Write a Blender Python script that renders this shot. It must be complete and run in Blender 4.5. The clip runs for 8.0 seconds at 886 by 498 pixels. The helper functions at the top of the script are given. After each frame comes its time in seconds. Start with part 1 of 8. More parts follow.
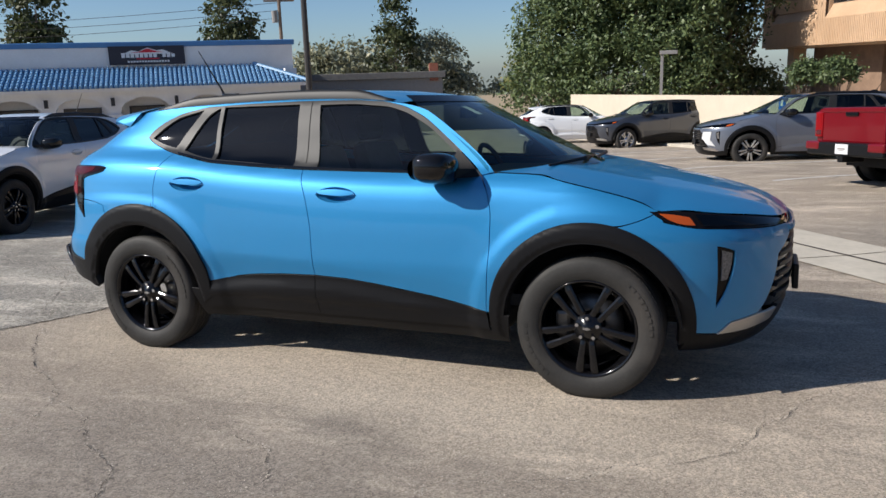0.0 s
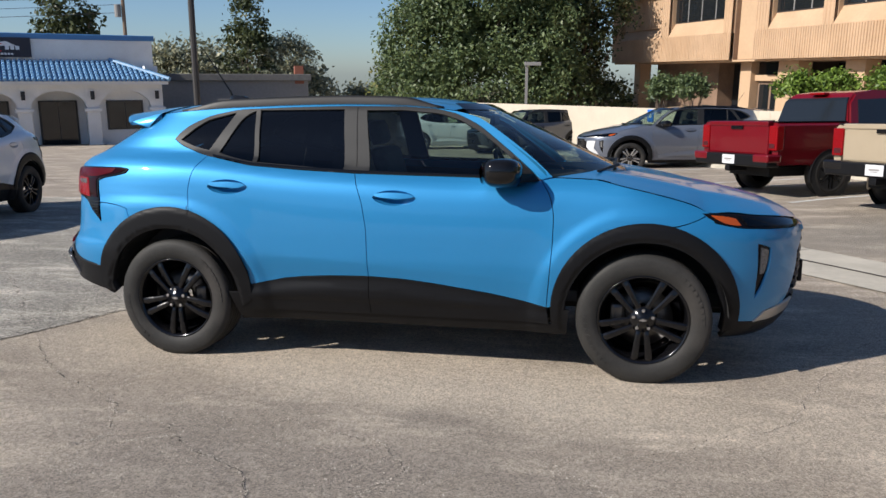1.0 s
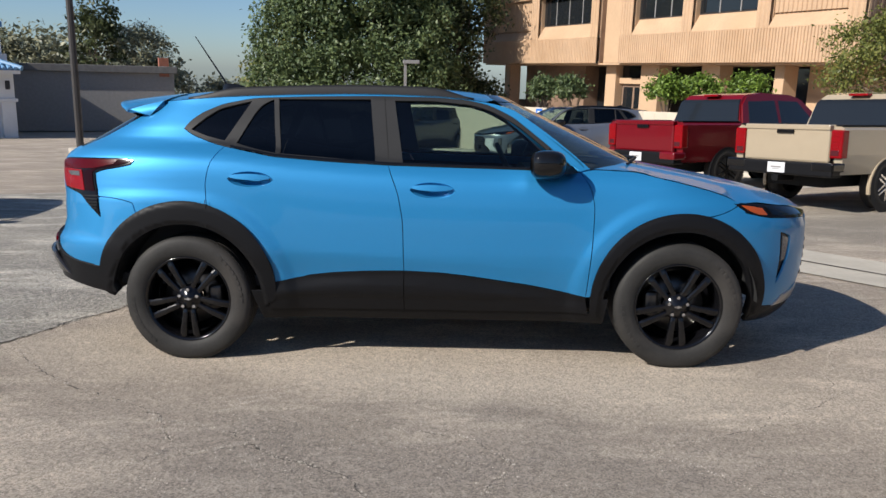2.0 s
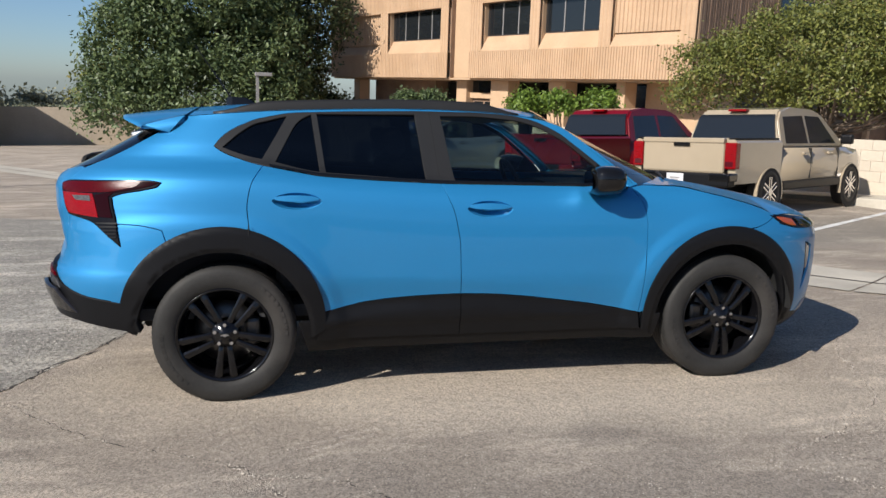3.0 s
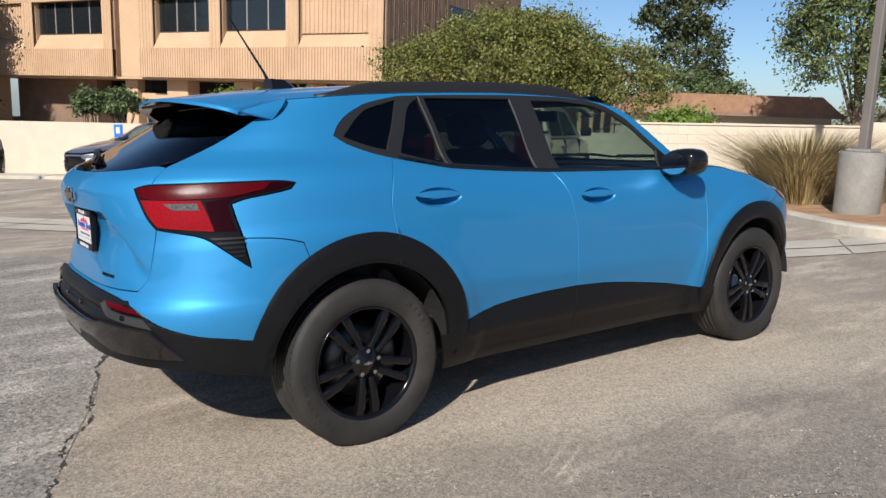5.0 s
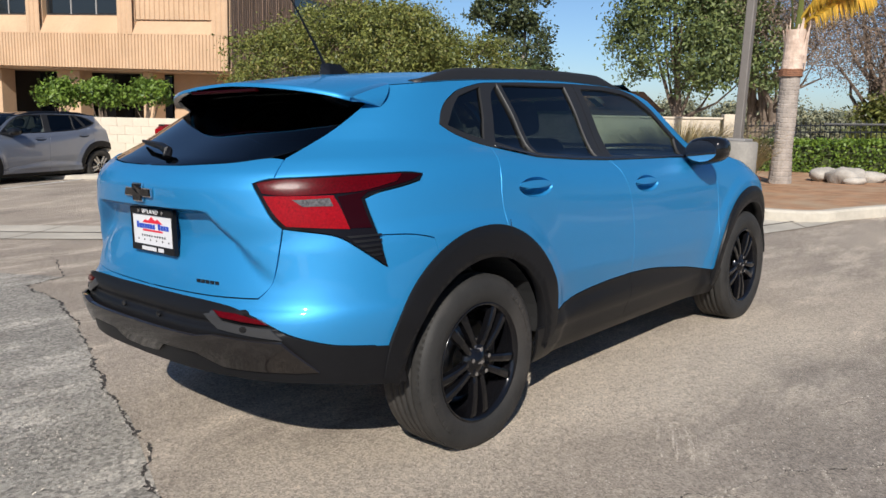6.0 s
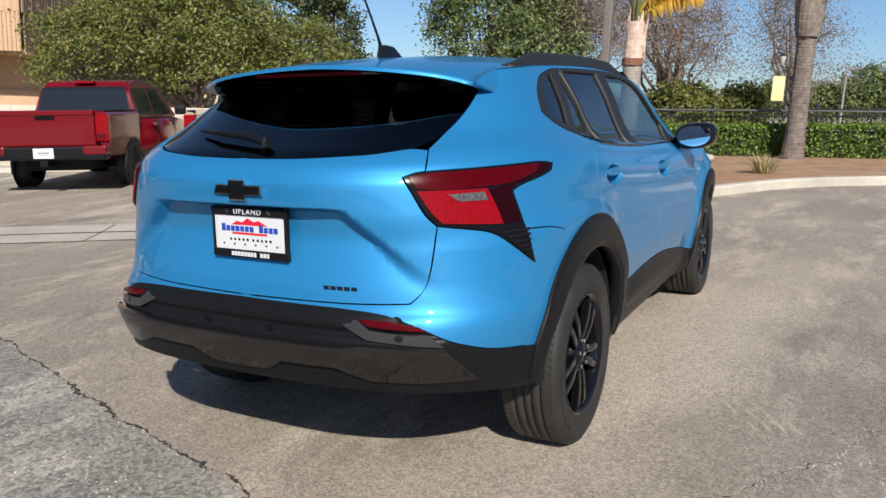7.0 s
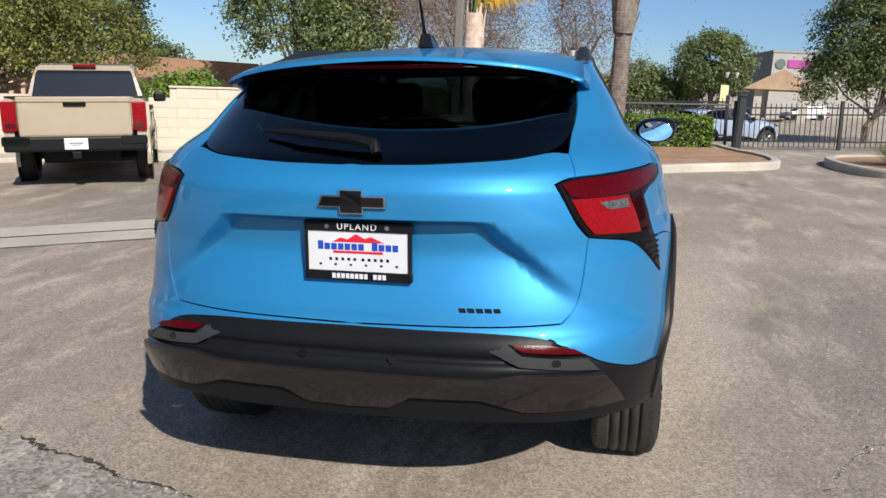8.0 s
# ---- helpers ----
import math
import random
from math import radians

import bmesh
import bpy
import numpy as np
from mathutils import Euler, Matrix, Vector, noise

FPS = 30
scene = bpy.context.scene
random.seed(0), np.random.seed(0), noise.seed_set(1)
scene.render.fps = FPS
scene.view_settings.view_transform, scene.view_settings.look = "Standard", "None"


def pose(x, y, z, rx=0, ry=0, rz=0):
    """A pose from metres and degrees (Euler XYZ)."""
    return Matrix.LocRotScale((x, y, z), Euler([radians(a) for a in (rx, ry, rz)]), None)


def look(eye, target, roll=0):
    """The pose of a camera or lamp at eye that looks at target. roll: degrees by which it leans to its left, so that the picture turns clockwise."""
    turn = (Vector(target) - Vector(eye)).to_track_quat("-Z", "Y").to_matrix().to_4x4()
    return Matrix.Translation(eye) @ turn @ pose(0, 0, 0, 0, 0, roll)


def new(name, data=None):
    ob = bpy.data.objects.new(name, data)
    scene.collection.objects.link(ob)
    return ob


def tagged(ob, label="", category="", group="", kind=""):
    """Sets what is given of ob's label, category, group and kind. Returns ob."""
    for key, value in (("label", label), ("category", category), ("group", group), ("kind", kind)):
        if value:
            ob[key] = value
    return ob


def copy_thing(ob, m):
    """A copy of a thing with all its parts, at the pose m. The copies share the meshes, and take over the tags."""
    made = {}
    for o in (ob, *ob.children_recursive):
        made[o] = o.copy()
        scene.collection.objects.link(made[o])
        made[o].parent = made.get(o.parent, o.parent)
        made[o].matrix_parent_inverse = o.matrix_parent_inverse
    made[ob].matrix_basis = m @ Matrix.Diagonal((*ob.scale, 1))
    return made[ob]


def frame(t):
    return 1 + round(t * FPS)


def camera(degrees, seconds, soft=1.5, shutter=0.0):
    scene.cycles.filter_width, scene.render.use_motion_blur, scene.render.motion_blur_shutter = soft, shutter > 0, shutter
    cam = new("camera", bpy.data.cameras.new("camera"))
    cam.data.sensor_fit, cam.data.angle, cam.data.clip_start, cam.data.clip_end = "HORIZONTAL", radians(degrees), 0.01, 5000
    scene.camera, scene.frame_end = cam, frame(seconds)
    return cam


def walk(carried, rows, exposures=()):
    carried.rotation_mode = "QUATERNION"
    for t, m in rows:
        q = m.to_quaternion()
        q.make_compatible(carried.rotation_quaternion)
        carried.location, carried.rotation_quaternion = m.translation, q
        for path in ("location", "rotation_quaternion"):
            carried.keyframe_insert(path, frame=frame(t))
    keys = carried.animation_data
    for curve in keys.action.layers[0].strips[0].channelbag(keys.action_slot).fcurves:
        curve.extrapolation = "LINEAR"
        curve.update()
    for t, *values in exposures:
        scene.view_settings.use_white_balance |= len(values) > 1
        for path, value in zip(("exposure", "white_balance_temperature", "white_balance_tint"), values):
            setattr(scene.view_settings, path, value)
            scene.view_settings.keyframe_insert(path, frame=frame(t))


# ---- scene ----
cam = camera(59.5, 8.0)
PATH = [
    (0, (2.113, -4.396, 1.38), (1.349, -2.58, 1.034), -1.50),
    (0.5, (1.614, -4.718, 1.403), (1.03, -2.836, 1.06), -0.90),
    (1, (1.128, -4.917, 1.409), (0.726, -2.987, 1.07), -0.20),
    (1.5, (0.635, -4.99, 1.388), (0.414, -3.031, 1.055), 0.39),
    (1.7, (0.465, -5.005, 1.379), (0.307, -3.041, 1.036), 0.53),
    (2.8, (-0.732, -4.796, 1.359), (-0.461, -2.842, 1.028), 0.54),
    (3, (-0.96, -4.727, 1.371), (-0.604, -2.783, 1.066), 0.54),
    (3.5, (-1.525, -4.465, 1.331), (-0.956, -2.572, 1.023), 0.28),
    (4, (-2.069, -4.211, 1.32), (-1.296, -2.393, 1.01), 0.07),
    (4.2, (-2.259, -4.088, 1.312), (-1.401, -2.308, 1.002), -0.09),
    (5.3, (-3.11, -3.306, 1.285), (-1.865, -1.772, 0.975), -0.60),
    (5.5, (-3.252, -3.138, 1.283), (-1.945, -1.659, 0.959), -0.62),
    (6, (-3.646, -2.706, 1.281), (-2.179, -1.386, 0.96), -0.63),
    (6.5, (-3.939, -2.219, 1.283), (-2.327, -1.085, 0.945), -0.75),
    (7, (-4.162, -1.701, 1.298), (-2.421, -0.786, 0.936), -0.67),
    (7.5, (-4.258, -1.187, 1.313), (-2.413, -0.511, 0.943), -0.45),
    (8, (-4.263, -0.666, 1.333), (-2.349, -0.24, 0.938), 0.03),
]
walk(cam, [(t, look(eye, target, roll)) for t, eye, target, roll in PATH])
scene.view_settings.exposure = 0.44

# ---- world and sun: late-morning sun behind the car's right rear ----
SUN_DIR = Vector((1.18, 0.9, -1.0)).normalized()
world = bpy.data.worlds.new("sky")
scene.world = world
world.use_nodes = True
wn = world.node_tree.nodes
sky = wn.new("ShaderNodeTexSky")
sky.sky_type = "NISHITA"
sky.sun_disc = False
sky.sun_elevation = radians(34.0)
sky.sun_rotation = math.atan2(-SUN_DIR.x, -SUN_DIR.y)
sky.air_density, sky.dust_density, sky.ozone_density = 0.85, 0.5, 6.0
# the sky stands upright too: the lot slopes under it
sky.texture_mapping.rotation = (radians(-2.81), radians(-0.94), 0)
world.node_tree.links.new(sky.outputs[0], wn["Background"].inputs[0])
wn["Background"].inputs[1].default_value = 0.080
sun_data = bpy.data.lights.new("sun", "SUN")
sun_data.energy, sun_data.angle, sun_data.color = 4.9, radians(0.6), (1.0, 0.95, 0.885)
sun = new("sun", sun_data)
sun.matrix_world = look((0, 0, 30), Vector((0, 0, 30)) + SUN_DIR)

# ---- materials ----
def mat(name, color, rough=0.6, metal=0.0, vary=0.12, scale=6.0, bump=0.0, bscale=60.0, coat=0.0, second=None, amount=0.0,
        spec=0.5, transmission=0.0, alpha=1.0, emit=None, power=0.0, rand=0.0, sub=0.0, flakes=0.0):
    """A principled material whose colour varies at two scales; second: a stain colour mixed in by amount."""
    m = bpy.data.materials.new(name)
    m.use_nodes = True
    nt = m.node_tree
    N, L = nt.nodes, nt.links
    b = N["Principled BSDF"]
    b.inputs["Roughness"].default_value = rough
    b.inputs["Metallic"].default_value = metal
    b.inputs["Specular IOR Level"].default_value = spec
    b.inputs["Coat Weight"].default_value = coat
    b.inputs["Coat Roughness"].default_value = 0.04
    b.inputs["Transmission Weight"].default_value = transmission
    b.inputs["Alpha"].default_value = alpha
    if emit:
        b.inputs["Emission Color"].default_value = (*emit, 1)
        b.inputs["Emission Strength"].default_value = power
    tc = N.new("ShaderNodeTexCoord")
    def noise_node(s, detail=4.0):
        n = N.new("ShaderNodeTexNoise")
        n.inputs["Scale"].default_value = s
        n.inputs["Detail"].default_value = detail
        L.new(tc.outputs["Object"], n.inputs["Vector"])
        return n
    base = None
    if vary > 0 or second or rand > 0:
        big, fine = noise_node(scale), noise_node(scale * 9)
        add = N.new("ShaderNodeMath")
        add.operation = "MULTIPLY_ADD"
        L.new(fine.outputs[0], add.inputs[0])
        add.inputs[1].default_value = 0.6
        L.new(big.outputs[0], add.inputs[2])
        last = add.outputs[0]
        if rand > 0:
            info = N.new("ShaderNodeObjectInfo")
            r = N.new("ShaderNodeMath")
            r.operation = "MULTIPLY_ADD"
            L.new(info.outputs["Random"], r.inputs[0])
            r.inputs[1].default_value = rand
            L.new(last, r.inputs[2])
            last = r.outputs[0]
        mr = N.new("ShaderNodeMapRange")
        L.new(last, mr.inputs[0])
        mr.inputs[1].default_value, mr.inputs[2].default_value = 0.5, 1.1 + rand
        mr.inputs[3].default_value, mr.inputs[4].default_value = 1 - vary, 1 + vary
        mul = N.new("ShaderNodeVectorMath")
        mul.operation = "SCALE"
        mul.inputs[0].default_value = color
        L.new(mr.outputs[0], mul.inputs["Scale"])
        base = mul.outputs[0]
        if second:
            st = noise_node(scale * 0.45, 7.0)
            sr = N.new("ShaderNodeMapRange")
            L.new(st.outputs[0], sr.inputs[0])
            sr.inputs[1].default_value, sr.inputs[2].default_value = 0.47, 0.68
            sr.inputs[3].default_value, sr.inputs[4].default_value = 0.0, amount
            mx = N.new("ShaderNodeMix")
            mx.data_type = "RGBA"
            L.new(sr.outputs[0], mx.inputs[0])
            L.new(base, mx.inputs[6])
            mx.inputs[7].default_value = (*second, 1)
            base = mx.outputs[2]
        L.new(base, b.inputs["Base Color"])
    else:
        b.inputs["Base Color"].default_value = (*color, 1)
    if bump > 0:
        bn = noise_node(bscale, 5.0)
        bp = N.new("ShaderNodeBump")
        bp.inputs["Strength"].default_value = bump
        bp.inputs["Distance"].default_value = 0.02
        L.new(bn.outputs[0], bp.inputs["Height"])
        L.new(bp.outputs[0], b.inputs["Normal"])
    return m


def leaf_mat(name, color, dry=None, share=0.0):
    """Leaves: colour differs from leaf to leaf, with a little light passing through."""
    m = bpy.data.materials.new(name)
    m.use_nodes = True
    N, L = m.node_tree.nodes, m.node_tree.links
    b = N["Principled BSDF"]
    b.inputs["Roughness"].default_value = 0.5
    b.inputs["Specular IOR Level"].default_value = 0.35
    geo = N.new("ShaderNodeNewGeometry")
    ramp = N.new("ShaderNodeValToRGB")
    e = ramp.color_ramp.elements
    e[0].color = (color[0] * 0.55, color[1] * 0.6, color[2] * 0.6, 1)
    e[1].color = (color[0] * 1.55, color[1] * 1.35, color[2] * 1.1, 1)
    if dry:
        k = e.new(1 - share)
        k.color = (color[0] * 1.3, color[1] * 1.2, color[2], 1)
        e[-1].color = (*dry, 1)
    L.new(geo.outputs["Random Per Island"], ramp.inputs[0])
    L.new(ramp.outputs[0], b.inputs["Base Color"])
    tr = N.new("ShaderNodeBsdfTranslucent")
    L.new(ramp.outputs[0], tr.inputs[0])
    mix = N.new("ShaderNodeMixShader")
    mix.inputs[0].default_value = 0.22
    L.new(b.outputs[0], mix.inputs[1])
    L.new(tr.outputs[0], mix.inputs[2])
    L.new(mix.outputs[0], N["Material Output"].inputs[0])
    return m


def glass_mat(name, tint, dark):
    """Car glass: a mirror-like sheen over a tinted pane; dark is the share of light that the pane stops."""
    m = bpy.data.materials.new(name)
    m.use_nodes = True
    N, L = m.node_tree.nodes, m.node_tree.links
    N.remove(N["Principled BSDF"])
    clear = N.new("ShaderNodeBsdfTransparent")
    k = 1 - dark
    clear.inputs[0].default_value = (tint[0] * k, tint[1] * k, tint[2] * k, 1)
    gloss = N.new("ShaderNodeBsdfGlossy")
    gloss.inputs["Roughness"].default_value = 0.015
    lw = N.new("ShaderNodeLayerWeight")
    lw.inputs[0].default_value = 0.5
    pw = N.new("ShaderNodeMath")
    pw.operation = "POWER"
    L.new(lw.outputs["Facing"], pw.inputs[0])
    pw.inputs[1].default_value = 4.0
    fr = N.new("ShaderNodeMath")
    fr.operation = "MULTIPLY_ADD"
    L.new(pw.outputs[0], fr.inputs[0])
    fr.inputs[1].default_value, fr.inputs[2].default_value = 0.9, 0.05
    mix = N.new("ShaderNodeMixShader")
    L.new(fr.outputs[0], mix.inputs[0])
    L.new(clear.outputs[0], mix.inputs[1])
    L.new(gloss.outputs[0], mix.inputs[2])
    L.new(mix.outputs[0], N["Material Output"].inputs[0])
    return m


def asphalt_mat(name, shade_a, shade_b, pale, dark, stone=135, low=0.42, high=1.72, spots=()):
    """Old asphalt: bound stones, pale worn streaks, dark oily patches, fine relief."""
    m = bpy.data.materials.new(name)
    m.use_nodes = True
    N, L = m.node_tree.nodes, m.node_tree.links
    b = N["Principled BSDF"]
    b.inputs["Roughness"].default_value = 0.82
    b.inputs["Specular IOR Level"].default_value = 0.4
    tc = N.new("ShaderNodeTexCoord")
    mp = N.new("ShaderNodeMapping")
    mp.inputs["Rotation"].default_value = (0, 0, radians(-20))
    mp.inputs["Scale"].default_value = (0.55, 1.6, 1.0)
    L.new(tc.outputs["Object"], mp.inputs[0])

    def nz(s, detail, src, rough=0.6):
        n = N.new("ShaderNodeTexNoise")
        n.inputs["Scale"].default_value, n.inputs["Detail"].default_value, n.inputs["Roughness"].default_value = s, detail, rough
        L.new(src, n.inputs["Vector"])
        return n.outputs[0]

    def rng_(v, a, c, lo, hi):
        r = N.new("ShaderNodeMapRange")
        L.new(v, r.inputs[0])
        for k, q in enumerate((a, c, lo, hi)):
            r.inputs[k + 1].default_value = q
        return r.outputs[0]

    def mix(f, c0, c1):
        x = N.new("ShaderNodeMix")
        x.data_type = "RGBA"
        L.new(f, x.inputs[0])
        for k, c in ((6, c0), (7, c1)):
            if isinstance(c, tuple):
                x.inputs[k].default_value = (*c, 1)
            else:
                L.new(c, x.inputs[k])
        return x.outputs[2]
    col = mix(rng_(nz(0.55, 6, tc.outputs["Object"]), 0.35, 0.68, 0, 1), shade_a, shade_b)
    col = mix(rng_(nz(1.3, 9, mp.outputs[0], 0.7), 0.50, 0.72, 0, 0.85), col, pale)
    col = mix(rng_(nz(0.9, 7, mp.outputs[0], 0.65), 0.30, 0.44, 0.55, 0), col, dark)
    # broad paler and darker places, each set by hand: (from, to, reach, colour)
    warp = N.new("ShaderNodeVectorMath")
    warp.operation = "MULTIPLY_ADD"
    wn_ = N.new("ShaderNodeTexNoise")
    wn_.inputs["Scale"].default_value, wn_.inputs["Detail"].default_value = 1.6, 5
    L.new(tc.outputs["Object"], wn_.inputs["Vector"])
    L.new(wn_.outputs["Color"], warp.inputs[0])
    warp.inputs[1].default_value = (1.1, 1.1, 0)
    L.new(tc.outputs["Object"], warp.inputs[2])
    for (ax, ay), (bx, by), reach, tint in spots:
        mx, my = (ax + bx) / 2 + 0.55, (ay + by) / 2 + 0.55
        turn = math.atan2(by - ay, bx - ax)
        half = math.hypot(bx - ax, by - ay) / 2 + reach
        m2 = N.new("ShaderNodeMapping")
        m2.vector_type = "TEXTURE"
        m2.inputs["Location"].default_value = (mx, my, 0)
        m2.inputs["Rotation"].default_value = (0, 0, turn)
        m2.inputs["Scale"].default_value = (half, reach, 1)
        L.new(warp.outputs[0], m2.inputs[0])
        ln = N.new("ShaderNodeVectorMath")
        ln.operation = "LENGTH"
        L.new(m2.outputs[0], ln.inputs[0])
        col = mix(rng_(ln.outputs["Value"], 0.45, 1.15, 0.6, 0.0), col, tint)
    stones = N.new("ShaderNodeTexVoronoi")
    stones.inputs["Scale"].default_value = stone
    L.new(tc.outputs["Object"], stones.inputs["Vector"])
    fine = nz(330, 3, tc.outputs["Object"])
    spk = N.new("ShaderNodeMath")
    spk.operation = "MULTIPLY_ADD"
    L.new(stones.outputs["Color"], spk.inputs[0])
    spk.inputs[1].default_value = 0.75
    L.new(fine, spk.inputs[2])
    sc = N.new("ShaderNodeVectorMath")
    sc.operation = "SCALE"
    L.new(col, sc.inputs[0])
    L.new(rng_(spk.outputs[0], 0.35, 1.15, low, high), sc.inputs["Scale"])
    mot = N.new("ShaderNodeVectorMath")
    mot.operation = "SCALE"
    L.new(sc.outputs[0], mot.inputs[0])
    L.new(rng_(nz(24, 10, tc.outputs["Object"], 0.85), 0.34, 0.66, 0.78, 1.26), mot.inputs["Scale"])
    L.new(mot.outputs[0], b.inputs["Base Color"])
    bp = N.new("ShaderNodeBump")
    bp.inputs["Strength"].default_value, bp.inputs["Distance"].default_value = 1.0, 0.007
    L.new(spk.outputs[0], bp.inputs["Height"])
    L.new(bp.outputs[0], b.inputs["Normal"])
    return m


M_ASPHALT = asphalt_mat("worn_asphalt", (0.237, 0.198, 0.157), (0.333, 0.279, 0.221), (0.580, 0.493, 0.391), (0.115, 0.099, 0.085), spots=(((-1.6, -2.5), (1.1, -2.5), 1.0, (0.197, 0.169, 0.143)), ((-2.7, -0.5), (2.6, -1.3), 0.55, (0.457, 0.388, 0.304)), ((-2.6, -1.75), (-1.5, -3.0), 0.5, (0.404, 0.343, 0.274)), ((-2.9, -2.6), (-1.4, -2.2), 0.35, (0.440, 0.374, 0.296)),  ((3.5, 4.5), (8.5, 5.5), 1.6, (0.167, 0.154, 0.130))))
M_ASPHALT_PATCH = asphalt_mat("ravelled_asphalt", (0.155, 0.143, 0.122), (0.224, 0.206, 0.176), (0.465, 0.423, 0.360), (0.086, 0.077, 0.067), 75, 0.30, 2.3)
M_CONCRETE = mat("concrete", (0.44, 0.40, 0.33), 0.85, vary=0.16, scale=2.0, bump=0.2, bscale=90, second=(0.31, 0.28, 0.23), amount=0.6)
M_FOOTING = mat("weathered_footing", (0.22, 0.205, 0.18), 0.9, vary=0.2, scale=3, bump=0.3, bscale=60, second=(0.12, 0.11, 0.095), amount=0.7)
M_CRACK = mat("crack", (0.045, 0.038, 0.033), 0.95, vary=0.5, scale=60)
M_STUCCO_WHITE = mat("white_stucco", (0.72, 0.72, 0.71), 0.85, vary=0.06, scale=1.2, bump=0.25, bscale=40, second=(0.6, 0.6, 0.6), amount=0.3)
M_BLUE_TRIM = mat("blue_paint_trim", (0.06, 0.19, 0.40), 0.55, vary=0.1, scale=2)
M_TILE_BLUE = mat("blue_roof_tile", (0.14, 0.29, 0.47), 0.45, vary=0.25, scale=3, rand=0.3)
M_TAN = mat("tan_ribbed_concrete", (0.47, 0.315, 0.195), 0.9, vary=0.12, scale=0.9, bump=0.4, bscale=26, second=(0.42, 0.265, 0.15), amount=0.5)
M_TAN_SMOOTH = mat("tan_concrete", (0.48, 0.325, 0.20), 0.85, vary=0.08, scale=0.7)
M_BROWN = mat("brown_wood_siding", (0.21, 0.135, 0.09), 0.8, vary=0.25, scale=1.5)
M_DARK_GLASS = mat("dark_window_glass", (0.012, 0.014, 0.016), 0.06, vary=0.0, spec=0.6)
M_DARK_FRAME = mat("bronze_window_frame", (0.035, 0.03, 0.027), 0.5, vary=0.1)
M_BLOCK = mat("cream_block", (0.51, 0.44, 0.345), 0.88, vary=0.09, scale=2.2, bump=0.25, bscale=50, rand=0.15)
M_WALL_TAN = mat("tan_stucco_wall", (0.46, 0.38, 0.29), 0.88, vary=0.1, scale=0.8, bump=0.2, bscale=30)
M_IRON = mat("black_iron", (0.018, 0.018, 0.02), 0.5, vary=0.1)
M_STEEL_POLE = mat("grey_painted_steel", (0.23, 0.22, 0.21), 0.55, vary=0.1, scale=3)
M_SOIL = mat("bare_soil_mulch", (0.33, 0.185, 0.10), 0.95, vary=0.35, scale=3.5, bump=0.8, bscale=40, second=(0.38, 0.29, 0.19), amount=0.7)
M_ROCK = mat("pale_boulder", (0.38, 0.345, 0.30), 0.9, vary=0.3, scale=5, bump=0.8, bscale=14, second=(0.24, 0.215, 0.185), amount=0.7)
M_BARK = mat("bark", (0.16, 0.12, 0.09), 0.95, vary=0.3, scale=6, bump=0.8, bscale=25)
M_PALM_BARK = mat("palm_bark", (0.30, 0.26, 0.225), 0.95, vary=0.3, scale=5, bump=0.7, bscale=30)
M_WHITE_LINE = mat("white_road_paint", (0.62, 0.61, 0.58), 0.8, vary=0.2, scale=5, second=(0.3, 0.28, 0.25), amount=0.8)
M_LEAF = leaf_mat("green_leaves", (0.095, 0.14, 0.065))
M_LEAF_OLIVE = leaf_mat("olive_leaves", (0.145, 0.165, 0.045), (0.20, 0.17, 0.05), 0.15)
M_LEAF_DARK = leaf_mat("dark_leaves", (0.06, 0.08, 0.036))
M_LEAF_FAR = leaf_mat("far_leaves", (0.115, 0.155, 0.06))
# far leaves paled and greyed: distance haze put into the leaf colour
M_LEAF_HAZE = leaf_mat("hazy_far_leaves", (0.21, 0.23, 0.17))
M_LEAF_DRY = leaf_mat("dry_grey_twigs", (0.21, 0.165, 0.14))
M_LEAF_HEDGE = leaf_mat("hedge_leaves", (0.12, 0.20, 0.035))
M_GRASS_DRY = leaf_mat("pale_grass_blades", (0.36, 0.31, 0.18))
M_FROND_YELLOW = leaf_mat("yellowing_frond", (0.55, 0.36, 0.05))
M_TYRE = mat("tyre_rubber", (0.024, 0.023, 0.0215), 0.62, spec=0.25, second=(0.055, 0.048, 0.042), amount=0.6, vary=0.25, scale=8, bump=0.12, bscale=220)
M_BLACK_GLOSS = mat("gloss_black", (0.006, 0.006, 0.0065), 0.07, vary=0.0, spec=0.42)
M_BLACK_PLASTIC = mat("black_moulded_plastic", (0.0065, 0.0066, 0.0075), 0.42, spec=0.17, vary=0.1, scale=14, bump=0.05, bscale=300)
M_DARK_VOID = mat("dark_underside", (0.008, 0.008, 0.008), 0.9, vary=0.0)
M_CHROME = mat("bright_metal", (0.62, 0.62, 0.63), 0.2, metal=1.0, vary=0.0)
M_RED_LENS = mat("red_lamp_lens", (0.20, 0.0008, 0.003), 0.06, vary=0.45, scale=150, spec=0.3, bump=0.12, bscale=260)
M_RED_DARK = mat("dark_red_lamp_lens", (0.062, 0.0004, 0.002), 0.22, vary=0.45, scale=150, spec=0.12, bump=0.06, bscale=260)
M_CLEAR_LENS = mat("clear_lamp_lens", (0.13, 0.125, 0.12), 0.10, vary=0.7, scale=120, coat=0.5)
M_AMBER = mat("amber_lens", (0.36, 0.06, 0.006), 0.12, vary=0.05, coat=0.5)
M_WHITE_PLATE = mat("white_plate", (0.56, 0.56, 0.57), 0.4, vary=0.04)
M_GLASS_TINT = glass_mat("tinted_car_glass", (0.6, 0.75, 0.85), 0.93)
M_GLASS_CLEAR = glass_mat("green_car_glass", (0.84, 1.0, 0.93), 0.40)
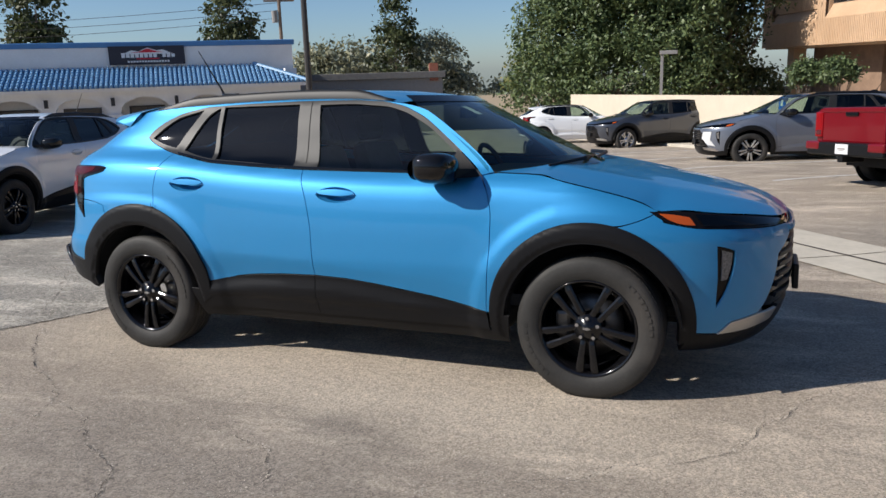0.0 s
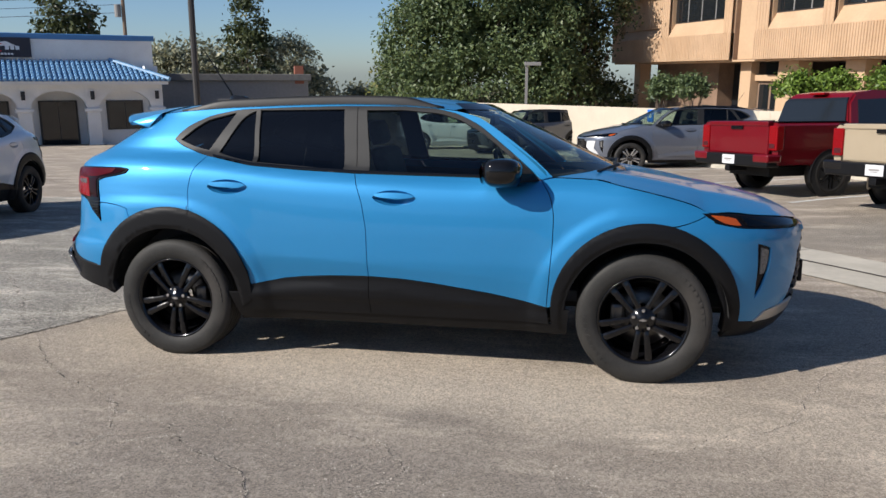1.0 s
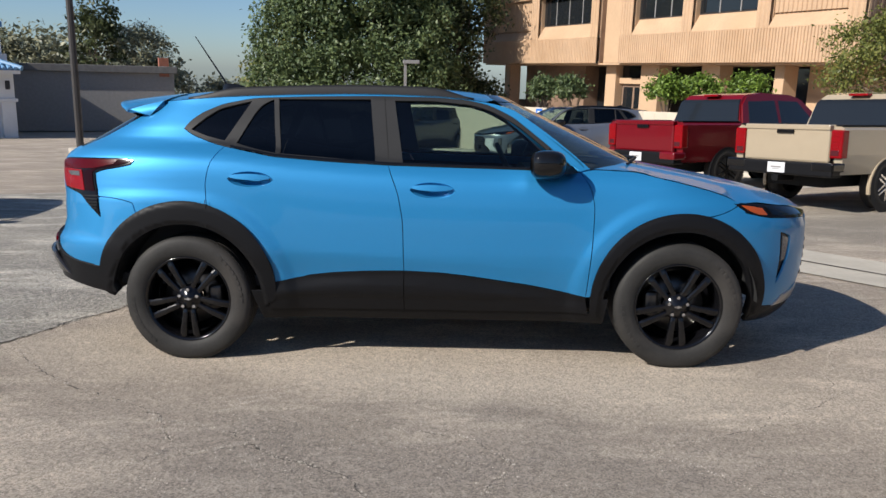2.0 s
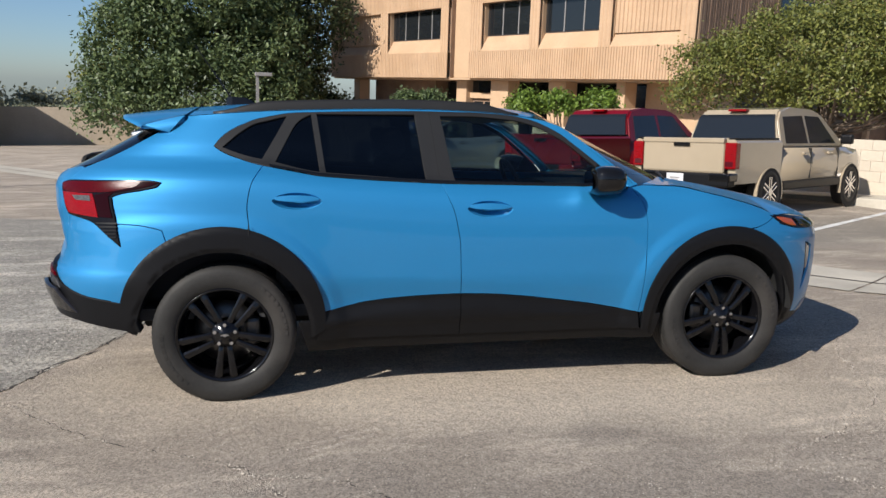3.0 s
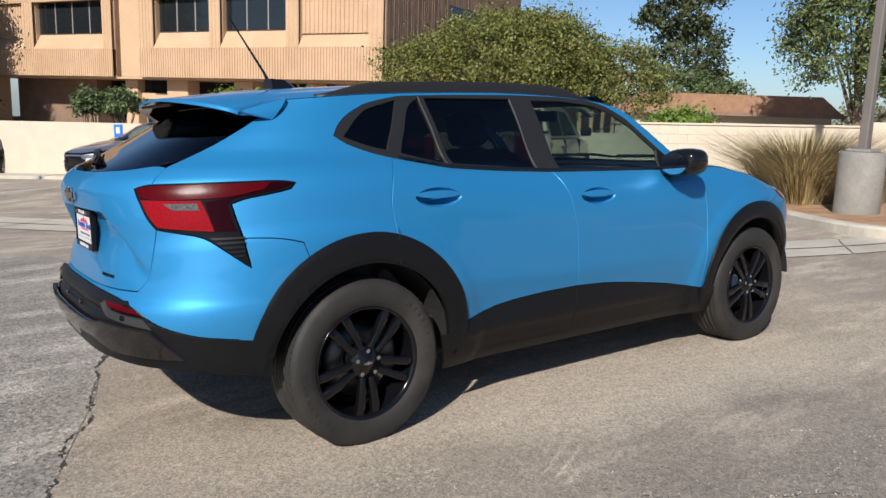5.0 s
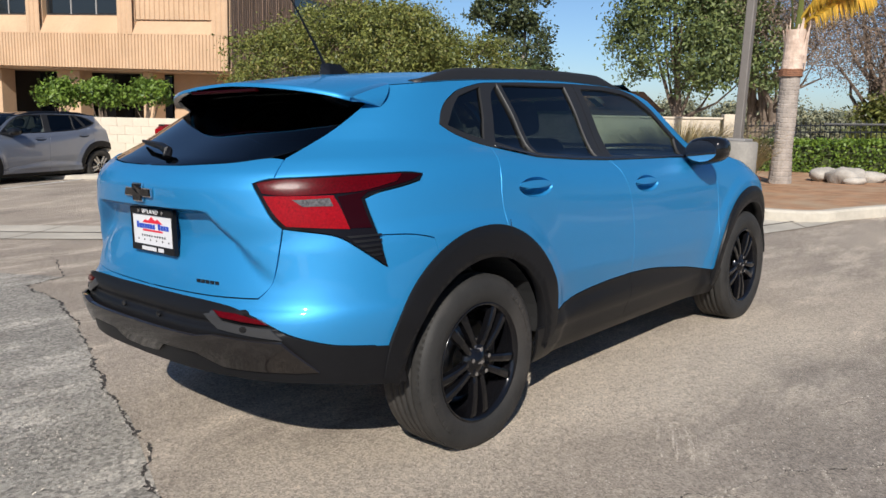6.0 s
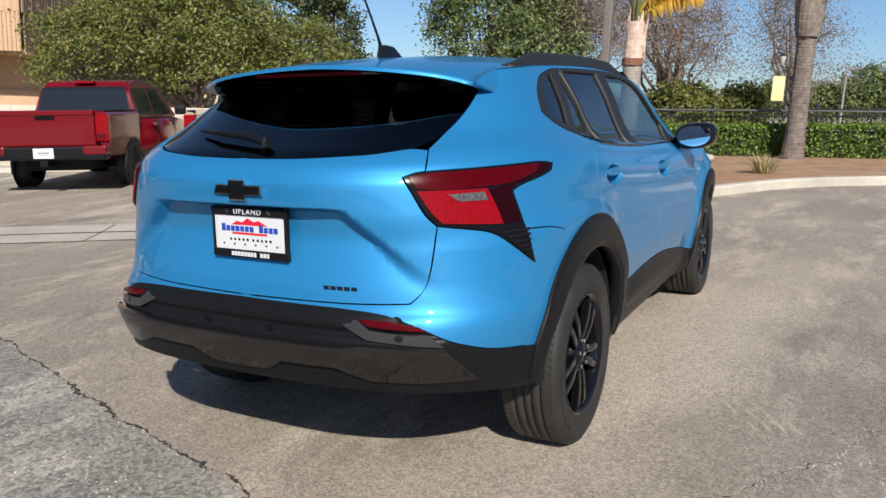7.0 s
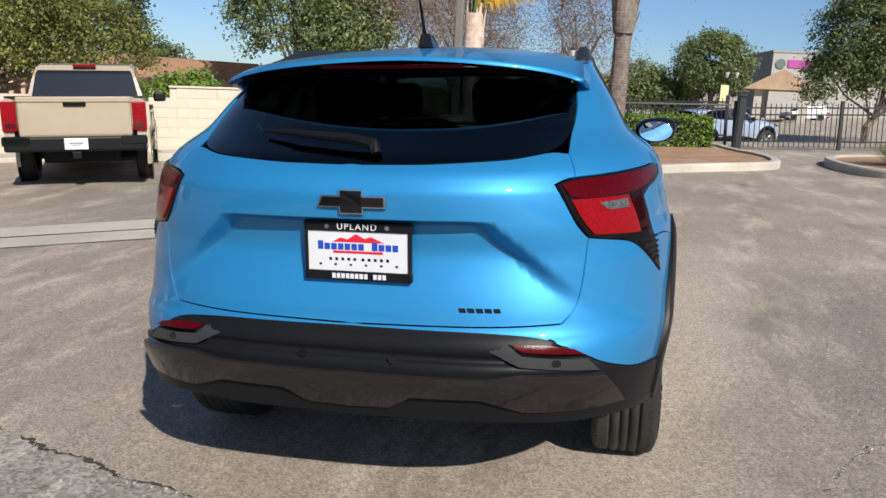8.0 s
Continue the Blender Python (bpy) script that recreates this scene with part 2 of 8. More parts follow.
M_PAINT_BLUE = mat("blue_metallic_paint", (0.018, 0.205, 0.44), 0.5, metal=0.42, spec=0.35, vary=0.04, scale=400, coat=0.62)
M_PAINT_WHITE = mat("white_car_paint", (0.72, 0.73, 0.74), 0.3, vary=0.02, coat=1.0)
M_PAINT_GREY = mat("grey_car_paint", (0.135, 0.15, 0.185), 0.3, metal=0.4, vary=0.03, coat=1.0)
M_PAINT_DARK = mat("dark_grey_car_paint", (0.042, 0.047, 0.060), 0.3, metal=0.4, vary=0.03, coat=1.0)
M_PAINT_RED = mat("red_car_paint", (0.125, 0.001, 0.005), 0.32, metal=0.0, vary=0.03, spec=0.3, coat=0.5)
M_PAINT_SAND = mat("sand_car_paint", (0.34, 0.275, 0.19), 0.3, vary=0.03, coat=1.0)
M_PAINT_SILVERBLUE = mat("pale_blue_car_paint", (0.32, 0.38, 0.47), 0.3, metal=0.3, vary=0.03, coat=1.0)


# ---- builders ----
def mesh_of(name, verts, faces, material=None, smooth=False):
    me = bpy.data.meshes.new(name)
    me.from_pydata([tuple(v) for v in verts], [], faces)
    if material:
        me.materials.append(material)
    if smooth:
        me.polygons.foreach_set("use_smooth", [True] * len(me.polygons))
    me.update()
    return me


def part(name, bm, material, parent=None, label="", smooth=False, at=None):
    """Links a bmesh (or a mesh) as one object under a thing or a part."""
    if isinstance(bm, bmesh.types.BMesh):
        bmesh.ops.recalc_face_normals(bm, faces=bm.faces)
        me = bpy.data.meshes.new(name)
        bm.to_mesh(me)
        bm.free()
        if smooth:
            me.polygons.foreach_set("use_smooth", [True] * len(me.polygons))
    else:
        me = bm
    if material and not me.materials:
        me.materials.append(material)
    ob = new(name, me)
    if parent is not None:
        ob.parent = parent
    if at is not None:
        ob.matrix_basis = at
    if label:
        ob["label"] = label
    return ob


def thing(name, label, category, group="", kind="", at=None):
    ob = new(name)
    ob.empty_display_size = 0.2
    if at is not None:
        ob.matrix_basis = at
    return tagged(ob, label, category, group, kind)


def add_box(bm, x0, y0, z0, x1, y1, z1, bevel=0.0, m=None):
    r = bmesh.ops.create_cube(bm, size=1.0)
    vs = r["verts"]
    t = Matrix.Translation(((x0 + x1) / 2, (y0 + y1) / 2, (z0 + z1) / 2)) @ Matrix.Diagonal((x1 - x0, y1 - y0, z1 - z0, 1))
    bmesh.ops.transform(bm, matrix=t, verts=vs)
    if bevel > 0:
        es = list({e for v in vs for e in v.link_edges})
        r = bmesh.ops.bevel(bm, geom=es, offset=bevel, segments=2, affect="EDGES", profile=0.5)
        vs = list({v for f in r["faces"] for v in f.verts} | {v for v in vs if v.is_valid})
    if m is not None:
        bmesh.ops.transform(bm, matrix=m, verts=[v for v in vs if v.is_valid])
    return bm


def box(x0, y0, z0, x1, y1, z1, bevel=0.0):
    return add_box(bmesh.new(), x0, y0, z0, x1, y1, z1, bevel)


def add_tube(bm, pts, radii, sides=8, cap=True):
    """A round bar along pts with a radius at each point."""
    rings = []
    n = len(pts)
    pts = [Vector(p) for p in pts]
    for i, p in enumerate(pts):
        d = (pts[min(i + 1, n - 1)] - pts[max(i - 1, 0)]).normalized()
        a = d.cross(Vector((0, 0, 1)))
        if a.length < 0.05:
            a = d.cross(Vector((1, 0, 0)))
        a.normalize()
        b = d.cross(a)
        r = radii[i] if isinstance(radii, (list, tuple)) else radii
        rings.append([bm.verts.new(p + r * (math.cos(k * math.tau / sides) * a + math.sin(k * math.tau / sides) * b)) for k in range(sides)])
    for r0, r1 in zip(rings, rings[1:]):
        for k in range(sides):
            bm.faces.new((r0[k], r0[(k + 1) % sides], r1[(k + 1) % sides], r1[k]))
    if cap:
        bm.faces.new(rings[0])
        bm.faces.new(list(reversed(rings[-1])))
    return bm


def add_prism(bm, poly, z0, z1):
    """A plan polygon raised from z0 to z1."""
    lo = [bm.verts.new((x, y, z0)) for x, y in poly]
    hi = [bm.verts.new((x, y, z1)) for x, y in poly]
    n = len(poly)
    for k in range(n):
        bm.faces.new((lo[k], lo[(k + 1) % n], hi[(k + 1) % n], hi[k]))
    bm.faces.new(hi)
    bm.faces.new(list(reversed(lo)))
    return bm


def add_slab(bm, poly, y0, y1, inset=0.0):
    """A side outline (x, z) pushed from y0 to y1; inset shrinks nothing but tapers the y1 side towards the outline's middle."""
    cx = sum(p[0] for p in poly) / len(poly)
    cz = sum(p[1] for p in poly) / len(poly)
    a = [bm.verts.new((x, y0, z)) for x, z in poly]
    b = [bm.verts.new((cx + (x - cx) * (1 - inset), y1, cz + (z - cz) * (1 - inset))) for x, z in poly]
    n = len(poly)
    for k in range(n):
        bm.faces.new((a[k], a[(k + 1) % n], b[(k + 1) % n], b[k]))
    bm.faces.new(list(reversed(a)))
    bm.faces.new(b)
    return bm


U = Vector((math.cos(radians(35)), math.sin(radians(35)), 0))
V = Vector((-U.y, U.x, 0))


def lot(u, v, z=0.0):
    """A place by the parking lot's own axes."""
    return Vector((u * U.x + v * V.x, u * U.y + v * V.y, z))

# ---- ground ----
def ground_z(x, y):
    """Level lot that rises a little past the gutter and falls gently to the street past the fence."""
    k = min(max((x - 17.0) / 22.0, 0.0), 1.0)
    u, v = x * U.x + y * U.y, x * V.x + y * V.y
    a, b = min(max((u - 5.0) / 4.0, 0.0), 1.0), min(max((v - 0.2) / 2.0, 0.0), 1.0)
    return -1.45 * k * k * (3 - 2 * k) + 0.11 * a * a * (3 - 2 * a) * b * b * (3 - 2 * b)


def axis_steps(fine0, fine1, step, far):
    xs = list(np.arange(fine0, fine1 + 0.001, step))
    d = step
    lo, hi = fine0, fine1
    while hi < far:
        d *= 1.35
        lo -= d
        hi += d
        xs.insert(0, lo)
        xs.append(hi)
    return xs


gx, gy = axis_steps(-14, 42, 0.5, 2500), axis_steps(-14, 42, 0.5, 2500)
gv = [(x, y, ground_z(x, y)) for y in gy for x in gx]
nx = len(gx)
gf = [(j * nx + i, j * nx + i + 1, (j + 1) * nx + i + 1, (j + 1) * nx + i) for j in range(len(gy) - 1) for i in range(nx - 1)]
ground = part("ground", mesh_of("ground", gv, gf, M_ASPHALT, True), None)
tagged(ground, "worn grey-brown asphalt parking lot", "ground", kind="structure")

# concrete gutter strip across the lot, one slab at a time
gutter = thing("gutter", "pale concrete drainage gutter set in the asphalt", "gutter", kind="structure")


def gutter_mid(v):
    return 4.27 + (0.35 * max(0.0, -1.0 - v) ** 1.6 if v < -1.0 else 0.0)


v = -4.0
while v < 34:
    n = 2.4 if v > -1.2 else 0.7
    bm = bmesh.new()
    e = 0.012
    rows = []
    for vv in (v + e, v + n - e):
        um = gutter_mid(vv)
        rows.append([bm.verts.new(lot(um + a, vv, b)) for a, b in ((-0.57, 0.010), (-0.06, 0.004), (0.06, 0.004), (0.57, 0.012))])
    for k in range(3):
        bm.faces.new((rows[0][k], rows[0][k + 1], rows[1][k + 1], rows[1][k]))
    part("slab", bm, M_CONCRETE, gutter)
    v += n
bm = bmesh.new()
prev = None
for k in range(70):
    vv = -4 + 38 * k / 69
    um = gutter_mid(vv) + 0.03 * noise.noise((vv * 0.8, 0, 3))
    w = 0.018 + 0.012 * noise.noise((vv * 2.3, 4, 0))
    cur = [bm.verts.new(lot(um - w, vv, 0.009)), bm.verts.new(lot(um + w, vv, 0.009))]
    if prev:
        bm.faces.new((prev[0], prev[1], cur[1], cur[0]))
    prev = cur
part("dirt_seam", bm, M_CRACK, gutter)


# older, rougher asphalt on the street side of the long seam
SEAM = [(-0.94, 4.12), (-1.31, 4.0), (-1.37, 3.13), (-1.7, 2.0), (-2.04, 0.98), (-2.14, 0.53), (-2.42, -0.24), (-2.57, -0.66), (-3.2, -1.9), (-4.4, -3.6)]
bm = bmesh.new()
bm.faces.new([bm.verts.new((x, y, 0.003)) for x, y in SEAM + [(-6.0, -6.2), (-13, -8), (-15, 5), (-6, 8), (-3.5, 7.0), (-1.6, 5.6)]])
part("old_asphalt", bm, M_ASPHALT_PATCH, ground, "coarse dark asphalt with pale bare stones")


def grit_mat(name, dark, pale):
    """Loose stones: each one its own shade."""
    m = bpy.data.materials.new(name)
    m.use_nodes = True
    N, L = m.node_tree.nodes, m.node_tree.links
    geo, ramp = N.new("ShaderNodeNewGeometry"), N.new("ShaderNodeValToRGB")
    ramp.color_ramp.elements[0].color, ramp.color_ramp.elements[1].color = (*dark, 1), (*pale, 1)
    L.new(geo.outputs["Random Per Island"], ramp.inputs[0])
    L.new(ramp.outputs[0], N["Principled BSDF"].inputs["Base Color"])
    N["Principled BSDF"].inputs["Roughness"].default_value = 0.85
    return m


M_GRIT = grit_mat("loose_grit", (0.20, 0.17, 0.14), (0.72, 0.64, 0.54))


def grit(xy, seed, small=0.0012, large=0.0042, lift=0.004):
    """Small stones bedded in the asphalt: one low three-sided lump each."""
    rg = np.random.default_rng(seed)
    n = len(xy)
    r = small + (large - small) * rg.random(n) ** 2.5
    a0 = rg.random(n) * math.tau
    base = np.concatenate([np.asarray(xy), np.full((n, 1), lift)], axis=1)
    ring = [base + np.stack([r * (0.7 + 0.6 * rg.random(n)) * np.cos(a0 + k * math.tau / 3), r * (0.7 + 0.6 * rg.random(n)) * np.sin(a0 + k * math.tau / 3), np.zeros(n)], 1) for k in range(3)]
    tip = base + np.stack([r * 0.3 * rg.normal(size=n), r * 0.3 * rg.normal(size=n), r * 0.9], 1)
    v = np.stack([*ring, tip], axis=1).reshape(-1, 3)
    f = np.array([(0, 1, 3), (1, 2, 3), (2, 0, 3)])
    faces = (np.arange(n)[:, None, None] * 4 + f[None]).reshape(-1, 3)
    me = bpy.data.meshes.new("grit")
    me.from_pydata(v.tolist(), [], faces.tolist())
    me.materials.append(M_GRIT)
    tagged(part("grit", me, None, ground), kind="stuff")


def crack(points, width, seed, wander=0.05):
    """A jagged crack: a thin ragged dark ribbon on the asphalt through a few plan points, with crumbs at its edges."""
    rg = random.Random(seed)
    bm = bmesh.new()
    pts = []
    for a, b in zip(points, points[1:]):
        a, b = Vector((*a, 0)), Vector((*b, 0))
        n = max(3, int((b - a).length / 0.012))
        for i in range(n):
            p = a.lerp(b, i / n)
            q = Vector((noise.noise((p.x * 3.1, p.y * 3.1, seed)), noise.noise((p.x * 3.1, p.y * 3.1, seed + 9)), 0)) * wander
            q += Vector((noise.noise((p.x * 17, p.y * 17, seed)), noise.noise((p.x * 17, p.y * 17, seed + 5)), 0)) * wander * 0.35
            q += Vector((noise.noise((p.x * 55, p.y * 55, seed)), noise.noise((p.x * 55, p.y * 55, seed + 7)), 0)) * 0.012
            pts.append(p + q)
    prev, crumbs = None, []
    for i, p in enumerate(pts[:-1]):
        d = (pts[i + 1] - p).normalized()
        s = Vector((-d.y, d.x, 0))
        k = width * max(0.05, 0.55 + 1.3 * noise.noise((p.x * 14, p.y * 14, seed + 2))) * min(1, 4 * i / len(pts) + 0.2, 4 * (len(pts) - i) / len(pts) + 0.2)
        w0, w1 = k * rg.uniform(0.1, 1.1), k * rg.uniform(0.1, 1.1)
        z = ground_z(p.x, p.y) + 0.0045
        cur = [bm.verts.new((p.x - s.x * w0, p.y - s.y * w0, z)), bm.verts.new((p.x + s.x * w1, p.y + s.y * w1, z))]
        if prev:
            bm.faces.new((prev[0], prev[1], cur[1], cur[0]))
        prev = cur
        if p.y < 2.5 and abs(p.x) < 5:
            for _ in range(2):
                o = rg.gauss(0, 1) * (width * 1.3 + 0.004)
                crumbs.append((p.x + s.x * o + rg.uniform(-0.006, 0.006), p.y + s.y * o + rg.uniform(-0.006, 0.006)))
    part("crack", bm, M_CRACK, ground)
    if crumbs:
        grit(crumbs, seed, 0.0015, 0.0055)

# ---- buildings and walls ----
def plumb(x, y, z=0.0, deg=0.0):
    """A pose that stands upright: the lot itself falls away from the camera by about three degrees."""
    return pose(x, y, z) @ pose(0, 0, 0, 2.81, 0, 0) @ pose(0, 0, 0, 0, 0.94, 0) @ pose(0, 0, 0, 0, 0, deg)


# block wall along the lot's edge
def block_wall():
    w = thing("wall_boundary", "cream painted concrete block wall beside the lot", "wall", kind="structure")
    w.matrix_basis = pose(0, 0, 0, 0, 0, 35) @ pose(13.0, 0, 0, 1.7, 0, 0)
    for v0, v1, h in ((-4.0, 0.94, 1.40), (0.94, 30.0, 1.20)):
        part("core", box(0.02, v0, -0.9, 0.20, v1, h - 0.02), M_BLOCK, w)
    me = box(0, 0.0015, 0.0015, 0.05, 0.3985, 0.1985, 0.004)
    mesh = bpy.data.meshes.new("block")
    me.to_mesh(mesh)
    me.free()
    mesh.materials.append(M_BLOCK)
    for r in range(7):
        v0 = -3.99 + (0.2 if r % 2 else 0)
        while v0 < 12.4:
            if not (r == 6 and v0 > 0.6):
                b = part("block", mesh, None, w)
                b.matrix_basis = Matrix.Translation((0.004 * noise.noise((v0, r, 0)), v0, r * 0.2 + 0.005))
            v0 += 0.4
    part("cap", box(-0.03, -4.05, 1.405, 0.24, 0.96, 1.45, 0.01), M_BLOCK, w)
    part("end_pier", box(-0.06, -4.4, -0.2, 0.26, -4.06, 1.52, 0.015), M_BLOCK, w)
    return w


block_wall()
kerb = thing("walkway", "pale concrete walkway and kerb along the block wall", "walkway", kind="structure")
part("slab", box(11.9, -3.2, -0.2, 13.0, 30, 0.20, 0.02), M_CONCRETE, kerb, at=pose(0, 0, 0, 0, 0, 35))


def ribbed(x0, x1, y, z0, z1, pitch=0.13):
    """A sheet of broken upright ribs."""
    bm = bmesh.new()
    pts = []
    n = int((x1 - x0) / pitch)
    for i in range(n):
        xa = x0 + (x1 - x0) * i / n
        d = 0.012 * noise.noise((xa * 5, y * 3, z0))
        pts += [(xa, y + 0.05), (xa + 0.03, y + 0.05), (xa + 0.045, y + d), (xa + pitch - 0.02, y + d)]
    pts.append((x1, y + 0.05))
    lo = [bm.verts.new((x, q, z0)) for x, q in pts]
    hi = [bm.verts.new((x, q, z1)) for x, q in pts]
    for k in range(len(pts) - 1):
        bm.faces.new((lo[k], lo[k + 1], hi[k + 1], hi[k]))
    for row in (lo, hi):
        e = [bm.verts.new((pts[0][0], y + 0.26, row[0].co.z)), bm.verts.new((pts[-1][0], y + 0.26, row[0].co.z))]
        bm.faces.new([e[0]] + row + [e[1]])
    return bm


def tan_building():
    """Two-storey ribbed concrete office: an overhanging upper floor over a recessed, glazed ground floor.
    Its own x runs along the long face up to the near corner, y away from the lot, and z from the overhang's underside."""
    b = thing("office_building", "tan ribbed concrete office block with an overhanging upper storey", "building", at=plumb(15.71, 27.13, 3.59, -63.32))
    L, top, sill, glass0, glass1, deep = -31.94, 6.4, 1.49, 2.36, 4.15, 0.55
    wins = ((-24.21, -18.29, 4), (-14.37, -10.39, 3), (-9.66, -5.5, 3))
    blanks = ((-30.75, -25.1), (-4.73, -0.77))
    part("upper_wall", box(L + 0.05, deep + 0.02, 0.02, -0.10, 16, top - 0.02), M_TAN_SMOOTH, b)
    # ribbed band under the sills and over the windows, broken by the entrance slot
    for x0, x1 in ((L, -17.56), (-15.52, 0.0)):
        part("ribbed_panel", ribbed(x0, x1, 0.0, 0.0, sill, 0.17), M_TAN, b)
        part("ribbed_panel", ribbed(x0, x1, 0.0, glass1, top, 0.17), M_TAN, b)
        part("underside_edge", box(x0, 0.26, 0.0, x1, deep + 0.02, 0.10), M_TAN_SMOOTH, b)
    edges = [L] + [q for w in sorted([w[:2] for w in wins] + list(blanks) + [(-17.56, -15.52)]) for q in w] + [0.0]
    for x0, x1 in zip(edges[0::2], edges[1::2]):
        part("pier", ribbed(x0, x1, -0.012, sill, glass1, 0.21), M_TAN, b)
        part("pier_core", box(x0 + 0.004, 0.245, sill, x1 - 0.004, deep + 0.019, glass1), M_TAN_SMOOTH, b)
    for x0, x1, panes in [*wins, *[(p[0], p[1], 0) for p in blanks]]:
        bm = bmesh.new()
        sl = [(0.02, sill), (0.02, sill + 0.05), (deep - 0.02, glass0), (deep, sill)]
        a = [bm.verts.new((x0, y, z)) for y, z in sl]
        c = [bm.verts.new((x1, y, z)) for y, z in sl]
        for k in range(4):
            bm.faces.new((a[k], a[(k + 1) % 4], c[(k + 1) % 4], c[k]))
        bm.faces.new(a), bm.faces.new(list(reversed(c)))
        part("sloped_sill", bm, M_TAN, b)
        if panes:
            w = part("window", box(x0 + 0.01, deep - 0.05, glass0, x1 - 0.01, deep + 0.015, glass1), M_DARK_FRAME, b)
            step = (x1 - x0 - 0.1) / panes
            for i in range(panes):
                xa = x0 + 0.05 + step * i
                part("pane", box(xa + 0.04, deep - 0.075, glass0 + 0.07, xa + step - 0.04, deep - 0.055, glass1 - 0.07), M_DARK_GLASS, w)
            for i in range(1, panes):
                xa = x0 + 0.05 + step * i
                part("mullion", box(xa - 0.035, deep - 0.10, glass0 + 0.02, xa + 0.035, deep - 0.056, glass1 - 0.02), M_STEEL_POLE, w)
        else:
            part("ribbed_panel", ribbed(x0, x1, deep - 0.28, glass0 - 0.2, glass1, 0.24), M_TAN, b)
    part("slot", ribbed(-17.56, -15.52, 0.9, 0.05, top, 0.14), M_BROWN, b)
    for x in (-17.56, -15.56):
        part("slot_cheek", box(x - 0.001, 0.27, 0.05, x + 0.041, 1.2, top - 0.05), M_BROWN, b)
    bm = ribbed(0.3, 16.0, 0.0, 0.0, top, 0.2)
    bmesh.ops.transform(bm, matrix=pose(0, 0, 0, 0, 0, 90), verts=bm.verts)
    part("side_siding", bm, M_BROWN, b, "brown upright boarding")
    for y0, y1 in ((6.4, 10.8), (12.2, 15.6)):
        w = part("side_window", box(-0.02, y0, 3.0, 0.03, y1, 4.1), M_DARK_FRAME, b)
        for i in range(3):
            d = (y1 - y0) / 3
            part("pane", box(0.035, y0 + d * i + 0.05, 3.08, 0.045, y0 + d * (i + 1) - 0.05, 4.02), M_DARK_GLASS, w)
    part("soffit", box(L, 0.27, -0.10, 0.05, 16, -0.005), M_TAN_SMOOTH, b)
    # recessed ground floor
    base, ceil = -5.6, -0.105
    # near-black core behind the glazing: the recess's shade is put into its colour
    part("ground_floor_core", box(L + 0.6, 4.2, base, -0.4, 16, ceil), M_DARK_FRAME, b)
    for x0, x1 in ((-30.2, -29.4), (-17.76, -16.79), (-14.5, -12.96), (-9.69, -8.43), (-4.98, -4.42)):
        part("column", box(x0, 1.0, base, x1, 1.9, ceil, 0.03), M_TAN_SMOOTH, b)
    part("ground_wall", box(-29.38, 2.4, base, -21.9, 4.19, ceil), M_BROWN, b, "brown boarded ground-floor wall")
    part("ground_wall", box(-4.4, 2.6, base, -0.4, 4.19, ceil), M_TAN_SMOOTH, b)
    part("wall_band", box(-4.3, 2.5, base, -0.2, 2.59, -1.5), M_TAN, b)
    for x0, x1, n in ((-21.8, -17.8, 3), (-12.9, -9.75, 3), (-8.4, -5.0, 3)):
        d = (x1 - x0) / n
        for i in range(n):
            part("storefront_pane", box(x0 + d * i + 0.05, 3.4, base, x0 + d * (i + 1) - 0.05, 3.5, ceil - 0.1), M_DARK_GLASS, b)
    part("transom", box(-16.75, 1.5, -0.80, -14.55, 1.56, -0.12), M_DARK_GLASS, b)
    part("door_head", box(-16.78, 1.30, -1.16, -14.52, 1.62, -0.83, 0.01), M_TAN_SMOOTH, b)
    d = part("door", box(-16.70, 1.5, -3.9, -14.6, 1.56, -1.18), M_BROWN, b, "brown glazed entrance doors")
    for i in range(2):
        part("door_pane", box(-16.55 + 1.02 * i, 1.47, -3.7, -15.72 + 1.02 * i, 1.49, -1.35), M_DARK_GLASS, d)
    # iron balustrade before the glazing
    for z in (-3.42, -2.72):
        part("balustrade_rail", box(-21.7, 1.2, z, -14.6, 1.24, z + 0.05), M_IRON, b)
    for i in range(36):
        part("baluster", box(-21.7 + 0.2 * i, 1.21, -3.4, -21.67 + 0.2 * i, 1.23, -2.7), M_IRON, b)
    # long rear wing: boarded fascia that drops away, over a shaded window band
    bm = bmesh.new()
    for (y0, t0), (y1, t1) in (((16.0, 5.5), (48.4, 2.84)),):
        q = [(-0.9, y0, t0 - 1.5), (-0.9, y1, t1 - 0.8), (-0.9, y1, t1), (-0.9, y0, t0), (-6, y0, t0 - 1.5), (-6, y1, t1 - 0.8), (-6, y1, t1), (-6, y0, t0)]
        vs = [bm.verts.new(p) for p in q]
        for f in ((0, 1, 2, 3), (7, 6, 5, 4), (0, 4, 5, 1), (3, 2, 6, 7), (1, 5, 6, 2), (0, 3, 7, 4)):
            bm.faces.new([vs[i] for i in f])
    part("wing_fascia", bm, M_BROWN, b, "brown boarded fascia of the rear wing")
    part("rear_wing", box(-6, 16.01, base, -1.6, 48.0, 1.9), M_BROWN, b)
    for i in range(9):
        w = part("wing_window", box(-1.62, 16.6 + 3.4 * i, -1.3, -1.55, 19.2 + 3.4 * i, 1.6), M_DARK_FRAME, b)
        part("pane", box(-1.55, 16.7 + 3.4 * i, -1.2, -1.53, 19.1 + 3.4 * i, 1.5), M_DARK_GLASS, w)
        part("wing_post", box(-1.4, 15.9 + 3.4 * i, base, -1.1, 16.2 + 3.4 * i, 3.6 - 0.25 * i), M_TAN_SMOOTH, b)
